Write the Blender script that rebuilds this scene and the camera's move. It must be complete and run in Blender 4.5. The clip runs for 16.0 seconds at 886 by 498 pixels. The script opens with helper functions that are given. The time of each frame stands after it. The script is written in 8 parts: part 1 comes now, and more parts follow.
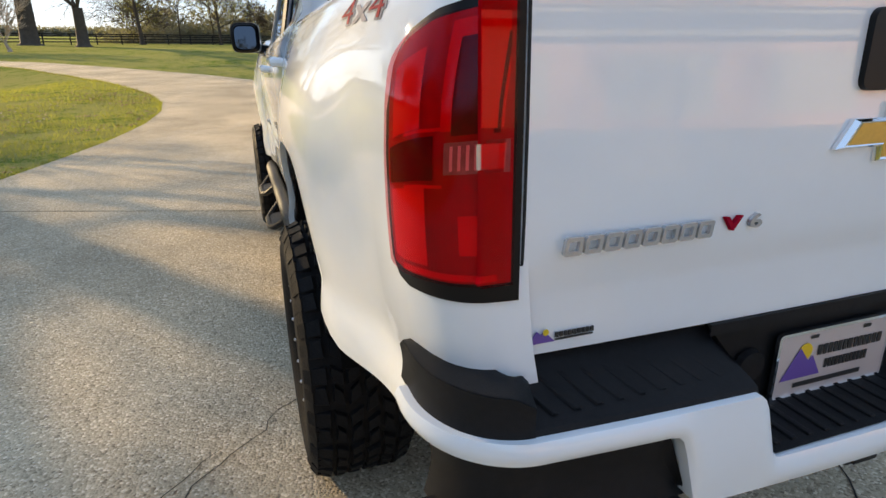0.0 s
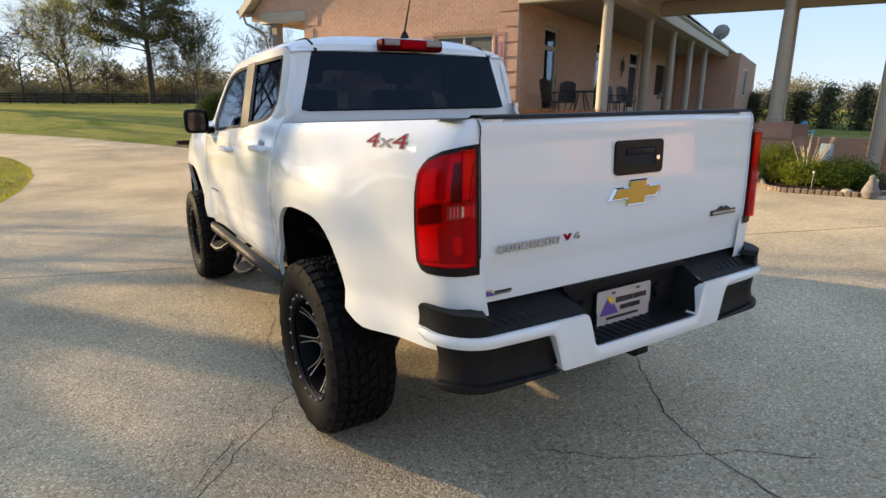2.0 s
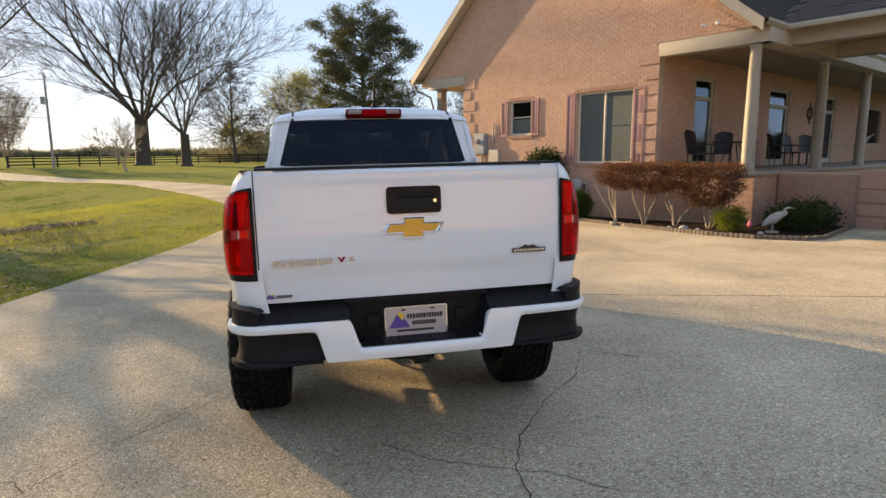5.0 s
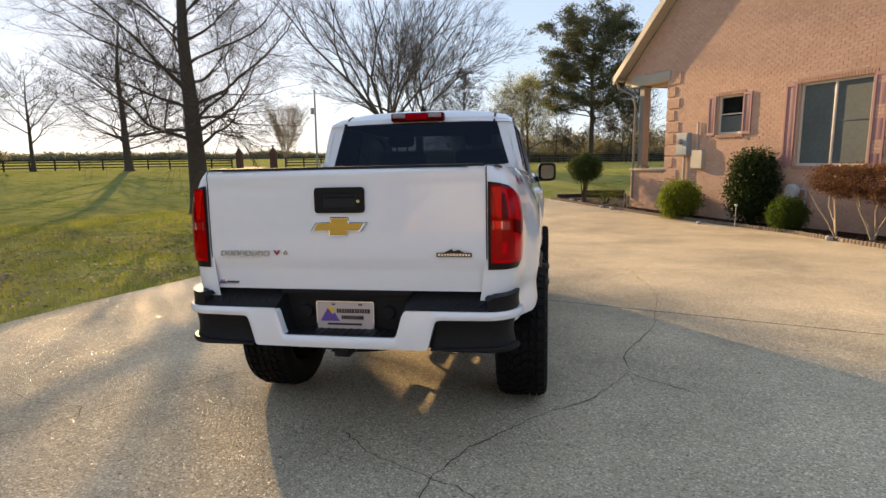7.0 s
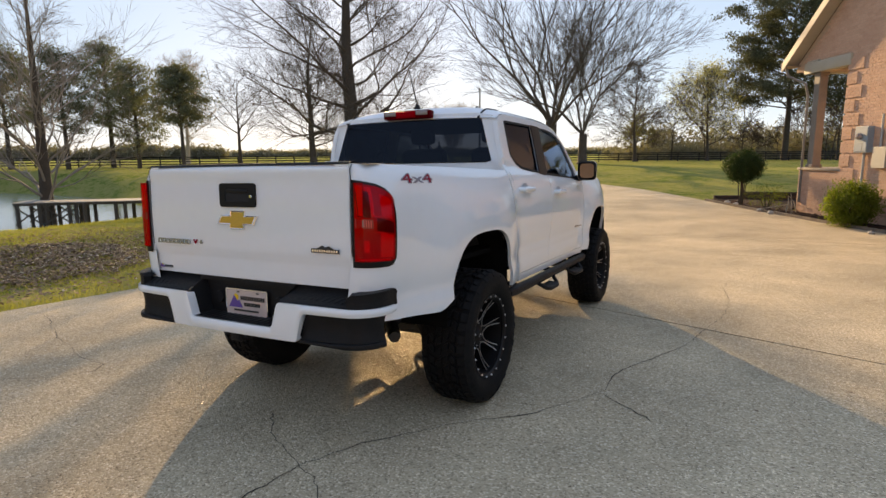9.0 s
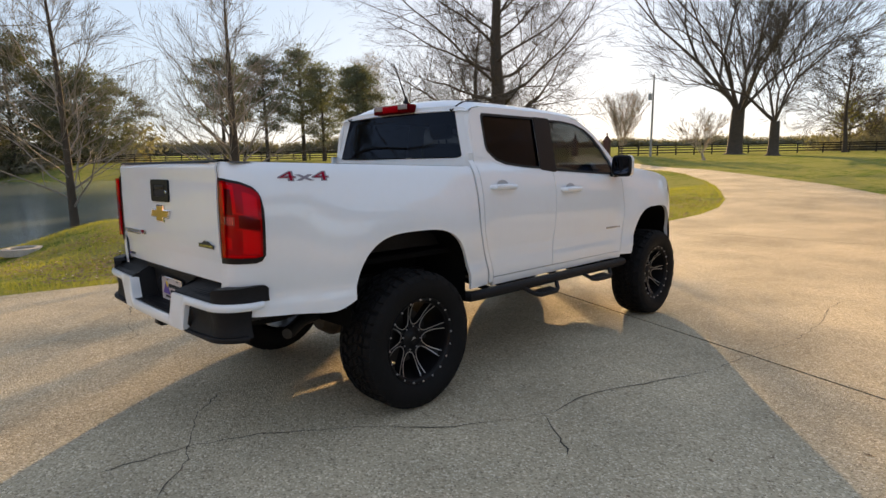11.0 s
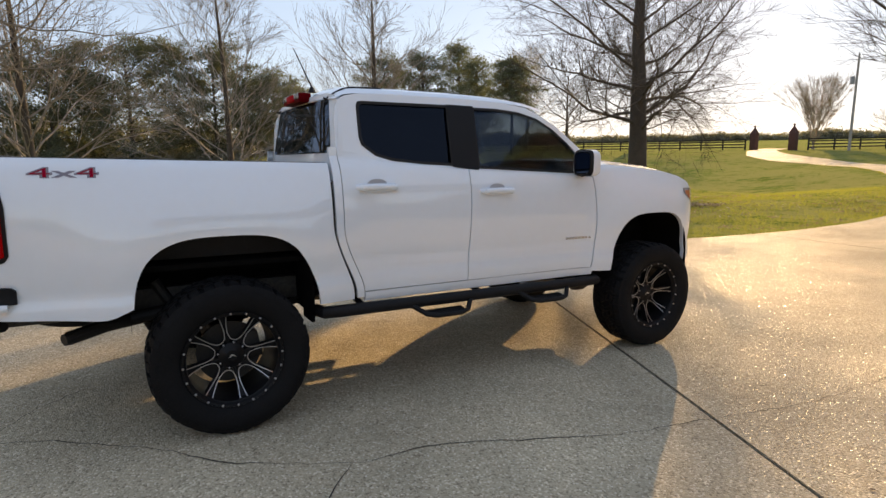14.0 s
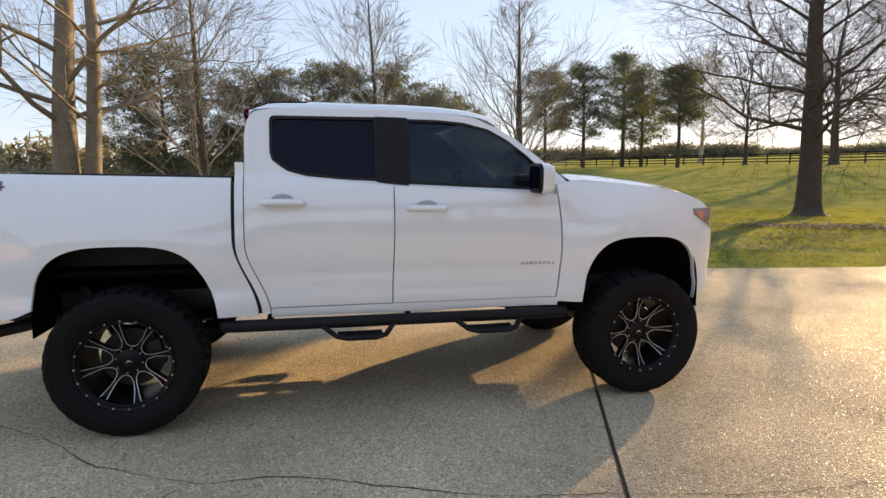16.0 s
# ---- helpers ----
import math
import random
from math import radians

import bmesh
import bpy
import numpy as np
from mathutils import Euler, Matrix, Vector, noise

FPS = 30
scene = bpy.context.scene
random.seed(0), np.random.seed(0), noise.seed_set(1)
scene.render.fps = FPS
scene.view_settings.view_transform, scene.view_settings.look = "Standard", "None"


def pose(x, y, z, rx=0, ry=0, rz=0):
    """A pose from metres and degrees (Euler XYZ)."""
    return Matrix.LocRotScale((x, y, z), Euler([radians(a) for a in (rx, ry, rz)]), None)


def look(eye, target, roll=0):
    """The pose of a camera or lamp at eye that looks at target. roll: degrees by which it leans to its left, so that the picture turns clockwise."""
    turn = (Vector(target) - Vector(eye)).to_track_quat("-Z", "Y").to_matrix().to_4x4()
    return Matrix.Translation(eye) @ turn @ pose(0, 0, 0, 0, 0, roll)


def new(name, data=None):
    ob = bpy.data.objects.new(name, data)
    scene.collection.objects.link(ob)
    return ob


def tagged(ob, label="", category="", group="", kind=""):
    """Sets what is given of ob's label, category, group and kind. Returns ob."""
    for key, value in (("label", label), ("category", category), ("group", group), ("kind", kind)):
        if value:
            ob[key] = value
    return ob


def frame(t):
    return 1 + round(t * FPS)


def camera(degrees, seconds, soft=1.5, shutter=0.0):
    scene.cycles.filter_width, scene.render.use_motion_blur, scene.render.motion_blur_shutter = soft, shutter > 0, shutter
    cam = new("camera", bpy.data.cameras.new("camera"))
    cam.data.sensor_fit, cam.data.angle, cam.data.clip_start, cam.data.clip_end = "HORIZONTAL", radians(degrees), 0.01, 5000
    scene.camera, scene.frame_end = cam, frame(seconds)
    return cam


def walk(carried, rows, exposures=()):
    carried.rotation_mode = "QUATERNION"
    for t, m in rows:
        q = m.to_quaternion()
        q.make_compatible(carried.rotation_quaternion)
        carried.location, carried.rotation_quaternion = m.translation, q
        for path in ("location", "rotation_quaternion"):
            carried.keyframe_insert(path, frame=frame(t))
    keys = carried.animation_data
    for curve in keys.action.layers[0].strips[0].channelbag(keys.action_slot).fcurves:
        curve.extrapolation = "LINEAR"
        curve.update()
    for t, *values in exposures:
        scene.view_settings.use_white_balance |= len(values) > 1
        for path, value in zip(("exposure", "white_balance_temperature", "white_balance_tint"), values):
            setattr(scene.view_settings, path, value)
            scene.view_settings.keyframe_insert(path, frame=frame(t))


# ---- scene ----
cam = camera(75.28, 16.0)

PATH = [
    (0, (-1.085, -1.768, 1.378), (-0.463, 0.006, 0.695), 0.6),
    (0.5, (-1.301, -1.984, 1.484), (-0.536, -0.262, 0.814), 0.7),
    (1, (-1.528, -2.163, 1.529), (-0.632, -0.488, 0.904), 0.8),
    (1.5, (-1.656, -2.281, 1.568), (-0.671, -0.635, 1.004), 0.8),
    (2, (-1.758, -2.532, 1.571), (-0.743, -0.884, 1.066), 0.6),
    (2.5, (-1.738, -2.731, 1.57), (-0.737, -1.06, 1.119), 0.6),
    (3, (-1.595, -2.957, 1.597), (-0.644, -1.247, 1.184), 0.5),
    (3.2, (-1.552, -3.068, 1.6), (-0.623, -1.343, 1.201), 0.5),
    (5.3, (-0.221, -3.721, 1.569), (0.074, -1.77, 1.247), -0.4),
    (5.5, (-0.071, -3.698, 1.546), (0.142, -1.735, 1.226), -0.3),
    (6, (0.322, -3.667, 1.562), (0.328, -1.692, 1.246), -0.4),
    (6.5, (0.687, -3.758, 1.574), (0.499, -1.792, 1.259), -0.5),
    (7, (0.975, -3.739, 1.574), (0.616, -1.797, 1.258), -0.6),
    (7.5, (1.329, -3.614, 1.585), (0.819, -1.706, 1.268), -0.7),
    (8, (1.709, -3.6, 1.586), (1.066, -1.733, 1.269), -0.6),
    (8.5, (2.021, -3.505, 1.582), (1.246, -1.689, 1.264), -0.6),
    (9, (2.303, -3.263, 1.567), (1.396, -1.509, 1.246), -0.5),
    (9.2, (2.442, -3.21, 1.544), (1.482, -1.484, 1.231), -0.8),
    (11.3, (3.506, -2.131, 1.574), (2.065, -0.788, 1.23), -0.9),
    (11.5, (3.575, -2.03, 1.574), (2.096, -0.729, 1.23), -0.9),
    (12, (3.671, -1.735, 1.558), (2.111, -0.533, 1.21), -0.9),
    (12.5, (3.808, -1.44, 1.547), (2.189, -0.319, 1.196), -0.9),
    (13, (3.987, -1.095, 1.569), (2.328, -0.038, 1.212), -1.0),
    (13.5, (4.013, -0.777, 1.55), (2.325, 0.234, 1.192), -1.0),
    (14, (4.067, -0.458, 1.546), (2.348, 0.501, 1.193), -1.0),
    (14.5, (4.214, -0.109, 1.56), (2.447, 0.763, 1.216), -1.0),
    (15, (4.236, 0.211, 1.523), (2.411, 0.96, 1.192), -1.0),
    (15.5, (4.233, 0.607, 1.54), (2.353, 1.21, 1.221), -1.1),
    (16, (4.365, 1.06, 1.522), (2.435, 1.494, 1.224), -1.3),
]
walk(cam, [(t, look(eye, target, roll)) for t, eye, target, roll in PATH],
     exposures=[(0.0, 1.25, 7150, 9), (3.0, 1.22, 7400, 11), (6.0, 1.18, 7900, 13), (9.0, 1.08, 8150, 14), (11.5, 1.12, 8450, 14), (14.5, 1.13, 8350, 15), (16.0, 1.29, 8300, 15)])

# ---- sky, sun ----
SUN_AZ, SUN_EL = radians(35.8), radians(13.8)   # from +y towards -x, above the horizon
SUN_DIR = Vector((-math.sin(SUN_AZ) * math.cos(SUN_EL), math.cos(SUN_AZ) * math.cos(SUN_EL), math.sin(SUN_EL)))
world = bpy.data.worlds.new("sky")
scene.world = world
world.use_nodes = True
wt = world.node_tree
sky = wt.nodes.new("ShaderNodeTexSky")
sky.sky_type = "NISHITA"
sky.sun_disc = False
sky.sun_elevation, sky.sun_rotation = SUN_EL, -SUN_AZ
sky.altitude, sky.air_density, sky.dust_density, sky.ozone_density = 1200, 1.0, 0.45, 2.2
# the even blue veil of light scattered more than once, which the sky model leaves out
veil = wt.nodes.new("ShaderNodeMix")
veil.data_type, veil.blend_type = "RGBA", "ADD"
veil.inputs[0].default_value = 1.0
veil.inputs[7].default_value = (1.80, 2.54, 4.0, 1)
thin = wt.nodes.new("ShaderNodeMix")
thin.data_type, thin.blend_type = "RGBA", "MULTIPLY"
thin.inputs[0].default_value = 1.0
thin.inputs[7].default_value = (0.52, 0.52, 0.52, 1)
# bright haze near the sun levels off
level, haze = wt.nodes.new("ShaderNodeVectorMath"), wt.nodes.new("ShaderNodeVectorMath")
level.operation, haze.operation = "MULTIPLY_ADD", "DIVIDE"
level.inputs[1].default_value, level.inputs[2].default_value = (0.115, 0.115, 0.115), (0.88, 0.88, 0.88)
wt.links.new(sky.outputs["Color"], thin.inputs[6])
wt.links.new(thin.outputs[2], level.inputs[0])
wt.links.new(thin.outputs[2], haze.inputs[0])
wt.links.new(level.outputs[0], haze.inputs[1])
wt.links.new(haze.outputs[0], veil.inputs[6])
wt.links.new(veil.outputs[2], wt.nodes["Background"].inputs["Color"])
wt.nodes["Background"].inputs["Strength"].default_value = 0.085
sun = new("sun", bpy.data.lights.new("sun", "SUN"))
sun.data.energy, sun.data.angle, sun.data.color = 4.6, radians(0.53), (1.0, 0.755, 0.455)
sun.matrix_world = look(SUN_DIR * 60, (0, 0, 0))

# ---- materials ----
def mat(name, base=(0.5, 0.5, 0.5), rough=0.5, metal=0.0, coat=0.0, vary=0.0, scale=8.0, bump=0.0, bscale=60.0, spec=0.5, var2=None, rnd=0.0, coat_rough=0.03):
    """A principled material with two scales of colour variation and fine relief."""
    m = bpy.data.materials.new(name)
    m.use_nodes = True
    nt = m.node_tree
    b = nt.nodes["Principled BSDF"]
    b.inputs["Base Color"].default_value = (*base, 1)
    b.inputs["Roughness"].default_value = rough
    b.inputs["Metallic"].default_value = metal
    b.inputs["Specular IOR Level"].default_value = spec
    b.inputs["Coat Weight"].default_value = coat
    b.inputs["Coat Roughness"].default_value = coat_rough
    co = nt.nodes.new("ShaderNodeTexCoord")
    if vary or rnd:
        n1 = nt.nodes.new("ShaderNodeTexNoise")
        n1.inputs["Scale"].default_value, n1.inputs["Detail"].default_value = scale, 6
        nt.links.new(co.outputs["Object"], n1.inputs["Vector"])
        n2 = nt.nodes.new("ShaderNodeTexNoise")
        n2.inputs["Scale"].default_value, n2.inputs["Detail"].default_value = scale * 9, 3
        nt.links.new(co.outputs["Object"], n2.inputs["Vector"])
        add = nt.nodes.new("ShaderNodeMath")
        add.operation = "ADD"
        nt.links.new(n1.outputs["Fac"], add.inputs[0])
        nt.links.new(n2.outputs["Fac"], add.inputs[1])
        last = add.outputs[0]
        lo, hi = 0.55, 1.45
        if rnd:
            oi = nt.nodes.new("ShaderNodeObjectInfo")
            geo = nt.nodes.new("ShaderNodeNewGeometry")
            a1 = nt.nodes.new("ShaderNodeMath")
            a1.operation = "ADD"
            nt.links.new(oi.outputs["Random"], a1.inputs[0])
            nt.links.new(geo.outputs["Random Per Island"], a1.inputs[1])
            a2 = nt.nodes.new("ShaderNodeMath")
            a2.operation = "MULTIPLY_ADD"
            nt.links.new(a1.outputs[0], a2.inputs[0])
            a2.inputs[1].default_value = rnd
            nt.links.new(last, a2.inputs[2])
            last = a2.outputs[0]
            lo, hi = 0.55 + rnd * 0.3, 1.45 + rnd * 1.7
        r = nt.nodes.new("ShaderNodeMapRange")
        r.inputs[1].default_value, r.inputs[2].default_value = lo, hi
        nt.links.new(last, r.inputs[0])
        mx = nt.nodes.new("ShaderNodeMix")
        mx.data_type = "RGBA"
        v2 = var2 or tuple(min(1, c * (1 + vary)) for c in base)
        v1 = base if var2 else tuple(c * (1 - vary) for c in base)
        mx.inputs[6].default_value, mx.inputs[7].default_value = (*v1, 1), (*v2, 1)
        nt.links.new(r.outputs[0], mx.inputs[0])
        nt.links.new(mx.outputs[2], b.inputs["Base Color"])
    if bump:
        n3 = nt.nodes.new("ShaderNodeTexNoise")
        n3.inputs["Scale"].default_value, n3.inputs["Detail"].default_value = bscale, 4
        nt.links.new(co.outputs["Object"], n3.inputs["Vector"])
        bp = nt.nodes.new("ShaderNodeBump")
        bp.inputs["Strength"].default_value, bp.inputs["Distance"].default_value = bump, 0.01
        nt.links.new(n3.outputs["Fac"], bp.inputs["Height"])
        nt.links.new(bp.outputs["Normal"], b.inputs["Normal"])
    return m


def glass(name, tint, gloss=0.5, rough=0.0):
    """A thin pane: tinted see-through with a Fresnel gloss."""
    m = bpy.data.materials.new(name)
    m.use_nodes = True
    nt = m.node_tree
    nt.nodes.remove(nt.nodes["Principled BSDF"])
    tr, gl, mx, lw, pw, fr = (nt.nodes.new("ShaderNode" + k) for k in ("BsdfTransparent", "BsdfGlossy", "MixShader", "LayerWeight", "Math", "MapRange"))
    tr.inputs["Color"].default_value = (*tint, 1)
    gl.inputs["Roughness"].default_value = rough
    gl.inputs["Color"].default_value = (0.62, 0.75, 1, 1)
    lw.inputs["Blend"].default_value = 0.5
    pw.operation = "POWER"
    pw.inputs[1].default_value = 4.5
    fr.inputs[3].default_value, fr.inputs[4].default_value = gloss * 0.1, 0.95
    nt.links.new(lw.outputs["Facing"], pw.inputs[0])
    nt.links.new(pw.outputs[0], fr.inputs[0])
    nt.links.new(fr.outputs[0], mx.inputs[0])
    nt.links.new(tr.outputs[0], mx.inputs[1])
    nt.links.new(gl.outputs[0], mx.inputs[2])
    nt.links.new(mx.outputs[0], nt.nodes["Material Output"].inputs["Surface"])
    return m


def concrete_mat():
    """Exposed-aggregate concrete: pale matrix, pebbles at two sizes, broad stains."""
    m = mat("exposed aggregate concrete", (0.30, 0.25, 0.19), 0.8, spec=0.045)
    nt = m.node_tree
    b = nt.nodes["Principled BSDF"]
    co = nt.nodes.new("ShaderNodeTexCoord")
    peb = nt.nodes.new("ShaderNodeTexVoronoi")
    peb.inputs["Scale"].default_value = 105
    nt.links.new(co.outputs["Object"], peb.inputs["Vector"])
    hue = nt.nodes.new("ShaderNodeValToRGB")
    e = hue.color_ramp.elements
    e[0].color, e[1].color = (0.29, 0.24, 0.175, 1), (0.86, 0.785, 0.63, 1)
    e.new(0.22).color = (0.50, 0.428, 0.312, 1)
    e.new(0.82).color = (0.60, 0.518, 0.385, 1)
    sep = nt.nodes.new("ShaderNodeSeparateColor")
    nt.links.new(peb.outputs["Color"], sep.inputs[0])
    nt.links.new(sep.outputs[0], hue.inputs[0])
    st = nt.nodes.new("ShaderNodeTexNoise")
    st.inputs["Scale"].default_value, st.inputs["Detail"].default_value, st.inputs["Roughness"].default_value = 0.55, 8, 0.62
    nt.links.new(co.outputs["Object"], st.inputs["Vector"])
    rs = nt.nodes.new("ShaderNodeValToRGB")
    rs.color_ramp.elements[0].position, rs.color_ramp.elements[1].position = 0.32, 0.68
    rs.color_ramp.elements[0].color, rs.color_ramp.elements[1].color = (0.67, 0.655, 0.63, 1), (1.10, 1.06, 1.0, 1)
    nt.links.new(st.outputs["Fac"], rs.inputs[0])
    mx = nt.nodes.new("ShaderNodeMix")
    mx.data_type, mx.blend_type = "RGBA", "MULTIPLY"
    mx.inputs[0].default_value = 1
    nt.links.new(hue.outputs[0], mx.inputs[6])
    nt.links.new(rs.outputs[0], mx.inputs[7])
    nt.links.new(mx.outputs[2], b.inputs["Base Color"])
    bp = nt.nodes.new("ShaderNodeBump")
    bp.inputs["Strength"].default_value, bp.inputs["Distance"].default_value = 0.7, 0.006
    bp.invert = True
    nt.links.new(peb.outputs["Distance"], bp.inputs["Height"])
    nt.links.new(bp.outputs["Normal"], b.inputs["Normal"])
    rr = nt.nodes.new("ShaderNodeMapRange")
    rr.inputs[3].default_value, rr.inputs[4].default_value = 0.7, 0.95
    nt.links.new(sep.outputs[1], rr.inputs[0])
    gloss = nt.nodes.new("ShaderNodeMapRange")
    gloss.inputs[1].default_value, gloss.inputs[2].default_value = 0.93, 0.96
    gloss.inputs[3].default_value, gloss.inputs[4].default_value = 0.012, 0.38
    nt.links.new(sep.outputs[2], gloss.inputs[0])
    nt.links.new(gloss.outputs[0], b.inputs["Specular IOR Level"])
    smooth = nt.nodes.new("ShaderNodeMapRange")
    smooth.inputs[1].default_value, smooth.inputs[2].default_value = 0.93, 0.96
    smooth.inputs[3].default_value, smooth.inputs[4].default_value = 1.0, 0.34
    nt.links.new(sep.outputs[2], smooth.inputs[0])
    both = nt.nodes.new("ShaderNodeMath")
    both.operation = "MULTIPLY"
    nt.links.new(rr.outputs[0], both.inputs[0])
    nt.links.new(smooth.outputs[0], both.inputs[1])
    nt.links.new(both.outputs[0], b.inputs["Roughness"])
    return m


def lawn_mat():
    """Short early-spring turf: green, straw and bare patches."""
    m = mat("spring lawn", (0.08, 0.12, 0.03), 1.0, spec=0.0)
    nt = m.node_tree
    b = nt.nodes["Principled BSDF"]
    co = nt.nodes.new("ShaderNodeTexCoord")
    ns = []
    for sc, dt in ((0.22, 6), (1.6, 5), (7.0, 4), (28.0, 4)):
        n = nt.nodes.new("ShaderNodeTexNoise")
        n.inputs["Scale"].default_value, n.inputs["Detail"].default_value, n.inputs["Roughness"].default_value = sc, dt, 0.65
        nt.links.new(co.outputs["Object"], n.inputs["Vector"])
        ns.append(n)
    add = None
    for n, k in zip(ns, (0.62, 0.70, 0.60, 0.28)):
        a = nt.nodes.new("ShaderNodeMath")
        a.operation = "MULTIPLY_ADD"
        a.inputs[1].default_value = k
        nt.links.new(n.outputs["Fac"], a.inputs[0])
        if add is None:
            a.inputs[2].default_value = 0.0
        else:
            nt.links.new(add.outputs[0], a.inputs[2])
        add = a
    r = nt.nodes.new("ShaderNodeValToRGB")
    e = r.color_ramp.elements
    e[0].position, e[0].color = 0.74, (0.105, 0.085, 0.042, 1)
    e[1].position, e[1].color = 1.32, (0.30, 0.25, 0.122, 1)
    e.new(0.86).color = (0.070, 0.112, 0.022, 1)
    e.new(0.98).color = (0.140, 0.180, 0.038, 1)
    e.new(1.08).color = (0.235, 0.222, 0.080, 1)
    sc = nt.nodes.new("ShaderNodeMath")
    sc.operation = "MULTIPLY"
    sc.inputs[1].default_value = 0.75
    for q in e:
        q.position = (q.position + 0.06) * 0.75
    b.inputs["Sheen Weight"].default_value, b.inputs["Sheen Roughness"].default_value = 0.07, 0.45
    b.inputs["Sheen Tint"].default_value = (0.62, 0.72, 0.16, 1)
    nt.links.new(add.outputs[0], sc.inputs[0])
    nt.links.new(sc.outputs[0], r.inputs[0])
    nt.links.new(r.outputs[0], b.inputs["Base Color"])
    bp = nt.nodes.new("ShaderNodeBump")
    bp.inputs["Strength"].default_value, bp.inputs["Distance"].default_value = 0.4, 0.05
    nt.links.new(ns[3].outputs["Fac"], bp.inputs["Height"])
    nt.links.new(bp.outputs["Normal"], b.inputs["Normal"])
    return m


def leafy(m, share=0.45, tint=(1.25, 1.35, 0.7)):
    """Lets part of the light through thin leaves and blades."""
    nt = m.node_tree
    b = nt.nodes["Principled BSDF"]
    b.inputs["Specular IOR Level"].default_value = 0.15
    tr, mx, mul = (nt.nodes.new("ShaderNode" + k) for k in ("BsdfTranslucent", "MixShader", "Mix"))
    mul.data_type, mul.blend_type = "RGBA", "MULTIPLY"
    mul.inputs[0].default_value = 1
    mul.inputs[7].default_value = (*tint, 1)
    src = b.inputs["Base Color"].links
    if src:
        nt.links.new(src[0].from_socket, mul.inputs[6])
    else:
        mul.inputs[6].default_value = b.inputs["Base Color"].default_value
    nt.links.new(mul.outputs[2], tr.inputs["Color"])
    mx.inputs[0].default_value = share
    nt.links.new(b.outputs[0], mx.inputs[1])
    nt.links.new(tr.outputs[0], mx.inputs[2])
    nt.links.new(mx.outputs[0], nt.nodes["Material Output"].inputs["Surface"])
    return m


CONCRETE, LAWN = concrete_mat(), lawn_mat()
JOINT = mat("dark joint filler", (0.035, 0.03, 0.025), 0.9, vary=0.4, scale=20)
SOIL = mat("dark mulch", (0.026, 0.015, 0.011), 0.95, vary=0.7, scale=9, bump=0.6, bscale=40, spec=0.1)
PAINT = mat("white clearcoat paint", (0.80, 0.845, 0.88), 0.55, coat=1.0, vary=0.015, scale=2, coat_rough=0.035, spec=0.08)
PAINT.node_tree.nodes["Principled BSDF"].inputs["Coat IOR"].default_value = 1.75
# grey that paints the shade of the cup behind a door handle
CUPSHADE = mat("grey handle cup shade", (0.42, 0.42, 0.43), 0.5)
BLACK = mat("satin black textured plastic", (0.012, 0.012, 0.013), 0.5, vary=0.25, scale=12, bump=0.15, bscale=500, spec=0.16)
GLOSSBLACK = mat("gloss black", (0.006, 0.006, 0.007), 0.42, coat=0.05, spec=0.2)
PILLAR = mat("semi-gloss black pillar", (0.010, 0.010, 0.011), 0.38, spec=0.2)
SEAM = mat("dark panel gap", (0.01, 0.01, 0.011), 0.8)
RUBBER = mat("tyre rubber", (0.008, 0.008, 0.0085), 0.7, vary=0.35, scale=9, bump=0.2, bscale=120, spec=0.14)
RIMBLACK = mat("gloss black alloy", (0.006, 0.006, 0.007), 0.42, coat=0.05, spec=0.18)
MILLED = mat("milled aluminium", (0.50, 0.50, 0.52), 0.28, metal=0.75)
CHROME = mat("chrome", (0.85, 0.86, 0.88), 0.08, metal=1.0)
GOLD = mat("gold emblem fill", (0.62, 0.38, 0.06), 0.36, metal=0.35, vary=0.12, scale=120, coat=0.6)
STEEL = mat("dusty dark steel", (0.055, 0.050, 0.045), 0.6, metal=0.6, vary=0.5, scale=6)
DARKSTEEL = mat("dark brake steel", (0.03, 0.028, 0.027), 0.55, metal=0.5, vary=0.4, scale=12)
LINER = mat("black wheel liner", (0.004, 0.004, 0.004), 0.9, vary=0.4, scale=8, spec=0.1)
TINT = glass("tinted car glass", (0.060, 0.070, 0.092), 0.20)
TINTF = glass("lightly tinted front glass", (0.40, 0.44, 0.46), 0.30)
LENSCOVER = glass("clear lamp cover", (1.0, 0.36, 0.36), 0.18)
SEAT = mat("dark grey seat cloth", (0.022, 0.022, 0.025), 0.85, vary=0.2, scale=20)
RED = mat("red lamp lens", (0.30, 0.001, 0.005), 0.45, spec=0.03, vary=0.3, var2=(0.44, 0.002, 0.008), scale=9)
REDBRIGHT = mat("bright red reflector", (0.70, 0.002, 0.012), 0.5, spec=0.03)
REDDEEP = mat("deep red lens", (0.06, 0.0006, 0.002), 0.45, spec=0.03, vary=0.4, var2=(0.14, 0.001, 0.004), scale=11)
CLEAR = mat("clear reverse lens", (0.27, 0.23, 0.22), 0.2, coat=0.8, vary=0.35, scale=90)
AMBER = mat("amber lens", (0.6, 0.12, 0.02), 0.2, coat=1.0)
DECALRED = mat("red decal", (0.30, 0.004, 0.022), 0.6, spec=0.05)
DECALGREY = mat("pale grey decal", (0.24, 0.23, 0.27), 0.6, spec=0.1)
PURPLE = mat("purple print", (0.13, 0.07, 0.32), 0.5)
YELLOW = mat("yellow print", (0.75, 0.50, 0.02), 0.5)
INK = mat("black print", (0.02, 0.02, 0.02), 0.5)
PLATE = mat("pale plate", (0.54, 0.46, 0.43), 0.3, coat=0.4)
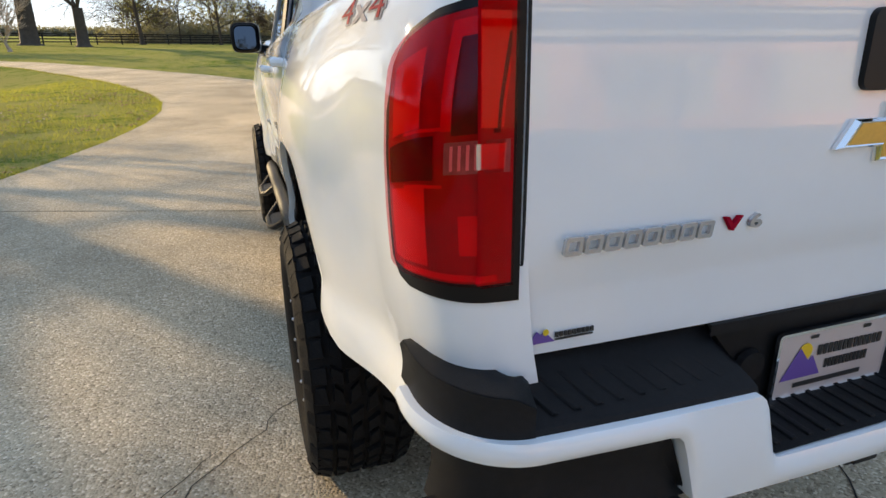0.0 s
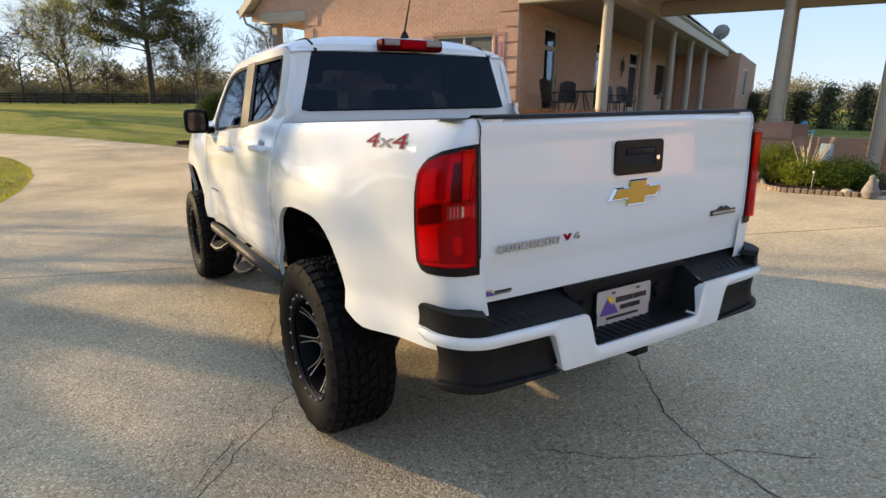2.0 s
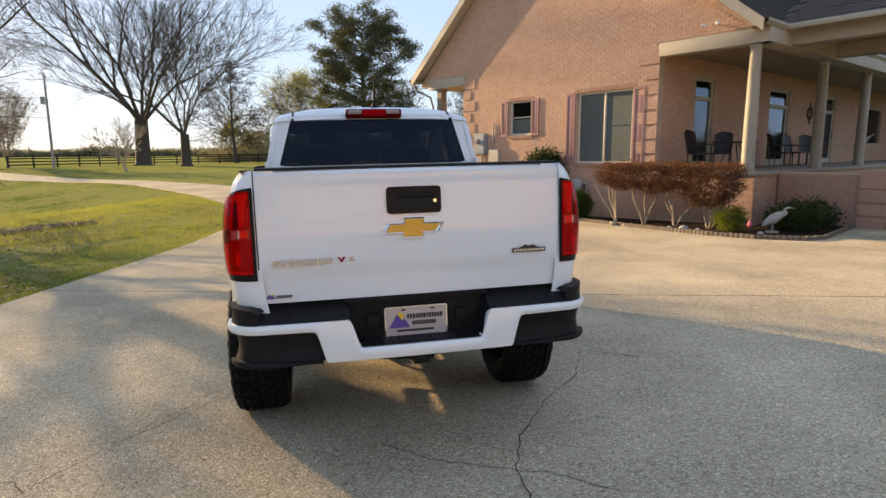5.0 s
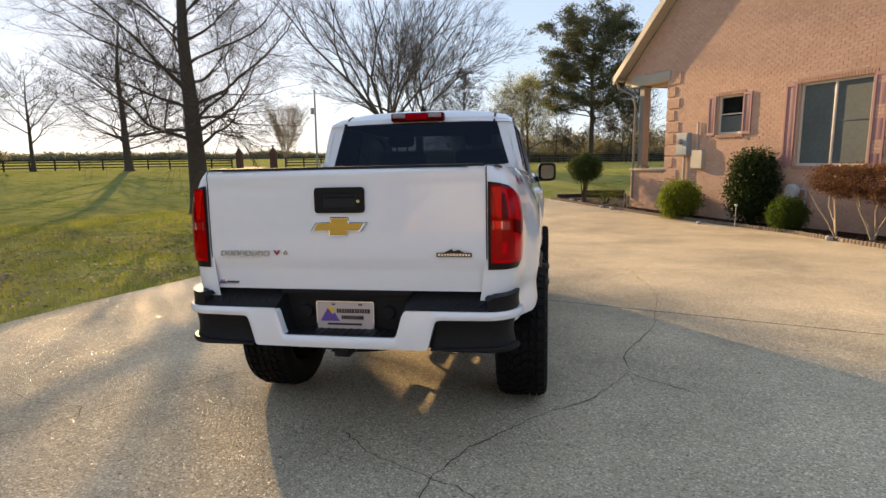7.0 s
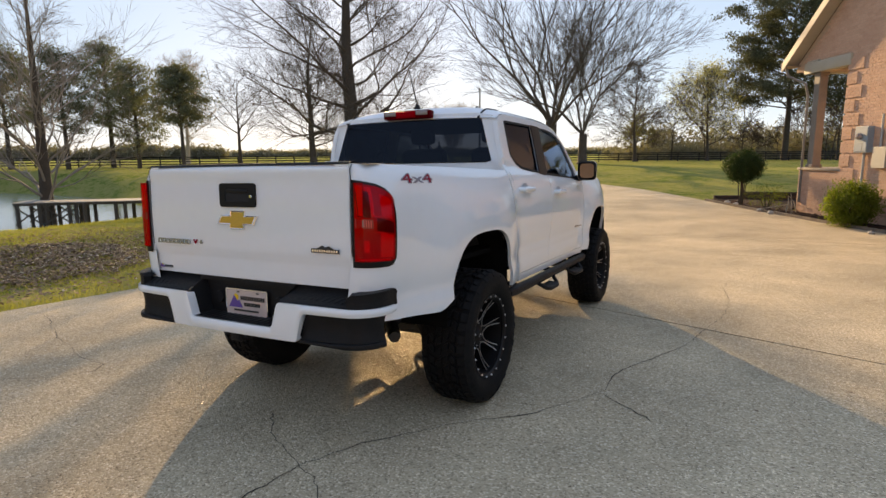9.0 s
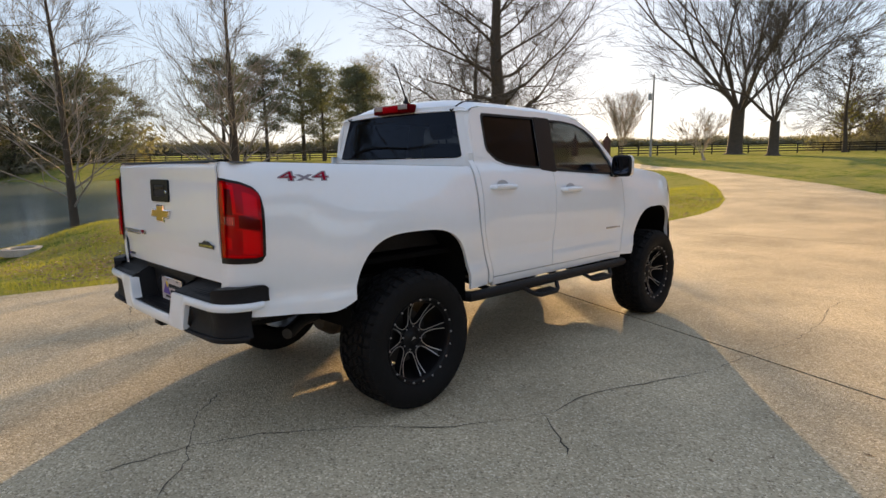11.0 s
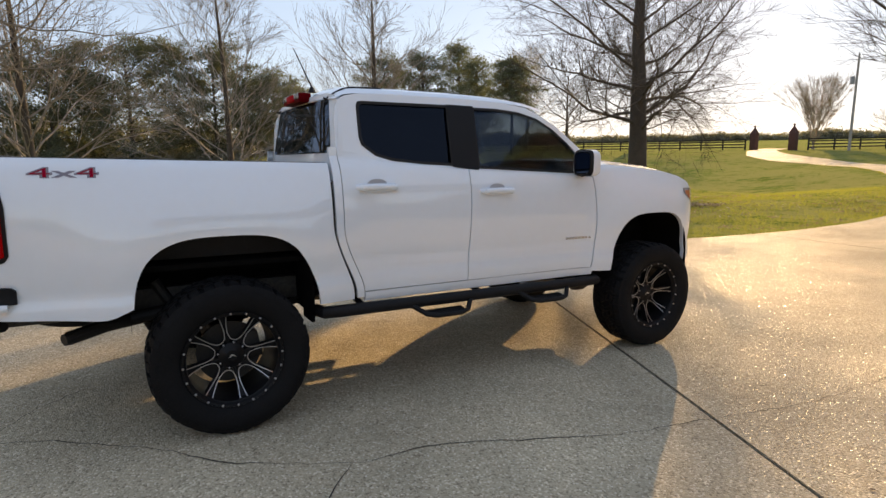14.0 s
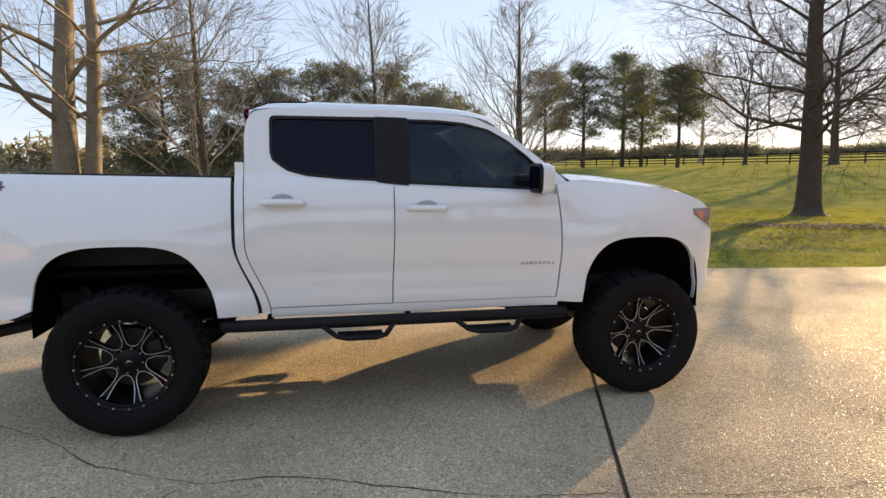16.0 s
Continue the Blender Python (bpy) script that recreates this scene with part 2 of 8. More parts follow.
BRICK = mat("salmon brick", (0.47, 0.27, 0.185), 0.9, vary=0.0, var2=(0.66, 0.435, 0.32), scale=1.3, bump=0.4, bscale=90, rnd=0.5)
BRICKDARK = mat("rose brick", (0.36, 0.20, 0.14), 0.9, var2=(0.48, 0.29, 0.21), vary=0.2, scale=2.2, bump=0.4, bscale=90, rnd=0.5)
MORTAR = mat("pale mortar", (0.50, 0.36, 0.27), 0.95, vary=0.15, scale=5, bump=0.3, bscale=80)
TRIM = mat("cream painted trim", (0.43, 0.38, 0.30), 0.55, vary=0.08, scale=3)
METERGREY = mat("grey-blue enamelled steel", (0.25, 0.30, 0.34), 0.5, vary=0.15, scale=5)
# darker than COLUMN: the west porch's shade is put into this taupe
POST = mat("shade-darkened taupe post", (0.20, 0.175, 0.15), 0.7, vary=0.15, scale=3)
COLUMN = mat("weathered cream column paint", (0.36, 0.32, 0.255), 0.6, vary=0.12, scale=3)
SOFFIT = mat("tan soffit board", (0.34, 0.26, 0.18), 0.7, vary=0.1, scale=3)
SHUTTER = mat("dusty pink shutter", (0.37, 0.20, 0.19), 0.7, vary=0.15, scale=4)
WINFRAME = mat("cream window frame", (0.60, 0.55, 0.47), 0.5, vary=0.06, scale=6)
WINGLASS = glass("house window glass", (0.55, 0.58, 0.58), 0.8)
SCREENCLOTH = mat("grey insect screen", (0.085, 0.108, 0.105), 0.75, vary=0.25, scale=1.2)
SHINGLE = mat("brown shingles", (0.11, 0.085, 0.07), 0.95, vary=0.35, scale=1.5, bump=0.5, bscale=30, rnd=0.6)
BARK = mat("grey-brown bark", (0.07, 0.055, 0.042), 0.95, vary=0.4, scale=3, bump=1.0, bscale=18)
BARKWARM = mat("warm peeling bark", (0.185, 0.152, 0.115), 0.9, vary=0.5, scale=2, bump=0.8, bscale=14)
CYPTWIG = mat("grey cypress twigs", (0.26, 0.225, 0.19), 0.95)
TWIG = mat("twig bark", (0.080, 0.062, 0.047), 0.95)
CEDAR = mat("dark cedar needles", (0.112, 0.114, 0.075), 0.9, vary=0.5, scale=0.9, rnd=0.6)
PINE = mat("pine needles", (0.130, 0.132, 0.088), 0.9, vary=0.5, scale=0.9, rnd=0.6)
BUD = mat("olive buds", (0.16, 0.15, 0.04), 0.9, rnd=0.5, vary=0.3, scale=2)
PALEBUD = mat("pale yellow buds", (0.34, 0.32, 0.17), 0.9, rnd=0.5, vary=0.3, scale=2)
WOODS = mat("distant woods", (0.23, 0.205, 0.155), 0.95, vary=0.4, scale=0.15, rnd=0.5)
SHRUB = mat("green shrub leaves", (0.045, 0.075, 0.018), 0.7, vary=0.4, scale=6, rnd=0.7)
SHRUBY = mat("yellow-green shrub leaves", (0.12, 0.15, 0.025), 0.7, vary=0.4, scale=6, rnd=0.7)
GLOSSLEAF = mat("glossy dark leaves", (0.028, 0.048, 0.014), 0.55, vary=0.4, scale=6, rnd=0.7)
RUSSET = mat("russet hedge leaves", (0.15, 0.070, 0.042), 0.8, vary=0.4, scale=6, rnd=0.7)
GRASSBLADE = mat("grass blades", (0.150, 0.178, 0.038), 0.75, var2=(0.33, 0.30, 0.11), vary=0.3, scale=1.2, rnd=0.7)
PALELEAF = mat("pale curled leaves", (0.55, 0.46, 0.34), 0.8, vary=0.3, scale=6, rnd=0.4)
DEADLEAF = mat("dry fallen leaves", (0.21, 0.145, 0.095), 0.9, vary=0.4, scale=6, rnd=0.6)
FENCE = mat("black fence board", (0.022, 0.018, 0.016), 0.8, vary=0.3, scale=3)
DARKWOOD = mat("dark weathered timber", (0.040, 0.030, 0.024), 0.9, vary=0.5, scale=5, bump=0.6, bscale=30)
GATEBRICK = mat("dark red gate brick", (0.10, 0.045, 0.035), 0.9, vary=0.3, scale=6, bump=0.4, bscale=40)
GREYWOOD = mat("weathered grey timber", (0.34, 0.33, 0.31), 0.85, vary=0.25, scale=4, bump=0.3, bscale=60)
DOCKWOOD = mat("dark wet dock timber", (0.09, 0.075, 0.06), 0.8, vary=0.3, scale=4)
SWINGRED = mat("brown stained slats", (0.05, 0.032, 0.028), 0.6, vary=0.15, scale=6)
IRON = mat("dark wrought metal", (0.025, 0.022, 0.022), 0.5)
GREYMETAL = mat("grey painted metal box", (0.36, 0.37, 0.37), 0.5, vary=0.08, scale=5)
BEIGEBOX = mat("beige metal box", (0.48, 0.44, 0.36), 0.55, vary=0.08, scale=5)
WHITEPLASTIC = mat("white plastic", (0.72, 0.71, 0.68), 0.45)
STONE = mat("pale garden stone", (0.40, 0.37, 0.33), 0.9, vary=0.3, scale=10, bump=0.4, bscale=60)
GREYSTONE = mat("speckled grey stone", (0.17, 0.165, 0.16), 0.9, vary=0.5, scale=25, bump=0.4, bscale=60)
BLUE = mat("bright blue plastic", (0.06, 0.40, 0.72), 0.4)
PINK = mat("pink plastic", (0.65, 0.12, 0.20), 0.5)
PORCHFLOOR = mat("porch concrete", (0.32, 0.27, 0.22), 0.8, vary=0.15, scale=3)
# dark sheets of this colour stand for the shade inside the rooms
ROOMSHADE = mat("dark sheet for room shade", (0.05, 0.045, 0.04), 0.9)
WATER = mat("pond water", (0.150, 0.185, 0.170), 0.14, spec=0.5, bump=0.30, bscale=5.0)
PALETWIG = mat("pale beige twigs", (0.40, 0.33, 0.25), 0.95)
ORANGEBRICK = mat("weathered edging brick", (0.13, 0.10, 0.075), 0.9, var2=(0.24, 0.19, 0.145), vary=0.2, scale=2.2, bump=0.4, bscale=90, rnd=0.5)
for leaf in (CEDAR, PINE, BUD, PALEBUD, SHRUB, SHRUBY, GLOSSLEAF, RUSSET, GRASSBLADE, WOODS):
    leafy(leaf, 0.28 if leaf in (GLOSSLEAF, WOODS, CEDAR, PINE, RUSSET) else 0.5)
MULCH = mat("reddish bark chips", (0.075, 0.034, 0.022), 0.95, vary=0.6, scale=8, rnd=0.7)
# the dark blue base puts a dim sky reflection into the colour
MIRROR = mat("mirror glass", (0.06, 0.08, 0.12), 0.03, metal=1.0)
SILVER = mat("satin silver badge", (0.55, 0.55, 0.56), 0.22, metal=0.7)
LITTER = mat("dry fallen leaves", (0.30, 0.20, 0.10), 0.9, vary=0.5, scale=5, rnd=0.6)

# ---- mesh tools ----
class Shape:
    """Collects vertices and faces of one part."""

    def __init__(self):
        self.v, self.f = [], []

    def add(self, vs, fs):
        n = len(self.v)
        self.v += [tuple(p) for p in vs]
        self.f += [tuple(n + i for i in q) for q in fs]
        return self

    def box(self, lo, hi, m=None):
        (a, b, c), (d, e, g) = lo, hi
        vs = [Vector(p) for p in ((a, b, c), (d, b, c), (d, e, c), (a, e, c), (a, b, g), (d, b, g), (d, e, g), (a, e, g))]
        if m:
            vs = [m @ p for p in vs]
        return self.add(vs, [(3, 2, 1, 0), (4, 5, 6, 7), (0, 1, 5, 4), (1, 2, 6, 5), (2, 3, 7, 6), (3, 0, 4, 7)])

    def cbox(self, lo, hi, r, m=None):
        """A box with chamfered edges."""
        bm = bmesh.new()
        bmesh.ops.create_cube(bm, size=1)
        s = [h - l for l, h in zip(lo, hi)]
        c = [(h + l) / 2 for l, h in zip(lo, hi)]
        for p in bm.verts:
            p.co = Vector((p.co.x * s[0] + c[0], p.co.y * s[1] + c[1], p.co.z * s[2] + c[2]))
        bmesh.ops.bevel(bm, geom=list(bm.edges), offset=r, segments=2, affect="EDGES", profile=0.5)
        bm.verts.index_update()
        vs = [(m @ p.co) if m else p.co.copy() for p in bm.verts]
        self.add(vs, [[p.index for p in f.verts] for f in bm.faces])
        bm.free()
        return self

    def grid(self, rows, close=False, flip=False):
        """Rows of equal numbers of points, joined by quads."""
        n, k = len(rows), len(rows[0])
        fs = []
        for i in range(n - 1):
            for j in range(k if close else k - 1):
                q = (i * k + j, i * k + (j + 1) % k, (i + 1) * k + (j + 1) % k, (i + 1) * k + j)
                fs.append(q[::-1] if flip else q)
        return self.add([p for r in rows for p in r], fs)

    def tube(self, pts, rad, sides=8, caps=True):
        """A round tube along points; rad is a number or one per point."""
        pts = [Vector(p) for p in pts]
        rads = rad if isinstance(rad, (list, tuple)) else [rad] * len(pts)
        rows, side = [], None
        for i, p in enumerate(pts):
            d = (pts[min(i + 1, len(pts) - 1)] - pts[max(i - 1, 0)]).normalized()
            if side is None:
                side = d.orthogonal().normalized()
            side = (side - d * side.dot(d))
            side = side.normalized() if side.length > 1e-6 else d.orthogonal().normalized()
            up = d.cross(side)
            rows.append([p + (side * math.cos(2 * math.pi * k / sides) + up * math.sin(2 * math.pi * k / sides)) * rads[i] for k in range(sides)])
        n0 = len(self.v)
        self.grid(rows, close=True)
        if caps:
            self.f.append(tuple(n0 + k for k in range(sides))[::-1])
            self.f.append(tuple(n0 + (len(rows) - 1) * sides + k for k in range(sides)))
        return self

    def lathe(self, prof, axis="z", n=24, m=None, caps=False):
        """Profile points (radius, height) turned about an axis."""
        rows = []
        for k in range(n):
            a = 2 * math.pi * k / n
            c, s = math.cos(a), math.sin(a)
            row = []
            for r, h in prof:
                p = Vector((r * c, r * s, h)) if axis == "z" else Vector((h, r * c, r * s))
                row.append(m @ p if m else p)
            rows.append(row)
        rows.append(rows[0])
        return self.grid(rows, flip=True)

    def ribbon(self, pts, w, z=0.0):
        """A flat strip along points on the ground."""
        rows = []
        pts = [Vector(p) for p in pts]
        for i, p in enumerate(pts):
            d = (pts[min(i + 1, len(pts) - 1)] - pts[max(i - 1, 0)])
            s = Vector((-d.y, d.x, 0)).normalized() * (w[i] if isinstance(w, list) else w) / 2
            rows.append([p + s, p - s])
        return self.grid(rows)

    def prism(self, poly, d, m=None):
        """A flat outline (points of x, y) lifted by d along z."""
        n = len(poly)
        vs = [Vector((x, y, 0)) for x, y in poly] + [Vector((x, y, d)) for x, y in poly]
        if m:
            vs = [m @ p for p in vs]
        return self.add(vs, [tuple(range(n))[::-1], tuple(range(n, 2 * n))] + [(i, (i + 1) % n, n + (i + 1) % n, n + i) for i in range(n)])

    def mesh(self, name, material, smooth=29):
        me = bpy.data.meshes.new(name)
        me.from_pydata([tuple(p) for p in self.v], [], self.f)
        me.validate()
        if material:
            me.materials.append(material)
        if smooth:
            me.polygons.foreach_set("use_smooth", [True] * len(me.polygons))
            me.set_sharp_from_angle(angle=radians(smooth))
        me.update()
        return me


def thing(name, label, category, group="", at=None, kind=""):
    ob = new(name)
    if at is not None:
        ob.matrix_world = at if isinstance(at, Matrix) else Matrix.Translation(at)
    return tagged(ob, label, category, group, kind)


def part(name, shape, material, parent, label="", smooth=29, kind=""):
    """Links a shape as one mesh object under a thing or under a part."""
    me = shape if isinstance(shape, bpy.types.Mesh) else shape.mesh(name, material, smooth)
    ob = new(name, me)
    ob.parent = parent
    return tagged(ob, label, kind=kind)


def solo(name, shape, material, label, category, group="", kind="", smooth=29, at=None):
    """A thing of one mesh."""
    ob = new(name, shape.mesh(name, material, smooth))
    if at is not None:
        ob.matrix_world = at
    return tagged(ob, label, category, group, kind)


def smoothstep(a, b, x):
    u = min(1.0, max(0.0, (x - a) / (b - a)))
    return u * u * (3 - 2 * u)


def lerp(pts, x):
    """Straight pieces through sorted points (x, y)."""
    if x <= pts[0][0]:
        return pts[0][1]
    for (a, p), (b, q) in zip(pts, pts[1:]):
        if x <= b:
            return p + (q - p) * (x - a) / (b - a)
    return pts[-1][1]


def text_shape(body, size, depth, bold=0.0):
    """Letters of the built-in font as a shape in the xy plane, centred."""
    cu = bpy.data.curves.new("letters", "FONT")
    cu.body, cu.size, cu.extrude, cu.align_x, cu.align_y = body, size, depth, "CENTER", "CENTER"
    cu.resolution_u, cu.offset = 3, bold
    ob = new("letters", cu)
    me = ob.to_mesh()
    s = Shape()
    s.add([p.co.copy() for p in me.vertices], [tuple(f.vertices) for f in me.polygons])
    ob.to_mesh_clear()
    bpy.data.objects.remove(ob)
    bpy.data.curves.remove(cu)
    return s


def moved(s, m):
    s.v = [tuple(m @ Vector(p)) for p in s.v]
    return s


# ---- ground levels ----
def ground_z(x, y):
    """The drive falls gently ahead; the meadow levels out, the pond bank drops."""
    p, r = 0.0145 * x - 0.0333 * y, math.hypot(x, y)
    near = p + (-0.3 + 0.75 * smoothstep(20, 66, r) - p) * smoothstep(8, 22, r)
    west = p + (0.4 - p) * smoothstep(28, 68, r)
    far = smoothstep(26, 40, y)
    k = smoothstep(-14 - 14 * far, -5 - 3 * far, x)
    g = near * k + west * (1 - k)
    # the pond's basin
    d = math.hypot((x + 58) / 33, (y - 4) / 21)
    even = lerp([(0.90, 1.0), (1.03, 0.70), (1.33, 0.45), (1.62, 0.0)], d)
    k = smoothstep(3.5, -0.5, y)
    bank = smoothstep(1.28, 0.98, d) * (1 - k) + even * k
    return g + (-2.3 - g) * bank


TILT = Matrix(((0.99989, 0.00024, -0.01449), (0.00024, 0.99945, 0.03328), (0.01449, -0.03328, 0.99934))).to_4x4()
WATER_Z = -1.62

# ---- ground, drive ----
DRIVE = [(-8, -30), (-5.9, -8), (-5.3, -4), (-5.0, -2), (-4.75, 0), (-4.6, 2), (-4.3, 4.2), (-4.0, 6), (-3.65, 8), (-3.35, 10), (-3.08, 12.5), (-2.98, 15), (-3.15, 17),
         (-3.7, 19.2), (-4.8, 22), (-6.5, 26.2), (-8.4, 30.2), (-11.6, 35.4), (-15.8, 40.9), (-21.5, 46.4), (-25.6, 48.5), (-30.2, 52), (-35.6, 60.4), (-39.3, 67), (-46, 80), (-42.5, 80), (-36.3, 67), (-31.4, 59.2),
         (-28.6, 55.6), (-22.4, 51), (-18.9, 47.4), (-13.4, 41.2), (-8.8, 35.6), (-5.2, 31.6), (-2.2, 28.0), (0.0, 24.2), (1.1, 21.9), (2.4, 19.3), (3.6, 17.2), (5.4, 13.5), (6.55, 10.9), (7.1, 7.9), (7.35, 6.6), (7.7, 5.75), (8.3, 5.15), (8.8, 5.2),
         (12.9, 8.0), (13.6, 8.2), (14.6, 7.0), (13.0, 6.0), (9.0, 3.45), (8.75, 3.0), (9.1, 1.9), (10.5, 1.7), (15, 3.2), (22, -2), (22, -30)]


def inside(poly, x, y):
    hit = False
    for (a, b), (c, d) in zip(poly, poly[1:] + poly[:1]):
        if (b > y) != (d > y) and x < a + (c - a) * (y - b) / (d - b):
            hit = not hit
    return hit


def laid(poly, step, lift, gaps=(), depth=0.12):
    """A slab with this outline that follows the ground, cut by joints (point, direction, half width)."""
    bm = bmesh.new()
    bm.faces.new([bm.verts.new((x, y, 0)) for x, y in poly])
    xs, ys = [p[0] for p in poly], [p[1] for p in poly]
    cuts = [((v, 0, 0), (1, 0, 0)) for v in np.arange(math.ceil(min(xs)), max(xs), step)]
    cuts += [((0, v, 0), (0, 1, 0)) for v in np.arange(math.ceil(min(ys)), max(ys), step)]
    for co, no in cuts:
        bmesh.ops.bisect_plane(bm, geom=bm.verts[:] + bm.edges[:] + bm.faces[:], plane_co=co, plane_no=no)
    for (px, py), (dx, dy), h in gaps:
        no = Vector((-dy, dx, 0)).normalized()
        for s in (-h, h):
            bmesh.ops.bisect_plane(bm, geom=bm.verts[:] + bm.edges[:] + bm.faces[:], plane_co=Vector((px, py, 0)) + no * s, plane_no=no)
        dead = [f for f in bm.faces if abs((f.calc_center_median() - Vector((px, py, 0))).dot(no)) < h]
        bmesh.ops.delete(bm, geom=dead, context="FACES")
    bmesh.ops.triangulate(bm, faces=[f for f in bm.faces if len(f.verts) > 4])
    for v in bm.verts:
        v.co.z = ground_z(v.co.x, v.co.y) + lift
    rim = [e for e in bm.edges if e.is_boundary]
    out = bmesh.ops.extrude_edge_only(bm, edges=rim)
    for v in out["geom"]:
        if isinstance(v, bmesh.types.BMVert):
            v.co.z -= depth
    bmesh.ops.recalc_face_normals(bm, faces=bm.faces[:])
    s = Shape()
    bm.verts.index_update()
    s.add([v.co.copy() for v in bm.verts], [[v.index for v in f.verts] for f in bm.faces])
    bm.free()
    if sum((Vector(s.v[f[1]]) - Vector(s.v[f[0]])).cross(Vector(s.v[f[2]]) - Vector(s.v[f[0]])).z for f in s.f) < 0:
        s.f = [f[::-1] for f in s.f]
    return s


JOINTS = [((2.11, 2.43), (0.9285, -0.3714), 0.013), ((-1.84, 11.16), (1.0, -0.02), 0.008), ((-10, 31), (0.7, 0.72), 0.01), ((-3, 20), (0.98, 0.2), 0.009)]
solo("driveway", laid(DRIVE, 2.0, 0.0, JOINTS), CONCRETE, "tan exposed-aggregate concrete driveway with dark joints and cracks", "driveway", kind="structure", smooth=20)

for (px, py), (dx, dy), h in JOINTS:
    ln = [(px + dx * q, py + dy * q) for q in np.arange(-20, 24, 0.25)]
    ln = [(x, y, ground_z(x, y) - 0.007) for x, y in ln if inside(DRIVE, x, y) and abs(x) < 11]
    solo("joint_filler", Shape().ribbon(ln, [h] * len(ln)), JOINT, "dark filler strip in a driveway joint", "joint filler", group="driveway joints", kind="structure", smooth=0)

# one sheet of lawn and field out to the horizon
g = Shape()
rings = [0.0] + [1.2 * k for k in range(1, 34)] + [40.8 + 1.5 * k for k in range(0, 25)] + [80 * 1.16 ** k for k in range(0, 27)]
spokes = 150
rows = []
for r in rings:
    rows.append([(r * math.cos(2 * math.pi * k / spokes), r * math.sin(2 * math.pi * k / spokes), 0) for k in range(spokes)])
rows = [[(x, y, ground_z(x, y) - 0.035 + 2.2 * smoothstep(120, 700, math.hypot(x, y))) for x, y, _ in row] for row in rows]
g.grid(rows, close=True)
solo("ground", g, LAWN, "patchy green and straw spring lawn running out to fields", "lawn", kind="structure", smooth=60)

w = Shape()
w.grid([[(-58 + 43 * q * math.cos(a), 4 + 29 * q * math.sin(a), WATER_Z) for a in np.linspace(0, 2 * math.pi, 64)] for q in (0.0, 0.5, 1.0)])
solo("pond_water", w, WATER, "still dark pond reflecting trees and sky", "water", kind="structure")

# cracks in the slab
CRACKS = [
    [(2.75, 6.26), (2.45, 5.5), (2.22, 5.05), (2.2, 4.6), (2.27, 4.0), (2.26, 3.4), (2.22, 3.0), (2.1, 2.44), (1.99, 1.85), (1.8, 1.35), (1.66, 1.05), (1.58, 0.75), (1.58, 0.46), (1.41, 0.12), (1.26, -0.13), (0.97, -0.4), (0.74, -0.68), (0.58, -0.9), (0.44, -1.25), (0.4, -1.7)],
    [(1.57, 0.4), (1.8, 0.2), (1.97, 0.04)],
    [(-2.4, -1.3), (-2.13, -1.12), (-1.97, -1.0), (-1.9, -0.82), (-1.97, -0.71), (-2.39, -0.66), (-2.72, -0.53)],
    [(-0.16, -0.8), (0.05, -1.02), (0.3, -1.17), (0.57, -1.29), (0.87, -1.57)],
    [(-0.64, 2.1), (-0.7, 1.6), (-0.87, 1.2), (-0.89, 0.83), (-0.92, 0.36), (-1.07, 0.29), (-1.11, 0.16), (-1.28, 0.02), (-1.42, -0.17), (-1.61, -0.36), (-1.9, -0.82)],
    [(-1.26, 0.12), (-1.43, -0.07), (-1.6, -0.3)],
    [(0.8, 7.85), (1.0, 8.4), (1.11, 8.8)],
    [(-4.3, 0.06), (-3.92, -0.04), (-3.5, -0.25), (-3.07, -0.43), (-2.72, -0.53)],
    [(0.95, 5.57), (1.1, 5.55), (1.28, 5.49)],
]
random.seed(5)
for c in CRACKS:
    pts = []
    for (a, b), (d, e) in zip(c, c[1:]):
        n = max(2, int(math.hypot(d - a, e - b) / 0.05))
        for k in range(n):
            u = k / n
            x, y = a + (d - a) * u + random.uniform(-0.012, 0.012), b + (e - b) * u + random.uniform(-0.012, 0.012)
            pts.append((x, y, ground_z(x, y) + 0.0035))
    wd = [0.0044 + 0.006 * noise.noise(Vector((p[0] * 3, p[1] * 3, 0))) for p in pts]
    wd = [max(0.0030, q) for q in wd]
    wd[0] = wd[-1] = 0.001
    solo("crack", Shape().ribbon(pts, wd), JOINT, "thin dark jagged crack in the concrete driveway", "crack", group="driveway cracks", kind="structure", smooth=0)

# ---- pickup truck ----
truck = thing("pickup_truck", "white lifted crew-cab pickup truck parked on the driveway", "pickup truck", at=TILT)
YR, YF, WR = -0.03, 3.215, 0.422      # axles, wheel radius


def arch_q(y, z, yc, a):
    return (abs((y - yc) / a) ** 3.2 + abs(max(0.0, z - 0.60) / 0.49) ** 3.2) ** (1 / 3.2)


SIDE = [(0.55, 0.815), (0.60, 0.846), (0.65, 0.863), (0.70, 0.871), (0.745, 0.874), (0.785, 0.869), (0.822, 0.861), (0.85, 0.864), (0.90, 0.874), (0.97, 0.883), (1.05, 0.889), (1.12, 0.892), (1.20, 0.892), (1.28, 0.887), (1.34, 0.877), (1.39, 0.864), (1.43, 0.850), (1.455, 0.836), (1.48, 0.815), (1.492, 0.795)]


# the side's profile, rounded so that its reflections run smoothly
grain = np.arange(0.40, 1.70, 0.005)
wide = np.interp(grain, [q[0] for q in SIDE], [q[1] for q in SIDE])
bell = np.exp(-0.5 * (np.arange(-8, 9) / 2.4) ** 2)
SMOOTH = np.convolve(np.pad(wide, 8, mode="edge"), bell / bell.sum(), mode="valid").tolist()


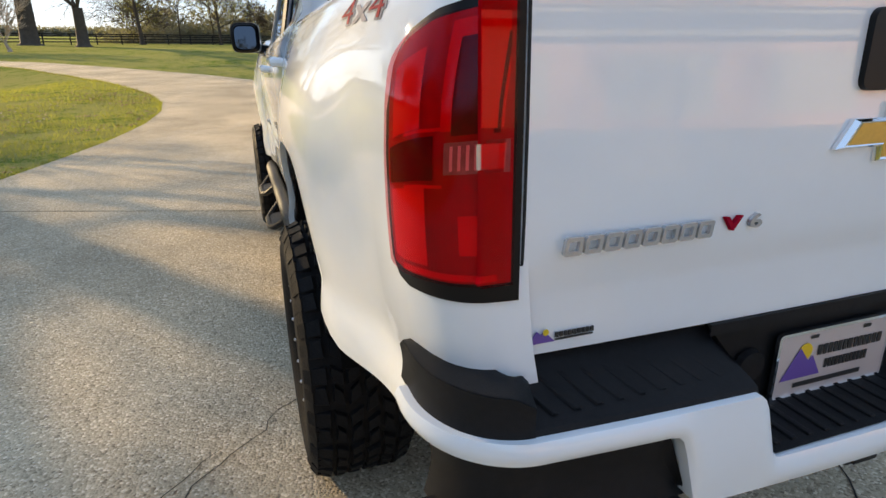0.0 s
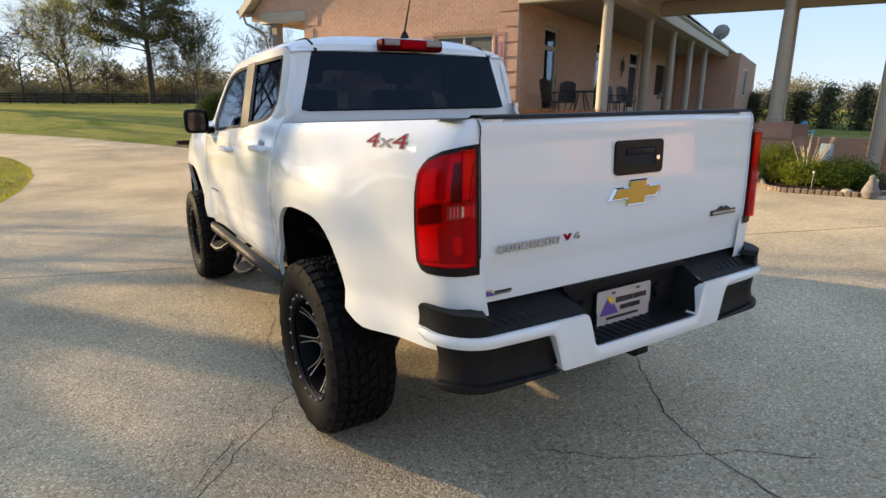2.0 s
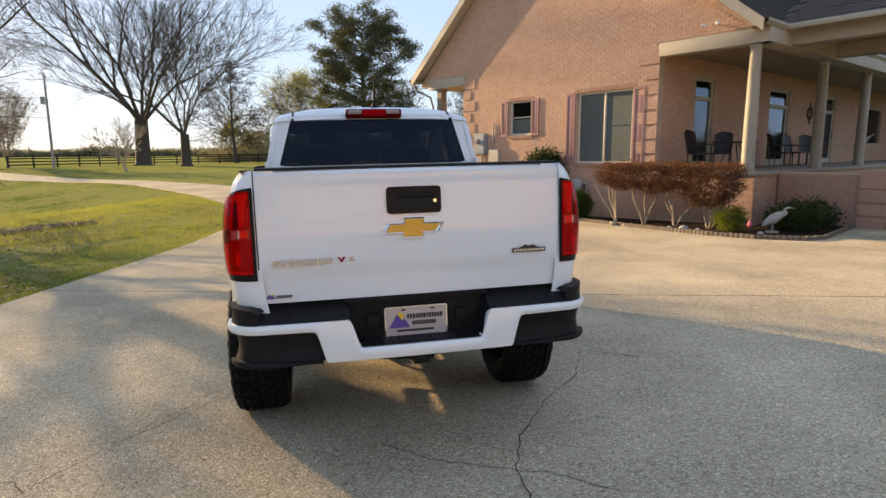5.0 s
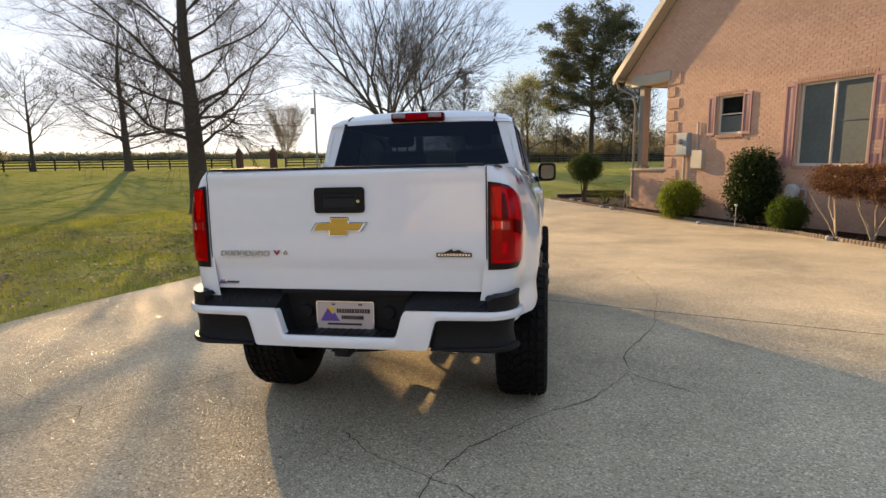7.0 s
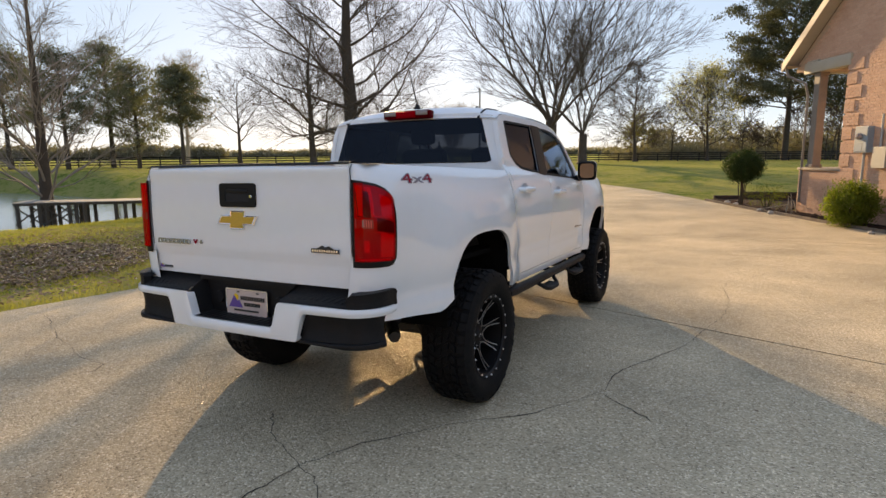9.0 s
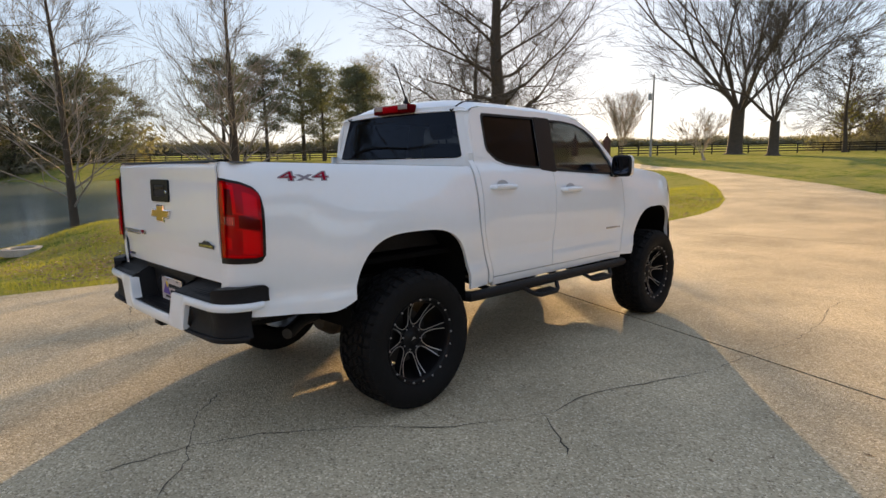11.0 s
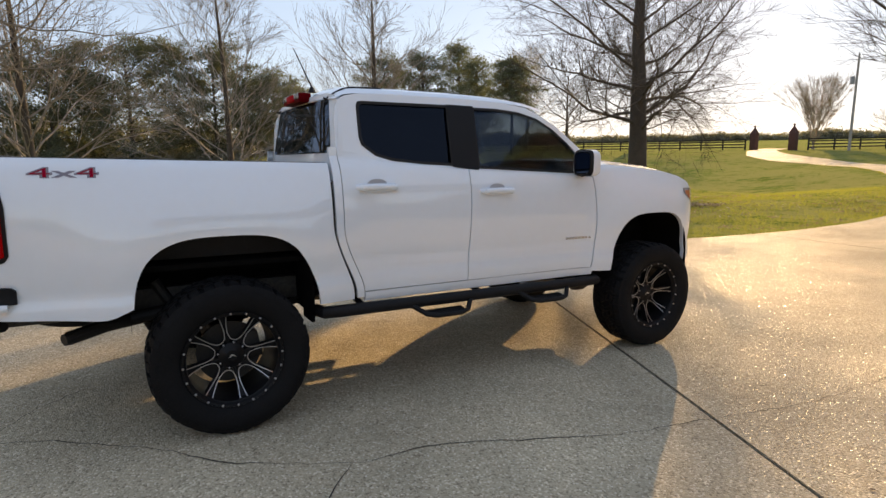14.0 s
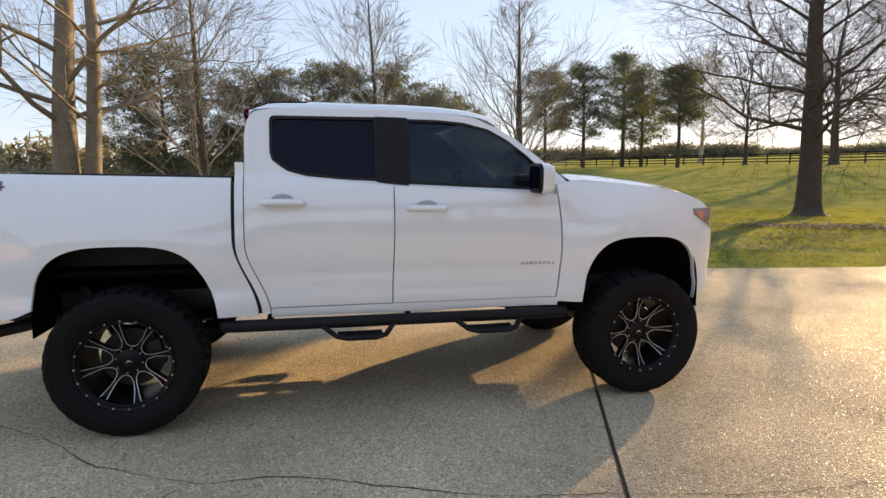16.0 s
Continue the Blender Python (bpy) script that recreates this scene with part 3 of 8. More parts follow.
def half(y, z):
    """Half width of the body at a place on its side."""
    k = min(len(SMOOTH) - 1.001, max(0.0, (z - 0.40) / 0.005))
    w = SMOOTH[int(k)] + (SMOOTH[int(k) + 1] - SMOOTH[int(k)]) * (k - int(k))
    w += 0.060 * smoothstep(1.85, 1.0, arch_q(y, z, YR, 0.455)) + 0.050 * smoothstep(1.75, 1.0, arch_q(y, z, YF, 0.43))
    w += 0.009 * (smoothstep(0.888, 0.858, z) - smoothstep(0.85, 0.70, z)) * smoothstep(0.5, 0.75, y) * smoothstep(2.9, 2.6, y)
    if y > 3.2:
        u = min(1.0, (y - 3.2) / 0.66)
        w -= 0.17 * (1 - (1 - u ** 2.4) ** (1 / 2.4)) + 0.02 * u
    if y < -0.45:
        w -= 0.034 * smoothstep(-0.45, -1.15, y)
    if y < -0.86:
        u = min(1.0, (-0.86 - y) / 0.258)
        w -= 0.135 * (1 - (1 - u ** 3.0) ** (1 / 3.0))
    return w


def arch(y, yc, a, base):
    u = abs(y - yc) / a
    return max(base, 0.60 + 0.49 * (1 - u ** 3.2) ** (1 / 3.2)) if u < 1 else base


def panel(ys, zlo, zhi, sgn, rows=16, slant=None, flange=0.03):
    """A body panel: columns at ys from zlo(y) to zhi(y), laid on the body's side, with turned-in edges."""
    grid = []
    for y in ys:
        lo, hi = zlo(y), zhi(y)
        col = []
        for k in range(rows + 1):
            z = lo + (hi - lo) * k / rows
            yy = y + (slant(y, z) if slant else 0)
            col.append(Vector((sgn * half(yy, z), yy, z)))
        grid.append(col)
    s = Shape().grid(grid, flip=sgn > 0)
    # turned-in edges
    rim = [c[0] for c in grid] + grid[-1][1:] + [c[-1] for c in reversed(grid)][1:] + list(reversed(grid[0]))[1:-1]
    inn = [p + Vector((-sgn * flange, 0, 0)) for p in rim]
    s.grid([rim + rim[:1], inn + inn[:1]], flip=sgn < 0)
    return s


def spread(a, b, n, yc=None, half_w=None):
    """Column places from a to b, closer together at the ends of a wheel arch."""
    ys = set(np.linspace(a, b, n).tolist())
    if yc is not None:
        for k in range(0, 15):
            d = half_w * math.sin(math.pi / 2 * k / 14)
            ys |= {yc - d, yc + d}
        ys |= {yc - half_w * 0.999, yc + half_w * 0.999, yc - half_w * 1.004, yc + half_w * 1.004, yc - half_w * 0.99, yc + half_w * 0.99}
    return sorted(y for y in ys if a <= y <= b)


def tail(y):
    return lerp([(-1.118, 1.487), (-0.95, 1.487), (0.56, 1.468)], y)


FENDER_TOP = [(2.60, 1.43), (2.75, 1.468), (3.0, 1.452), (3.33, 1.418), (3.55, 1.375), (3.70, 1.325), (3.80, 1.24), (3.86, 1.15)]
for sgn in (1, -1):
    ys = spread(-1.118, 0.555, 40, YR, 0.455)
    ys = sorted(set(ys) | {-1.118 + 0.258 * (1 - math.cos(math.pi / 2 * k / 12)) for k in range(13)} | {-1.1179, -1.1176, -1.117, -1.1162})
    cut = lambda y, z: 0.133 * smoothstep(1.12, 0.66, z) * smoothstep(0.35, 0.555, y)
    low = lambda y: arch(y, YR, 0.455, lerp([(-1.12, 0.74), (-0.62, 0.697), (-0.58, 0.702), (-0.485, 0.745), (-0.4, 0.745), (0.40, 0.66), (0.6, 0.655)], y))
    part("bed_side", panel(ys, low, tail, sgn, 34, cut, 0.021), PAINT, truck, "white box side with flared wheel arch")
    # doors
    slr = lambda y, z: 0.136 * smoothstep(1.09, 0.66, z) * smoothstep(1.0, 0.62, y) - 0.012 * smoothstep(1.2, 0.7, z) * smoothstep(1.2, 1.5, y)
    belt = lambda y: lerp([(0.6, 1.545), (0.75, 1.53), (0.90, 1.475), (1.42, 1.432), (2.0, 1.405), (2.62, 1.372)], y)
    door = part("rear_door", panel(np.linspace(0.628, 1.503, 22), lambda y: 0.697, belt, sgn, 32, slr), PAINT, truck, "white rear side door")
    slf = lambda y, z: -0.012 * smoothstep(1.2, 0.7, z) * smoothstep(1.9, 1.51, y) + (0.03 * math.sin((z - 0.68) / 0.7 * math.pi) - 0.035) * smoothstep(2.2, 2.61, y)
    fdoor = part("front_door", panel(np.linspace(1.510, 2.614, 24), lambda y: 0.695, belt, sgn, 32, slf), PAINT, truck, "white front side door")
    sl2 = lambda y, z: (0.03 * math.sin(max(0, min(1, (z - 0.68) / 0.7)) * math.pi) - 0.035) * smoothstep(2.95, 2.624, y)
    ys = spread(2.624, 3.86, 34, YF, 0.43)
    ys = sorted(set(ys) | {3.86 - 0.5 * (1 - math.cos(math.pi / 2 * k / 10)) for k in range(8)})
    lowf = lambda y: arch(y, YF, 0.43, lerp([(2.6, 0.665), (2.9, 0.65), (3.62, 0.63), (3.86, 0.70)], y))
    part("front_fender", panel(ys, lowf, lambda y: lerp(FENDER_TOP, y), sgn, 30, sl2), PAINT, truck, "white front fender with flared wheel arch")
    # rocker strip under the doors and the cab corner behind them
    part("rocker_panel", panel(np.linspace(0.762, 2.60, 12), lambda y: 0.635, lambda y: 0.691, sgn, 4), PAINT, truck)
    part("cab_corner", panel(np.linspace(0.575, 0.622, 4), lambda y: 0.66, lambda y: 1.56, sgn, 18, lambda y, z: 0.136 * smoothstep(1.09, 0.66, z)), PAINT, truck)
    # dark backing behind the panel gaps
    s = Shape()
    for a, b in ((0.53, 0.68), (1.46, 1.56), (2.56, 2.68)):
        rows = []
        for y in np.linspace(a, b, 5):
            col = []
            for z in np.linspace(0.70, 1.36, 16):
                yy = y + (0.136 * smoothstep(1.09, 0.66, z) if a < 1 else 0)
                col.append((sgn * (half(yy, z) - 0.020), yy, z))
            rows.append(col)
        s = Shape().grid(rows, flip=sgn > 0)
        part("panel_gap", s, SEAM, truck)
    # handles
    for d, y0, z0 in ((door, 0.845, 1.325), (fdoor, 1.71, 1.287)):
        x = half(y0, z0)
        s = Shape().tube([(sgn * (x - 0.01), y0 - 0.125, z0), (sgn * (x + 0.03), y0 - 0.105, z0 + 0.002), (sgn * (x + 0.036), y0, z0 + 0.004), (sgn * (x + 0.030), y0 + 0.105, z0 + 0.002), (sgn * (x - 0.01), y0 + 0.125, z0)], [0.016, 0.020, 0.021, 0.020, 0.016], 10)
        part("handle", s, PAINT, d, "body-coloured door handle")
        # flat grey patch on the door, the cup's shade put into its colour
        s = Shape().grid([[(sgn * (half(y0 + 0.066 * u, z0 + 0.02) + 0.0025), y0 + 0.066 * u, z0 + 0.016 + k * 0.034 * (1 - u * u) ** 0.5) for k in (0, 0.35, 0.7, 1.0)] for u in np.linspace(-1, 1, 15)], flip=sgn > 0)
        part("handle_recess", s, CUPSHADE, d)
    # badge bars on the front door
    s = Shape()
    for k in range(8):
        y0 = 2.335 + k * 0.031
        s.cbox((sgn * half(y0, 0.925) - 0.004, y0, 0.917), (sgn * half(y0, 0.925) + 0.003, y0 + 0.026, 0.934), 0.0015)
    part("badge", s, SILVER, fdoor, "small chrome badge drawn as bars")

# cab: upper side frames, roof, glass
def up(y, z):
    return 0.802 - (z - 1.47) * 0.215


ROOF = [(0.635, 1.845), (0.665, 1.868), (0.75, 1.884), (1.0, 1.892), (1.55, 1.894), (1.85, 1.886), (2.05, 1.868), (2.2, 1.836)]
REARWIN = [(0.785, 1.575), (0.772, 1.62), (0.772, 1.815), (0.782, 1.835), (0.80, 1.842), (1.415, 1.848), (1.415, 1.452), (1.2, 1.462), (0.98, 1.482), (0.87, 1.512)]
FRONTWIN = [(1.60, 1.842), (1.80, 1.842), (1.98, 1.828), (2.14, 1.790), (2.27, 1.722), (2.40, 1.625), (2.50, 1.535), (2.56, 1.455), (2.57, 1.395), (2.2, 1.410), (1.60, 1.436)]
FRAME_OUT = [(0.628, 1.43), (0.628, 1.72), (0.642, 1.80), (0.664, 1.845), (0.70, 1.868), (0.78, 1.884), (1.0, 1.892), (1.55, 1.894), (1.85, 1.886), (2.05, 1.862), (2.2, 1.80), (2.32, 1.735), (2.5, 1.60), (2.68, 1.455), (2.68, 1.37), (2.2, 1.37), (1.5, 1.39), (0.9, 1.43)]


def flat_with_holes(outer, holes, place, thick):
    """An outline with holes, filled, placed by place(u, v) and given depth by the vector thick."""
    bm = bmesh.new()
    es = []
    for loop in [outer] + holes:
        vs = [bm.verts.new((u, v, 0)) for u, v in loop]
        es += [bm.edges.new((a, b)) for a, b in zip(vs, vs[1:] + vs[:1])]
    bmesh.ops.triangle_fill(bm, edges=es, use_beauty=True, use_dissolve=False)
    bm.verts.index_update()
    pts = [place(v.co.x, v.co.y) for v in bm.verts]
    tri = [[v.index for v in f.verts] for f in bm.faces]
    rim = [(e.verts[0].index, e.verts[1].index) for e in bm.edges if e.is_boundary]
    bm.free()
    n = len(pts)
    s = Shape().add(pts + [p + thick for p in pts], tri + [[n + i for i in t[::-1]] for t in tri] + [(a, b, n + b, n + a) for a, b in rim])
    return s


for sgn in (1, -1):
    pl = lambda y, z: Vector((sgn * up(y, z), y, z))
    part("cab_side_frame", flat_with_holes(FRAME_OUT, [REARWIN, FRONTWIN], pl, Vector((-sgn * 0.035, 0, 0))), PAINT, truck)
    bp = [(1.408, 1.852), (1.608, 1.850), (1.608, 1.425), (1.408, 1.445)]
    part("pillar_trim", flat_with_holes(bp, [], lambda y, z: Vector((sgn * (up(y, z) + 0.004), y, z)), Vector((-sgn * 0.01, 0, 0))), PILLAR, truck, "black door pillar trim")
    s = Shape()
    for win in (REARWIN, FRONTWIN):
        c = Vector((sum(p[0] for p in win) / len(win), sum(p[1] for p in win) / len(win)))
        ring = []
        for k in (1.0, 0.965):
            ring.append([Vector((sgn * (up(0, c.y + (z - c.y) * k) + 0.003), c.x + (y - c.x) * (k if k == 1 else 1 - 0.018 / max(0.2, abs(y - c.x))), c.y + (z - c.y) * (1 if k == 1 else 1 - 0.018 / max(0.15, abs(z - c.y))))) for y, z in win + win[:1]])
        s.grid(ring, flip=sgn < 0)
    part("window_seal", s, SEAM, truck)
    for nm, win, gl, lab in (("rear_side_window", REARWIN, TINT, "dark tinted rear side window"), ("front_side_window", FRONTWIN, TINTF, "tinted front side window")):
        ob = part(nm, flat_with_holes(win, [], lambda y, z: Vector((sgn * (up(y, z) - 0.012), y, z)), Vector((-sgn * 0.004, 0, 0))), gl, truck, lab)
    # mirror
    m = pose(sgn * 0.97, 2.42, 1.475, 0, 0, sgn * 8)
    s = Shape()
    rows = []
    for u, (hw, hh) in ((-0.045, (0.072, 0.078)), (-0.03, (0.088, 0.092)), (0.02, (0.090, 0.094)), (0.055, (0.078, 0.082)), (0.07, (0.05, 0.055))):
        rows.append([m @ Vector((hw * math.copysign(abs(math.cos(a)) ** 0.45, math.cos(a)), u, hh * math.copysign(abs(math.sin(a)) ** 0.45, math.sin(a)))) for a in np.linspace(0, 2 * math.pi, 25)[:-1]])
    s.grid(rows, close=True)
    s.f.append(tuple(len(s.v) - 24 + k for k in range(24)))
    mir = part("side_mirror", s, GLOSSBLACK, truck, "black side mirror housing")
    cap = Shape().grid([[m.translation + (Vector(s.v[24 * k + q % 24]) - m.translation) * 1.035 for q in range(-4, 17)] for k in range(1, 5)])
    part("mirror_cap", cap, PAINT, mir, "white mirror cap")
    g1 = Shape().grid([[m @ Vector((hw * 0.95 * math.copysign(abs(math.cos(a)) ** 0.45, math.cos(a)), -0.046, hw * math.copysign(abs(math.sin(a)) ** 0.45, math.sin(a)))) for a in np.linspace(0, 2 * math.pi, 25)] for hw in (0.001, 0.07)])
    part("mirror_glass", g1, MIRROR, mir, "mirror glass with a dark blue reflection tint")
    part("mirror_arm", Shape().tube([(sgn * 0.84, 2.49, 1.40), (sgn * 0.90, 2.46, 1.41), (sgn * 0.95, 2.43, 1.43)], 0.032, 8), GLOSSBLACK, mir)

# roof skin
rows = []
for y in np.linspace(0.635, 2.2, 26):
    z = lerp(ROOF, y)
    x = up(y, z)
    row = []
    for k in range(-10, 11):
        u = k / 10
        c = abs(u)
        xx = x * (c if c < 0.8 else 0.8 + 0.2 * math.sin((c - 0.8) / 0.2 * math.pi / 2))
        zz = z + 0.062 * (1 - c ** 5) * smoothstep(0.60, 0.80, y) + 0.02 * (1 - c ** 2)
        row.append((math.copysign(xx, u), y, zz))
    rows.append(row)
part("roof", Shape().grid(rows), PAINT, truck, "white cab roof")
for sgn in (1, -1):
    part("roof_ditch_strip", Shape().tube([(sgn * 0.590, 0.618, 1.862)] + [(sgn * 0.585, y, lerp(ROOF, y) + 0.044 * smoothstep(0.60, 0.80, y) + 0.003) for y in np.linspace(0.632, 1.0, 8)], 0.008, 6), SEAM, truck)
# rear cab wall with its window
BACK_OUT = [(-0.80, 1.30), (-0.80, 1.50), (-0.725, 1.835), (-0.68, 1.872), (-0.55, 1.893), (0, 1.905), (0.55, 1.893), (0.68, 1.872), (0.725, 1.835), (0.80, 1.50), (0.80, 1.30)]
BACK_WIN = [(-0.695, 1.545), (-0.612, 1.815), (-0.59, 1.842), (-0.55, 1.852), (0, 1.862), (0.55, 1.852), (0.59, 1.842), (0.612, 1.815), (0.695, 1.545), (0.66, 1.528), (-0.66, 1.528)]
yb = lambda x, z: 0.575 + 0.07 * (z - 1.3) / 0.6 + 0.10 * abs(x) ** 5
part("cab_back", flat_with_holes(BACK_OUT, [BACK_WIN], lambda x, z: Vector((x, yb(x, z), z)), Vector((0, 0.03, 0))), PAINT, truck)
rows = [[(k / 12 * (0.695 - 0.09 * u), yb(k / 12 * 0.66, 1.54 + 0.31 * u) - 0.004, 1.535 + 0.318 * u + 0.008 * u * (1 - (k / 12) ** 2)) for k in range(-12, 13)] for u in np.linspace(0, 1, 6)]
part("rear_window", Shape().grid(rows), TINT, truck, "dark tinted rear window")
bl = part("brake_light", Shape().cbox((-0.205, 0.575, 1.868), (0.205, 0.66, 1.932), 0.012), REDDEEP, truck, "high-mounted red brake light")
part("brake_lens", Shape().cbox((-0.085, 0.566, 1.876), (0.085, 0.60, 1.924), 0.006), RED, bl, "red lens")
for sgn in (1, -1):
    part("cargo_lens", Shape().cbox((sgn * 0.14 - 0.05, 0.567, 1.892), (sgn * 0.14 + 0.05, 0.60, 1.926), 0.005), CLEAR, bl, "clear cargo lamp lens")
ant = part("antenna_base", Shape().lathe([(0.0, 0.035), (0.010, 0.033), (0.020, 0.015), (0.030, -0.005)], n=14, m=Matrix.Translation((0.02, 0.72, 1.962))), GLOSSBLACK, truck)
part("antenna_mast", Shape().tube([(0.02, 0.72, 1.99), (0.02, 0.60, 2.24)], [0.006, 0.003], 6), GLOSSBLACK, ant, "thin black antenna mast")
# windscreen, pillars at the front, bonnet
rows = [[(k / 8 * (0.70 + 0.06 * u), 2.2 + 0.55 * u - 0.06 * (k / 8) ** 2 * (1 - u), 1.88 - 0.41 * u - 0.03 * (k / 8) ** 2) for k in range(-8, 9)] for u in np.linspace(0, 1, 8)]
part("windscreen", Shape().grid(rows), TINTF, truck, "windscreen")
rows = []
for y in np.linspace(2.70, 3.80, 18):
    zt = lerp(FENDER_TOP, y)
    hw = half(y, zt - 0.03) - 0.015
    rows.append([(hw * k / 10, y, zt + 0.045 * (1 - abs(k / 10) ** 3) * smoothstep(3.85, 3.5, y) + 0.012 * smoothstep(0.55, 0.7, abs(k / 10)) * smoothstep(1.0, 0.8, abs(k / 10))) for k in range(-10, 11)])
part("bonnet", Shape().grid(rows), PAINT, truck, "white bonnet")
# front fascia, grille, lamps, bumper
rows = []
for z, out in ((1.33, -0.14), (1.27, -0.06), (1.18, -0.02), (1.0, 0.0), (0.86, 0.03), (0.80, 0.03), (0.70, 0.0), (0.60, -0.06)):
    rows.append([(0.80 * math.sin(a), 3.36 + out + 0.50 * math.cos(a) ** 0.5 if math.cos(a) > 0 else 3.36, z) for a in np.linspace(-1.12, 1.12, 25)])
part("front_fascia", Shape().grid(rows, flip=True), PAINT, truck, "white front fascia")
part("grille", Shape().cbox((-0.48, 3.74, 0.92), (0.48, 3.875, 1.24), 0.03), BLACK, truck, "black grille")
part("front_valance", Shape().grid([[(0.82 * math.sin(a), 3.38 + o + 0.50 * max(0.001, math.cos(a)) ** 0.5, z) for a in np.linspace(-1.12, 1.12, 21)] for z, o in ((0.88, 0.03), (0.82, 0.05), (0.72, 0.05), (0.62, 0.0))], flip=True), BLACK, truck)
for sgn in (1, -1):
    rows = []
    for u in np.linspace(0, 1, 9):
        y = 3.60 + 0.235 * u
        lo, hi = 1.235 - 0.125 * u, 1.275 - 0.0 * u
        rows.append([(sgn * (half(y, z) + 0.004), y, z) for z in np.linspace(lo, hi, 6)])
    hl = part("headlight", Shape().grid(rows, flip=sgn > 0), CLEAR, truck, "clear wraparound headlight")
    rows = [[(sgn * (half(y, z) + 0.008), y, z) for z in np.linspace(1.235 - 0.125 * u + 0.01, 1.255, 4)] for u in (0.12, 0.3, 0.5) for y in (3.60 + 0.235 * u,)]
    part("marker_lens", Shape().grid(rows, flip=sgn > 0), AMBER, hl, "amber side marker")

# cargo box: inner walls, floor, rails
s = Shape()
for sgn in (1, -1):
    s.grid([[(sgn * 0.70, y, z) for z in (0.95, 1.47)] for y in (-1.07, 0.54)], flip=sgn < 0)
s.grid([[(x, y, 0.95) for y in (-1.07, 0.54)] for x in (-0.7, 0.7)], flip=True)
s.grid([[(x, 0.54, z) for z in (0.95, 1.47)] for x in (-0.7, 0.7)], flip=True)
part("box_liner", s, BLACK, truck, "black box liner")
for sgn in (1, -1):
    part("rail_cap", Shape().grid([[(sgn * x, y, tail(y) + dz) for x, dz in ((0.69, -0.02), (0.69, 0.001), (0.73, 0.004), (0.765, 0.003), (0.778, -0.004))] for y in np.linspace(-1.085, 0.56, 12)], flip=sgn > 0), BLACK, truck, "black rail cap")

# tailgate
PROF = [(0.885, -1.085), (0.890, -1.109), (0.93, -1.112), (0.985, -1.113), (1.005, -1.116), (1.03, -1.124), (1.06, -1.128), (1.12, -1.130), (1.25, -1.131), (1.38, -1.129), (1.425, -1.128), (1.445, -1.132), (1.468, -1.130), (1.484, -1.118), (1.490, -1.100), (1.490, -1.06)]
rows = [[(0.707 * k / 14, y + 0.010 * (k / 14) ** 2, z) for k in range(-14, 15)] for z, y in PROF]
gate = part("tailgate", Shape().grid(rows).grid([[(sg * 0.707, y, z) for z, y in PROF] for sg in (1,) for dy in (0,)] + [[(0.707, -1.06, z) for z, y in PROF]]).grid([[(-0.707, -1.06, z) for z, y in PROF], [(-0.707, y + 0.01, z) for z, y in PROF]]), PAINT, truck, "white tailgate")
part("tailgate_cap", Shape().grid([[(0.70 * k / 10, y, z) for k in range(-10, 11)] for y, z in ((-1.121, 1.486), (-1.112, 1.497), (-1.06, 1.500), (-1.04, 1.49))], flip=True), BLACK, gate, "black top cap")
# gap shadows beside the gate
for sgn in (1, -1):
    part("gate_gap", Shape().grid([[(sgn * 0.7070, y + 0.0085, z), (sgn * 0.7122, y + 0.0085, z)] for z, y in PROF[:-1]], flip=sgn < 0), SEAM, truck)
# gate handle


def rounded(hw, hh, r, n=6):
    pts = []
    for cx, cy, a0 in ((hw - r, hh - r, 0), (-hw + r, hh - r, 90), (-hw + r, -hh + r, 180), (hw - r, -hh + r, 270)):
        pts += [(cx + r * math.cos(radians(a0 + 90 * k / n)), cy + r * math.sin(radians(a0 + 90 * k / n))) for k in range(n + 1)]
    return pts


MREAR = Matrix(((1, 0, 0, 0), (0, 0, -1, 0), (0, 1, 0, 0), (0, 0, 0, 1)))     # flat outlines stood up to face the rear
hbz = part("handle_bezel", flat_with_holes(rounded(0.127, 0.062, 0.018), [rounded(0.085, 0.034, 0.010)], lambda u, v: Vector((u - 0.004, -1.140, v + 1.336)), Vector((0, 0.02, 0))), GLOSSBLACK, gate, "black tailgate handle bezel")
part("handle_cup", Shape().prism(rounded(0.105, 0.045, 0.012), 0.004, Matrix.Translation((-0.004, -1.1335, 1.336)) @ MREAR), SEAM, hbz)
part("handle_lever", Shape().cbox((-0.080, -1.142, 1.345), (0.075, -1.130, 1.368), 0.005), GLOSSBLACK, hbz)
part("lock", Shape().lathe([(0, 0.003), (0.008, 0.003), (0.0095, 0)], n=14, m=Matrix.Translation((0.093, -1.1405, 1.33)) @ MREAR), CHROME, hbz, "chrome key lock")
# emblem: a flat cross with slanted arms, gold in a chrome rim
def cross(hw, hh, bw, bh, sl):
    return [(-hw, -bh), (-bw, -bh), (-bw, -hh), (bw * 0.92, -hh), (bw * 0.92, -bh), (hw - sl, -bh), (hw, bh), (bw * 1.05, bh), (bw * 1.05, hh), (-bw * 0.85, hh), (-bw * 0.85, bh), (-hw + sl, bh)]


ME = Matrix.Translation((-0.012, -1.131, 1.206)) @ MREAR
em = part("emblem", Shape().grid([[ME @ Vector((x, y, z)) for x, y in cross(*c)] for z, c in ((0, (0.150, 0.049, 0.052, 0.024, 0.032)), (0.007, (0.149, 0.0485, 0.0515, 0.0235, 0.0315)), (0.0125, (0.137, 0.0445, 0.048, 0.0195, 0.027)), (0.011, (0.127, 0.041, 0.0445, 0.0165, 0.024)))], close=True), CHROME, gate, "chrome-rimmed gold emblem")
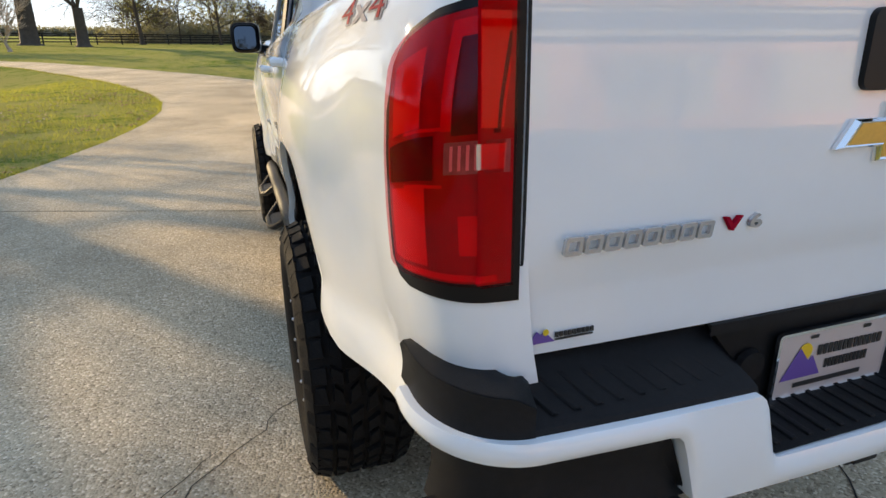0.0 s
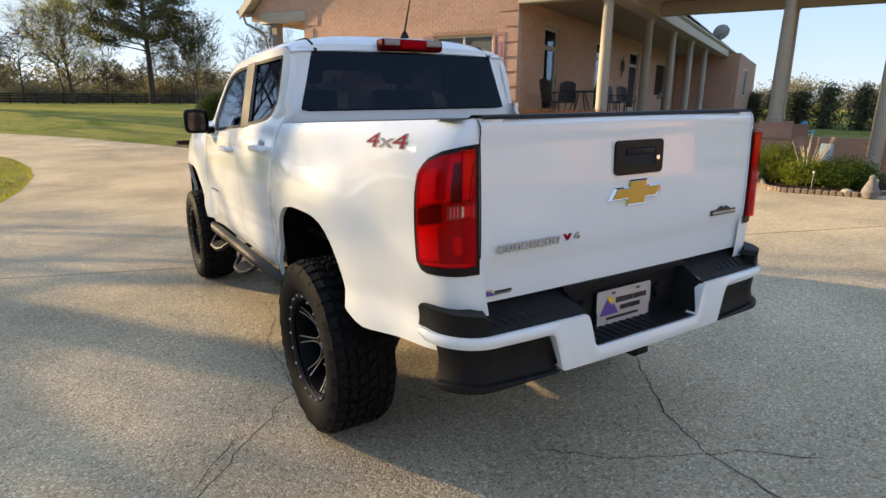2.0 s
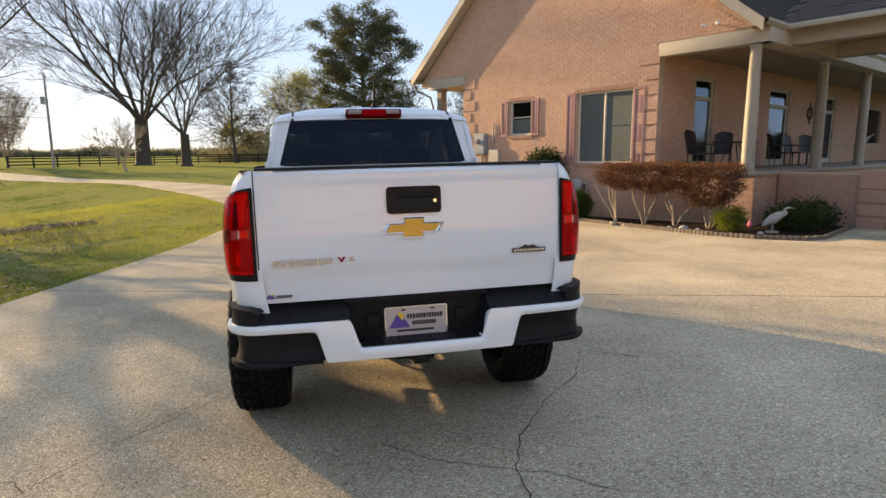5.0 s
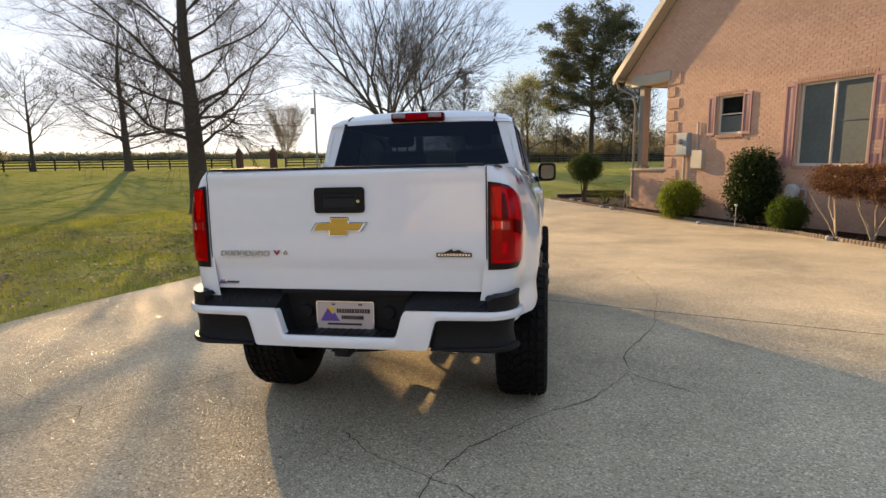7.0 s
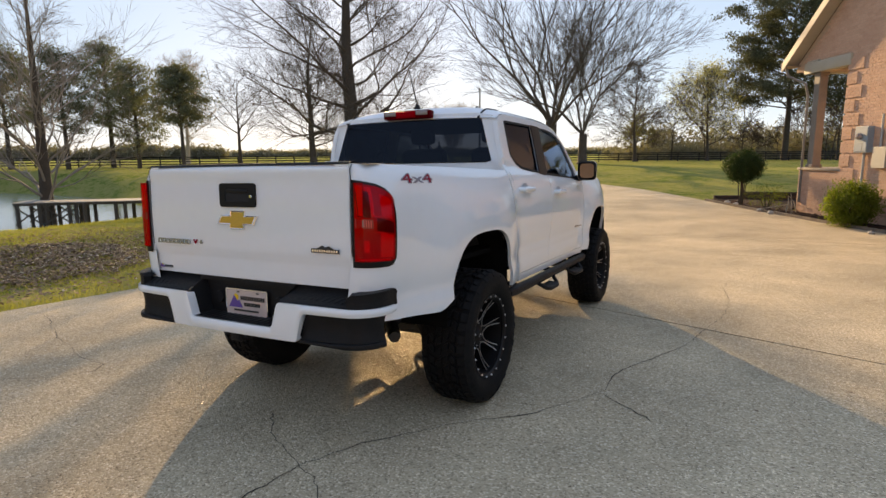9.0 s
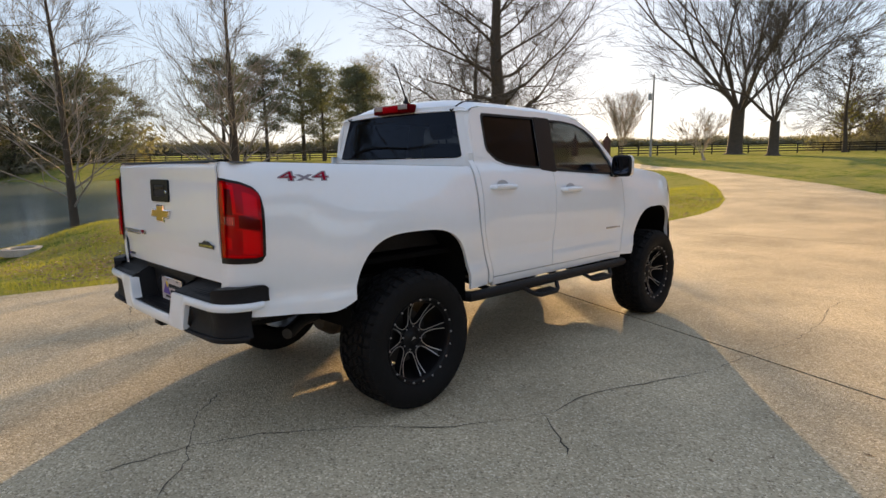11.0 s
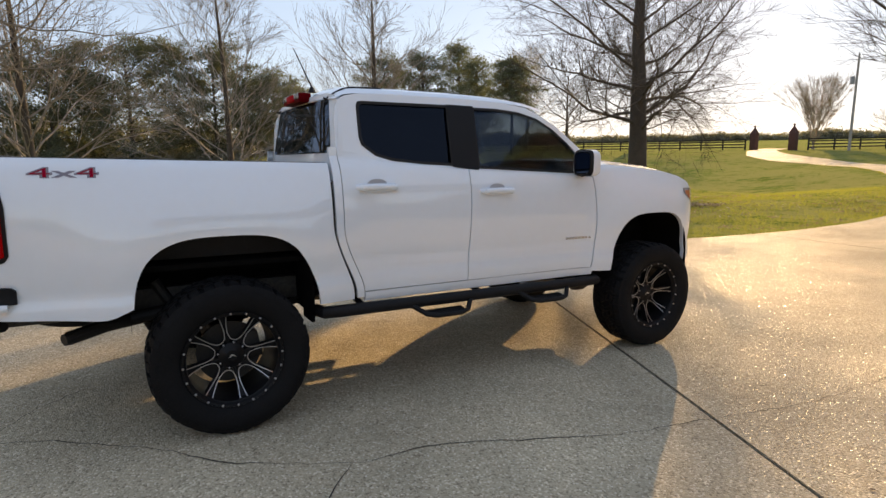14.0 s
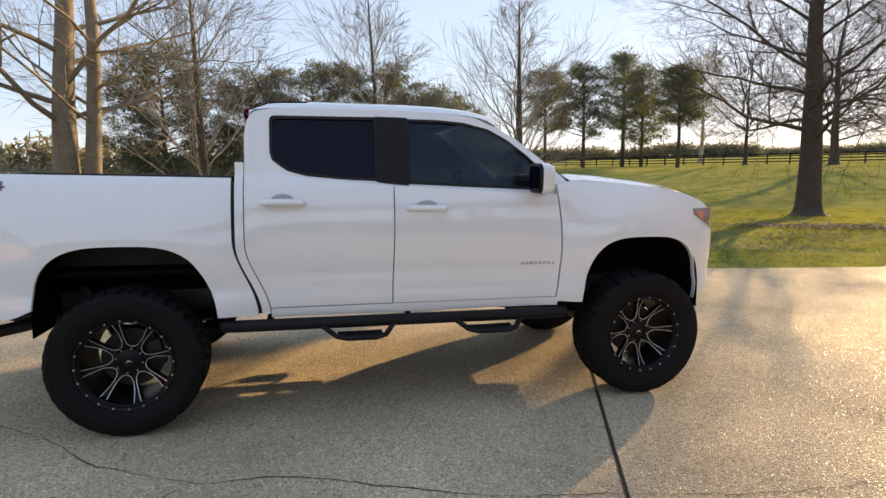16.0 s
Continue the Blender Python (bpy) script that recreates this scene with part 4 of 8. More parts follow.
part("emblem_fill", Shape().prism(cross(0.128, 0.041, 0.045, 0.017, 0.024), 0.004, Matrix.Translation((-0.012, -1.139, 1.206)) @ MREAR), GOLD, em, "gold fill")
# name badge as bars, a small red and chrome badge, and a dark oval badge
s = Shape()
for k in range(8):
    x0 = -0.636 + k * 0.0335
    bar = flat_with_holes(rounded(0.0145, 0.0135, 0.004, 3), [rounded(0.0085, 0.0072, 0.002, 2)], lambda u, v: Vector((x0 + u + 0.15 * v, -1.1365, 1.074 + v)), Vector((0, 0.0075, 0)))
    part("badge_bar", bar, SILVER, gate, "chrome name badge drawn as hollow bars")
for ch, x0, mt in (("V", -0.346, DECALRED), ("6", -0.300, SILVER)):
    t = moved(text_shape(ch, 0.034, 0.003, 0.0010), Matrix.Translation((x0, -1.131, 1.076)) @ MREAR @ Matrix.Shear("XY", 4, (0.35, 0)) @ Matrix.Diagonal((1.5, 0.92, 1, 1)))
    part("engine_badge", t, mt, gate, "red and chrome V6 badge", smooth=0)
s = Shape().prism([(-0.085, -0.011), (0.085, -0.011), (0.085, 0.009), (0.05, 0.010), (0.02, 0.024), (0.0, 0.017), (-0.015, 0.026), (-0.05, 0.010), (-0.085, 0.009)], 0.004, Matrix.Translation((0.555, -1.127, 1.072)) @ MREAR)
db = part("dark_badge", s, INK, gate, "black mountain-shaped badge")
s = Shape()
for k in range(11):
    s.box((0.478 + k * 0.0145, -1.1335, 1.066), (0.488 + k * 0.0145, -1.1305, 1.077))
part("badge_print", s, CHROME, db)
# dealer sticker
st = part("sticker_peak", Shape().prism([(-0.028, 0), (-0.013, 0.021), (-0.005, 0.014), (0.0, 0.019), (0.019, 0)], 0.0015, Matrix.Translation((-0.662, -1.1065, 0.912)) @ MREAR), PURPLE, gate, "small purple and orange dealer sticker")
part("sticker_sun", Shape().lathe([(0, 0.001), (0.0055, 0.001), (0.0055, 0)], n=12, m=Matrix.Translation((-0.660, -1.1085, 0.930)) @ MREAR), YELLOW, st)
s = Shape()
for k in range(9):
    s.box((-0.643 + k * 0.0079, -1.109, 0.9185), (-0.6372 + k * 0.0079, -1.1065, 0.9265))
s.box((-0.643, -1.109, 0.9135), (-0.575, -1.1065, 0.916))
part("sticker_print", s, INK, st)

# tail lamps wrapping the corner, which is rounded like the box side
raw = [(0.716, -1.120), (0.726, -1.1195)] + [(half(y, 1.2), y) for y in (-0.86 - 0.258 * math.cos(th) ** (2 / 3) for th in np.linspace(0.12, 1.30, 60))]
leng = [0.0]
for (a, b), (c, d) in zip(raw, raw[1:]):
    leng.append(leng[-1] + math.hypot(c - a, d - b))
CORNER = [(lerp(list(zip(leng, [q[0] for q in raw])), leng[-1] * k / 24), lerp(list(zip(leng, [q[1] for q in raw])), leng[-1] * k / 24)) for k in range(25)]
for sgn in (1, -1):
    def lamp(u, z, o):
        """u 0 at the gate, 1 at the front edge on the side; o outward."""
        k = min(len(CORNER) - 1.001, u * (len(CORNER) - 1))
        i = int(k)
        (a, b), (c, d) = CORNER[i], CORNER[i + 1]
        t = k - i
        n = math.hypot(c - a, d - b)
        y = b + (d - b) * t
        wide = (max(0.02, half(y, z) - 0.716)) / (half(y, 1.2) - 0.716) if y > -1.1185 else 1.0
        x = 0.716 + (a + (c - a) * t - 0.716) * wide + (d - b) / n * o
        return Vector((sgn * x, y - (c - a) / n * o, z))

    top = lambda u: lerp([(0, 1.414), (0.3, 1.410), (0.6, 1.394), (0.8, 1.372), (0.9, 1.350), (0.96, 1.32), (1.0, 1.26)], u)
    bot = lambda u: lerp([(0, 1.000), (0.8, 1.000), (0.93, 1.01), (1.0, 1.04)], u)

    def lens(u0, u1, v0, v1, o, nu=14, nv=14):
        return Shape().grid([[lamp(u, bot(u) + (top(u) - bot(u)) * v, o) for v in np.linspace(v0, v1, nv)] for u in np.linspace(u0, u1, nu)], flip=sgn > 0)

    lampb = part("tail_lamp", lens(0, 1, 0, 1, 0.005, 26), GLOSSBLACK, truck, "red tail lamp in a black surround")
    part("red_lens", lens(0.06, 0.93, 0.075, 0.965, 0.008, 26), RED, lampb, "red lens")
    part("upper_light", lens(0.09, 0.46, 0.60, 0.94, 0.0095, 10, 10), REDBRIGHT, lampb, "bright red arched light")
    part("upper_core", lens(0.15, 0.40, 0.585, 0.885, 0.0108, 8, 10), REDDEEP, lampb, "deep red core")
    part("lower_light", lens(0.09, 0.46, 0.115, 0.385, 0.0095, 10, 8), RED, lampb, "red lower light")
    part("lower_core", lens(0.20, 0.36, 0.18, 0.32, 0.0108, 6, 6), REDBRIGHT, lampb, "bright red core")
    part("outer_upper_reflector", lens(0.60, 0.86, 0.62, 0.885, 0.0100, 8, 8), REDBRIGHT, lampb, "bright red reflector")
    part("outer_lower_reflector", lens(0.56, 0.88, 0.125, 0.415, 0.0100, 8, 8), REDBRIGHT, lampb, "bright red reflector")
    part("middle_band", lens(0.50, 0.90, 0.44, 0.59, 0.0096, 8, 5), REDDEEP, lampb, "deep red band")
    for v in (0.415, 0.605):
        part("ledge", lens(0.44, 0.72, v, v + 0.012, 0.0125, 6, 3), REDBRIGHT, lampb, "bright red ledge")
    part("foot_strip", lens(0.10, 0.80, 0.085, 0.110, 0.0105, 12, 3), REDBRIGHT, lampb, "bright red strip")
    rv = part("reverse_lens", lens(0.085, 0.43, 0.46, 0.565, 0.0125, 8, 4), CLEAR, lampb, "clear reverse lamp")
    for u in (0.10, 0.26, 0.30, 0.34, 0.38):
        part("flute", lens(u, u + 0.018, 0.472, 0.553, 0.0138, 2, 3), WHITEPLASTIC if u > 0.2 else SILVER, rv)
    part("lens_cover", lens(0.055, 0.94, 0.07, 0.968, 0.0148, 26, 18), LENSCOVER, lampb, "clear tinted lamp cover")
    # 4x4 decals: slanted red figures with a grey edge, a small grey cross between them
    for body, nm, sc, mt, off, dx in (("4", "decal_outline", 0.0050, DECALGREY, 0.0012, -0.096), ("4", "decal_fill", -0.0008, DECALRED, 0.0024, -0.096), ("x", "decal_cross", 0.0020, DECALGREY, 0.0018, 0.0), ("4", "decal_outline", 0.0050, DECALGREY, 0.0012, 0.092), ("4", "decal_fill", -0.0008, DECALRED, 0.0024, 0.092)):
        t = text_shape(body, 0.098, 0.0003, sc)
        m = Matrix.Translation((dx, 0, 0)) @ Matrix.Shear("XY", 4, (0.35, 0)) @ Matrix.Diagonal((1.85, 0.66, 1, 1))
        vs = []
        for p in t.v:
            q = m @ Vector(p)
            y, z = (-0.728 + q.x) if sgn > 0 else (-0.745 - q.x), 1.415 + q.y
            vs.append((sgn * (half(y, z) + off + q.z), y, z))
        t.v = vs
        part(nm, t, mt, truck, "red decal figure" if mt is DECALRED else "grey decal edge", smooth=0)

# rear bumper along a wrapped line
def bump(s, z, o=0.0):
    """s runs across the back and round the corners; o is outward."""
    a = abs(s)
    x = a if a < 0.70 else 0.70 + 0.168 * math.sin(min(1.0, (a - 0.70) / 0.29) * math.pi / 2)
    y = -1.234 + 0.05 * a ** 2 if a < 0.70 else -1.2095 + 0.185 * (1 - math.cos(min(1.0, (a - 0.70) / 0.29) * math.pi / 2)) + max(0, a - 0.99)
    k = smoothstep(0.62, 0.95, a)
    return Vector((math.copysign(x + o * k, s), y - o * (1 - k), z))


def band(s0, s1, lo, hi, o, depth, n=40, rows=4, crown=0.0):
    ss = np.linspace(s0, s1, n)
    front = [[bump(s, lo(s) + (hi(s) - lo(s)) * k / rows, o + crown * math.sin(math.pi * k / rows)) for k in range(rows + 1)] for s in ss]
    sh = Shape().grid(front)
    rim = [c[0] for c in front] + front[-1][1:] + [c[-1] for c in reversed(front)][1:] + list(reversed(front[0]))[1:-1]
    sv = [c for c in ss] + [ss[-1]] * rows + [c for c in reversed(ss)][1:] + [ss[0]] * (rows - 1)
    inn = []
    for p, s in zip(rim, sv):
        q = bump(s, p.z, o - depth)
        inn.append(q)
    return sh.grid([rim + rim[:1], inn + inn[:1]], flip=True)


bumper = part("rear_bumper", band(-1.022, 1.022, lambda s: lerp([(0.0, 0.628), (0.428, 0.628), (0.437, 0.634), (0.470, 0.758), (0.482, 0.771), (0.50, 0.774), (0.99, 0.776), (1.022, 0.784)], abs(s)), lambda s: lerp([(0, 0.684), (0.272, 0.684), (0.285, 0.690), (0.318, 0.802), (0.332, 0.815), (1.14, 0.812)], abs(s)), 0.0, 0.05, 232, 5, 0.008), PAINT, truck, "white rear bumper with black step pads")
PADZ = ((-1.224, 0.808), (-1.216, 0.822), (-1.20, 0.830), (-1.16, 0.842), (-1.11, 0.856), (-1.085, 0.874), (-1.07, 0.886))
for sgn in (1, -1):
    pad = part("step_pad", Shape().grid([[(sgn * x, y + 0.05 * x * x * smoothstep(-1.07, -1.2, y), z) for x in np.linspace(0.326, 0.735, 10)] for y, z in PADZ], flip=sgn < 0), BLACK, bumper, "black step pad")
    for k in range(9):
        part("rib", Shape().grid([[(sgn * (0.37 + k * 0.038 + 0.03 * (z - 0.83) / 0.02) + dx, y + 0.02, z + dz) for dx, dz in ((-0.006, 0.0), (-0.004, 0.003), (0.004, 0.003), (0.006, 0.0))] for y, z in ((-1.20, 0.832), (-1.16, 0.8435), (-1.12, 0.8545))], flip=True), BLACK, pad)
part("gate_sill", Shape().grid([[(x, y, 0.889) for x in np.linspace(-0.34, 0.34, 8)] for y in (-1.115, -1.06)]).grid([[(x, -1.115, z) for x in np.linspace(-0.34, 0.34, 8)] for z in (0.868, 0.889)]), BLACK, bumper)
# recess behind the plate
s = Shape()
s.grid([[(x, -1.085, z) for z in (0.67, 0.895)] for x in (-0.34, 0.34)], flip=True)
s.grid([[(-0.285, -1.2235, 0.6875), (0.285, -1.2235, 0.6875)], [(-0.285, -1.08, 0.690), (0.285, -1.08, 0.690)]])
for sgn in (1, -1):
    s.grid([[(sgn * 0.282, -1.222, 0.682), (sgn * 0.328, -1.217, 0.812)], [(sgn * 0.282, -1.08, 0.68), (sgn * 0.328, -1.08, 0.885)]], flip=sgn < 0)
    s.lathe([(0, 0.012), (0.03, 0.012), (0.034, 0)], n=16, m=Matrix.Translation((sgn * 0.215, -1.09, 0.775)) @ MREAR)
recess = part("plate_recess", s, BLACK, bumper)
rib = Shape().cbox((-0.006, -1.208, 0.684), (0.006, -1.10, 0.6925), 0.002).mesh("recess_rib", BLACK, 0)
for k in range(14):
    part("recess_rib", rib, None, recess).matrix_local = Matrix.Translation((-0.25 + k * 0.0385, 0, 0))
for sgn in (1, -1):
    o0, o1 = (0.437, 0.97) if sgn > 0 else (-0.97, -0.437)
    part("lower_insert", band(o0, o1, lambda s: 0.636, lambda s: lerp([(0.437, 0.640), (0.484, 0.772), (1.14, 0.778)], abs(s)), -0.022, 0.06, 50, 5, -0.016), BLACK, bumper, "black lower corner insert")
    c0, c1 = (0.45, 0.94) if sgn > 0 else (-0.94, -0.45)
    part("corner_step", band(c0, c1, lambda s: lerp([(0.45, 0.626), (0.7, 0.620), (1.1, 0.622)], abs(s)), lambda s: lerp([(0.45, 0.636), (0.62, 0.640), (0.76, 0.646), (1.10, 0.650)], abs(s)), -0.004, 0.12, 36, 3, 0.006), BLACK, bumper, "black corner step")
    p0, p1 = (0.725, 1.058) if sgn > 0 else (-1.058, -0.725)
    part("corner_pad", band(p0, p1, lambda s: 0.809, lambda s: lerp([(0.725, 0.862), (0.76, 0.880), (1.0, 0.890), (1.04, 0.888), (1.058, 0.872)], abs(s)), -0.014, 0.055, 30, 4, -0.004), BLACK, bumper, "black upper corner pad")
    rows = [[bump(sgn * a, lerp([(0.725, 0.862), (0.76, 0.880), (1.0, 0.890), (1.04, 0.888), (1.058, 0.872)], a) + 0.001, -0.016 - d) for d in (0, 0.03, 0.06, 0.09)] for a in np.linspace(0.725, 1.058, 22)]
    part("pad_top", Shape().grid(rows, flip=sgn < 0), BLACK, bumper)
# dealer plate
pl = part("dealer_plate", Shape().prism(rounded(0.150, 0.070, 0.008, 3), 0.004, Matrix.Translation((-0.008, -1.098, 0.758)) @ MREAR), PLATE, truck, "pale dealer plate with a purple peak and yellow sun")
MP = Matrix.Translation((-0.008, -1.1035, 0.758)) @ MREAR
part("plate_frame", flat_with_holes(rounded(0.152, 0.073, 0.010, 3), [rounded(0.146, 0.067, 0.006, 3)], lambda u, v: Vector((u - 0.008, -1.106, v + 0.758)), Vector((0, 0.008, 0))), CHROME, pl, "bright plate frame")
part("plate_peak", Shape().prism([(-0.132, -0.030), (-0.092, 0.036), (-0.066, 0.004), (-0.056, 0.014), (-0.030, -0.030)], 0.001, MP), PURPLE, pl)
part("plate_sun", Shape().lathe([(0, 0.0006), (0.018, 0.0006), (0.018, 0)], n=18, m=MP @ Matrix.Translation((-0.078, 0.026, 0))), YELLOW, pl)
s = Shape()
x = -0.044
for wd in (0.013, 0.013, 0.014, 0.012, 0.012, 0.012, 0.016, 0.012, 0.012, 0.012, 0.013, 0.013, 0.016):
    s.prism([(x, 0.012), (x + wd * 0.75, 0.012), (x + wd * 0.75, 0.034), (x, 0.034)], 0.001, MP)
    x += wd + (0.008 if abs(wd - 0.0121) < 0.00005 else 0.0005)
for k in range(12):
    s.prism([(-0.02 + k * 0.0098, -0.020), (-0.013 + k * 0.0098, -0.020), (-0.013 + k * 0.0098, 0.0), (-0.02 + k * 0.0098, 0.0)], 0.001, MP)
s.prism([(-0.095, -0.050), (0.085, -0.050), (0.085, -0.040), (-0.095, -0.040)], 0.001, MP)
for sx in (-0.07, 0.07):
    s.prism([(sx, 0.052), (sx + 0.02, 0.052), (sx + 0.02, 0.059), (sx, 0.059)], 0.001, MP)
part("plate_print", s, INK, pl, "black print drawn as bars", smooth=0)

# underneath
part("hitch_receiver", Shape().cbox((-0.04, -1.195, 0.570), (0.04, -0.95, 0.640), 0.008).cbox((-0.032, -1.203, 0.578), (0.032, -1.19, 0.632), 0.004).tube([(-0.5, -1.08, 0.63), (0.5, -1.08, 0.63)], 0.03, 10).cbox((-0.06, -1.18, 0.59), (0.06, -1.15, 0.605), 0.004), BLACK, truck, "black tow hitch receiver")
for sgn in (1, -1):
    part("frame_rail", Shape().cbox((sgn * 0.46 - 0.04, -1.06, 0.62), (sgn * 0.46 + 0.04, 3.5, 0.76), 0.01), STEEL, truck, "dusty steel chassis rail")
for y in (-0.9, 0.55, 1.6, 2.6):
    part("crossmember", Shape().cbox((-0.46, y - 0.05, 0.63), (0.46, y + 0.05, 0.72), 0.01), STEEL, truck)
part("underbody", Shape().box((-0.78, 0.5, 0.72), (0.78, 2.75, 0.75)).box((-0.78, -1.05, 0.90), (0.78, 0.5, 0.93)), LINER, truck)
for y in (YR, YF):
    s = Shape().tube([(-0.78, y, WR), (0.78, y, WR)], 0.045, 10)
    s.lathe([(0.0, -0.15), (0.08, -0.13), (0.135, -0.04), (0.135, 0.04), (0.08, 0.13), (0.0, 0.15)], axis="z", n=16, m=Matrix.Translation((0.05, y, WR)) @ pose(0, 0, 0, 90, 0, 0))
    part("axle", s, STEEL, truck, "steel axle")
for sgn in (1, -1):
    s = Shape()
    for k, (l, dz) in enumerate(((0.62, 0.0), (0.48, -0.012), (0.34, -0.024))):
        s.grid([[(sgn * 0.52 + dx, YR + u * l, 0.54 + dz + 0.10 * u * u) for dx in (-0.035, 0.035)] for u in np.linspace(-1, 1, 13)])
    part("leaf_spring", s, STEEL, truck)
    part("shock_absorber", Shape().tube([(sgn * 0.56, YR - 0.08, 0.36), (sgn * 0.50, YR - 0.34, 0.80)], 0.030, 10), DARKSTEEL, truck, "dark shock absorber")
part("exhaust_pipe", Shape().tube([(0.50, 0.2, 0.62), (0.52, -0.35, 0.62), (0.60, -0.62, 0.60), (0.72, -0.78, 0.585)], 0.036, 12, caps=False).tube([(0.715, -0.77, 0.585), (0.735, -0.80, 0.582)], 0.030, 10), DARKSTEEL, truck, "dark exhaust pipe")
# unseen parts, these five, added to block sun that passes under the truck
part("tyre_sun_block", Shape().lathe([(0.16, 0.57), (0.20, 0.54), (0.35, 0.54), (0.39, 0.60), (0.39, 0.66), (0.35, 0.72), (0.20, 0.72), (0.16, 0.68)], n=32, m=Matrix.Translation((-0.02, -0.66, 0.0))), RUBBER, truck, "added tyre shape that blocks sun under the box")
part("tank_sun_block", Shape().cbox((-0.60, 0.55, 0.42), (-0.12, 1.75, 0.72), 0.05), LINER, truck, "added dark tank shape that blocks sun under the cab")
part("gearbox_sun_block", Shape().lathe([(0, -0.75), (0.12, -0.72), (0.14, 0.1), (0.20, 0.7), (0.20, 0.8), (0, 0.8)], n=14, m=Matrix.Translation((0.02, 2.1, 0.60)) @ pose(0, 0, 0, -90, 0, 0)), DARKSTEEL, truck)
part("drive_shaft", Shape().tube([(0.05, YR, 0.45), (0.03, 1.4, 0.58)], 0.04, 10), DARKSTEEL, truck)
part("plate_sun_block", Shape().cbox((-0.42, 2.75, 0.46), (0.42, 3.72, 0.60), 0.04), LINER, truck)
# wheel liners
for sgn in (1, -1):
    for yc, a in ((YR, 0.47), (YF, 0.44)):
        rows = []
        for t in np.linspace(0, math.pi, 21):
            cy, cz = math.cos(t), math.sin(t)
            yy = yc + a * math.copysign(abs(cy) ** 0.6, cy)
            zz = 0.58 + 0.52 * abs(cz) ** 0.6
            rows.append([(sgn * xx, yy, zz) for xx in (0.40, 0.895)])
        s = Shape().grid(rows, flip=sgn < 0)
        s.grid([[(sgn * 0.42, yc - a, 0.55), (sgn * 0.42, yc - a, 1.1)], [(sgn * 0.42, yc + a, 0.55), (sgn * 0.42, yc + a, 1.1)]], flip=sgn > 0)
        part("wheel_liner", s, LINER, truck, "black wheel arch liner")
    part("mud_flap", Shape().cbox((sgn * 0.74 - 0.09, 0.435, 0.53), (sgn * 0.74 + 0.09, 0.460, 0.66), 0.008), LINER, truck)
    # side step with two drop hoops
    sx = sgn
    st = part("side_step", Shape().tube([(sx * 0.80, 0.47, 0.60), (sx * 0.885, 0.50, 0.597), (sx * 0.893, 0.6, 0.597), (sx * 0.893, 2.55, 0.590), (sx * 0.885, 2.64, 0.590), (sx * 0.80, 2.67, 0.60)], 0.037, 14), BLACK, truck, "black tubular side step")
    for y0, y1 in ((1.05, 1.50), (1.88, 2.34)):
        s = Shape().tube([(sx * 0.905, y0, 0.585), (sx * 0.965, y0 + 0.09, 0.525), (sx * 0.985, y0 + 0.15, 0.515), (sx * 0.985, y1 - 0.12, 0.513), (sx * 0.965, y1 - 0.06, 0.523), (sx * 0.905, y1, 0.582)], 0.017, 8)
        s.grid([[(sx * (0.905 + 0.07 * k), y, 0.538 - 0.012 * k) for y in np.linspace(y0 + 0.10, y1 - 0.08, 6)] for k in (0, 0.5, 1)])
        part("drop_step", s, BLACK, st)
    for y in (0.75, 1.6, 2.45):
        part("step_bracket", Shape().tube([(sx * 0.5, y, 0.66), (sx * 0.87, y, 0.60)], 0.02, 8), BLACK, st)

# cabin
def seat(x, y):
    s = Shape().cbox((x - 0.24, y, 1.02), (x + 0.24, y + 0.48, 1.18), 0.05)
    m = Matrix.Translation((x, y + 0.02, 1.14)) @ pose(0, 0, 0, 12, 0, 0)
    s.cbox((-0.23, -0.09, 0), (0.23, 0.05, 0.56), 0.06, m)
    s.cbox((-0.12, -0.06, 0.60), (0.12, 0.04, 0.76), 0.04, m)
    s.tube([m @ Vector((0.05, -0.01, 0.5)), m @ Vector((0.05, -0.01, 0.66))], 0.008, 6).tube([m @ Vector((-0.05, -0.01, 0.5)), m @ Vector((-0.05, -0.01, 0.66))], 0.008, 6)
    return s


for x in (-0.36, 0.36):
    part("front_seat", seat(x, 1.62), SEAT, truck, "dark cloth front seat")
    part("rear_seat", Shape().cbox((x - 0.34, 0.80, 1.0), (x + 0.34, 1.22, 1.16), 0.05).cbox((x - 0.34, 0.70, 1.10), (x + 0.34, 0.82, 1.54), 0.04), SEAT, truck, "dark cloth rear seat")
part("dashboard", Shape().cbox((-0.72, 2.30, 1.10), (0.72, 2.66, 1.40), 0.06), SEAT, truck)
part("cabin_trim", Shape().grid([[(x, y, 1.86) for x in (-0.66, 0.66)] for y in (0.66, 2.1)]).box((-0.75, 0.62, 0.98), (0.75, 2.6, 1.0)), SEAT, truck)
for sgn in (1, -1):
    part("door_card", Shape().grid([[(sgn * 0.755, y, z) for z in (1.0, 1.40)] for y in (0.66, 2.6)], flip=sgn < 0), SEAT, truck)
sw = []
for k in range(25):
    a = 2 * math.pi * k / 24
    sw.append(Vector((-0.36 + 0.185 * math.cos(a), 2.18 + 0.06 * math.sin(a), 1.36 + 0.17 * math.sin(a))))
part("steering_wheel", Shape().tube(sw, 0.016, 8, caps=False).tube([(-0.36, 2.18, 1.36), (-0.36, 2.4, 1.28)], 0.03, 8), SEAT, truck)


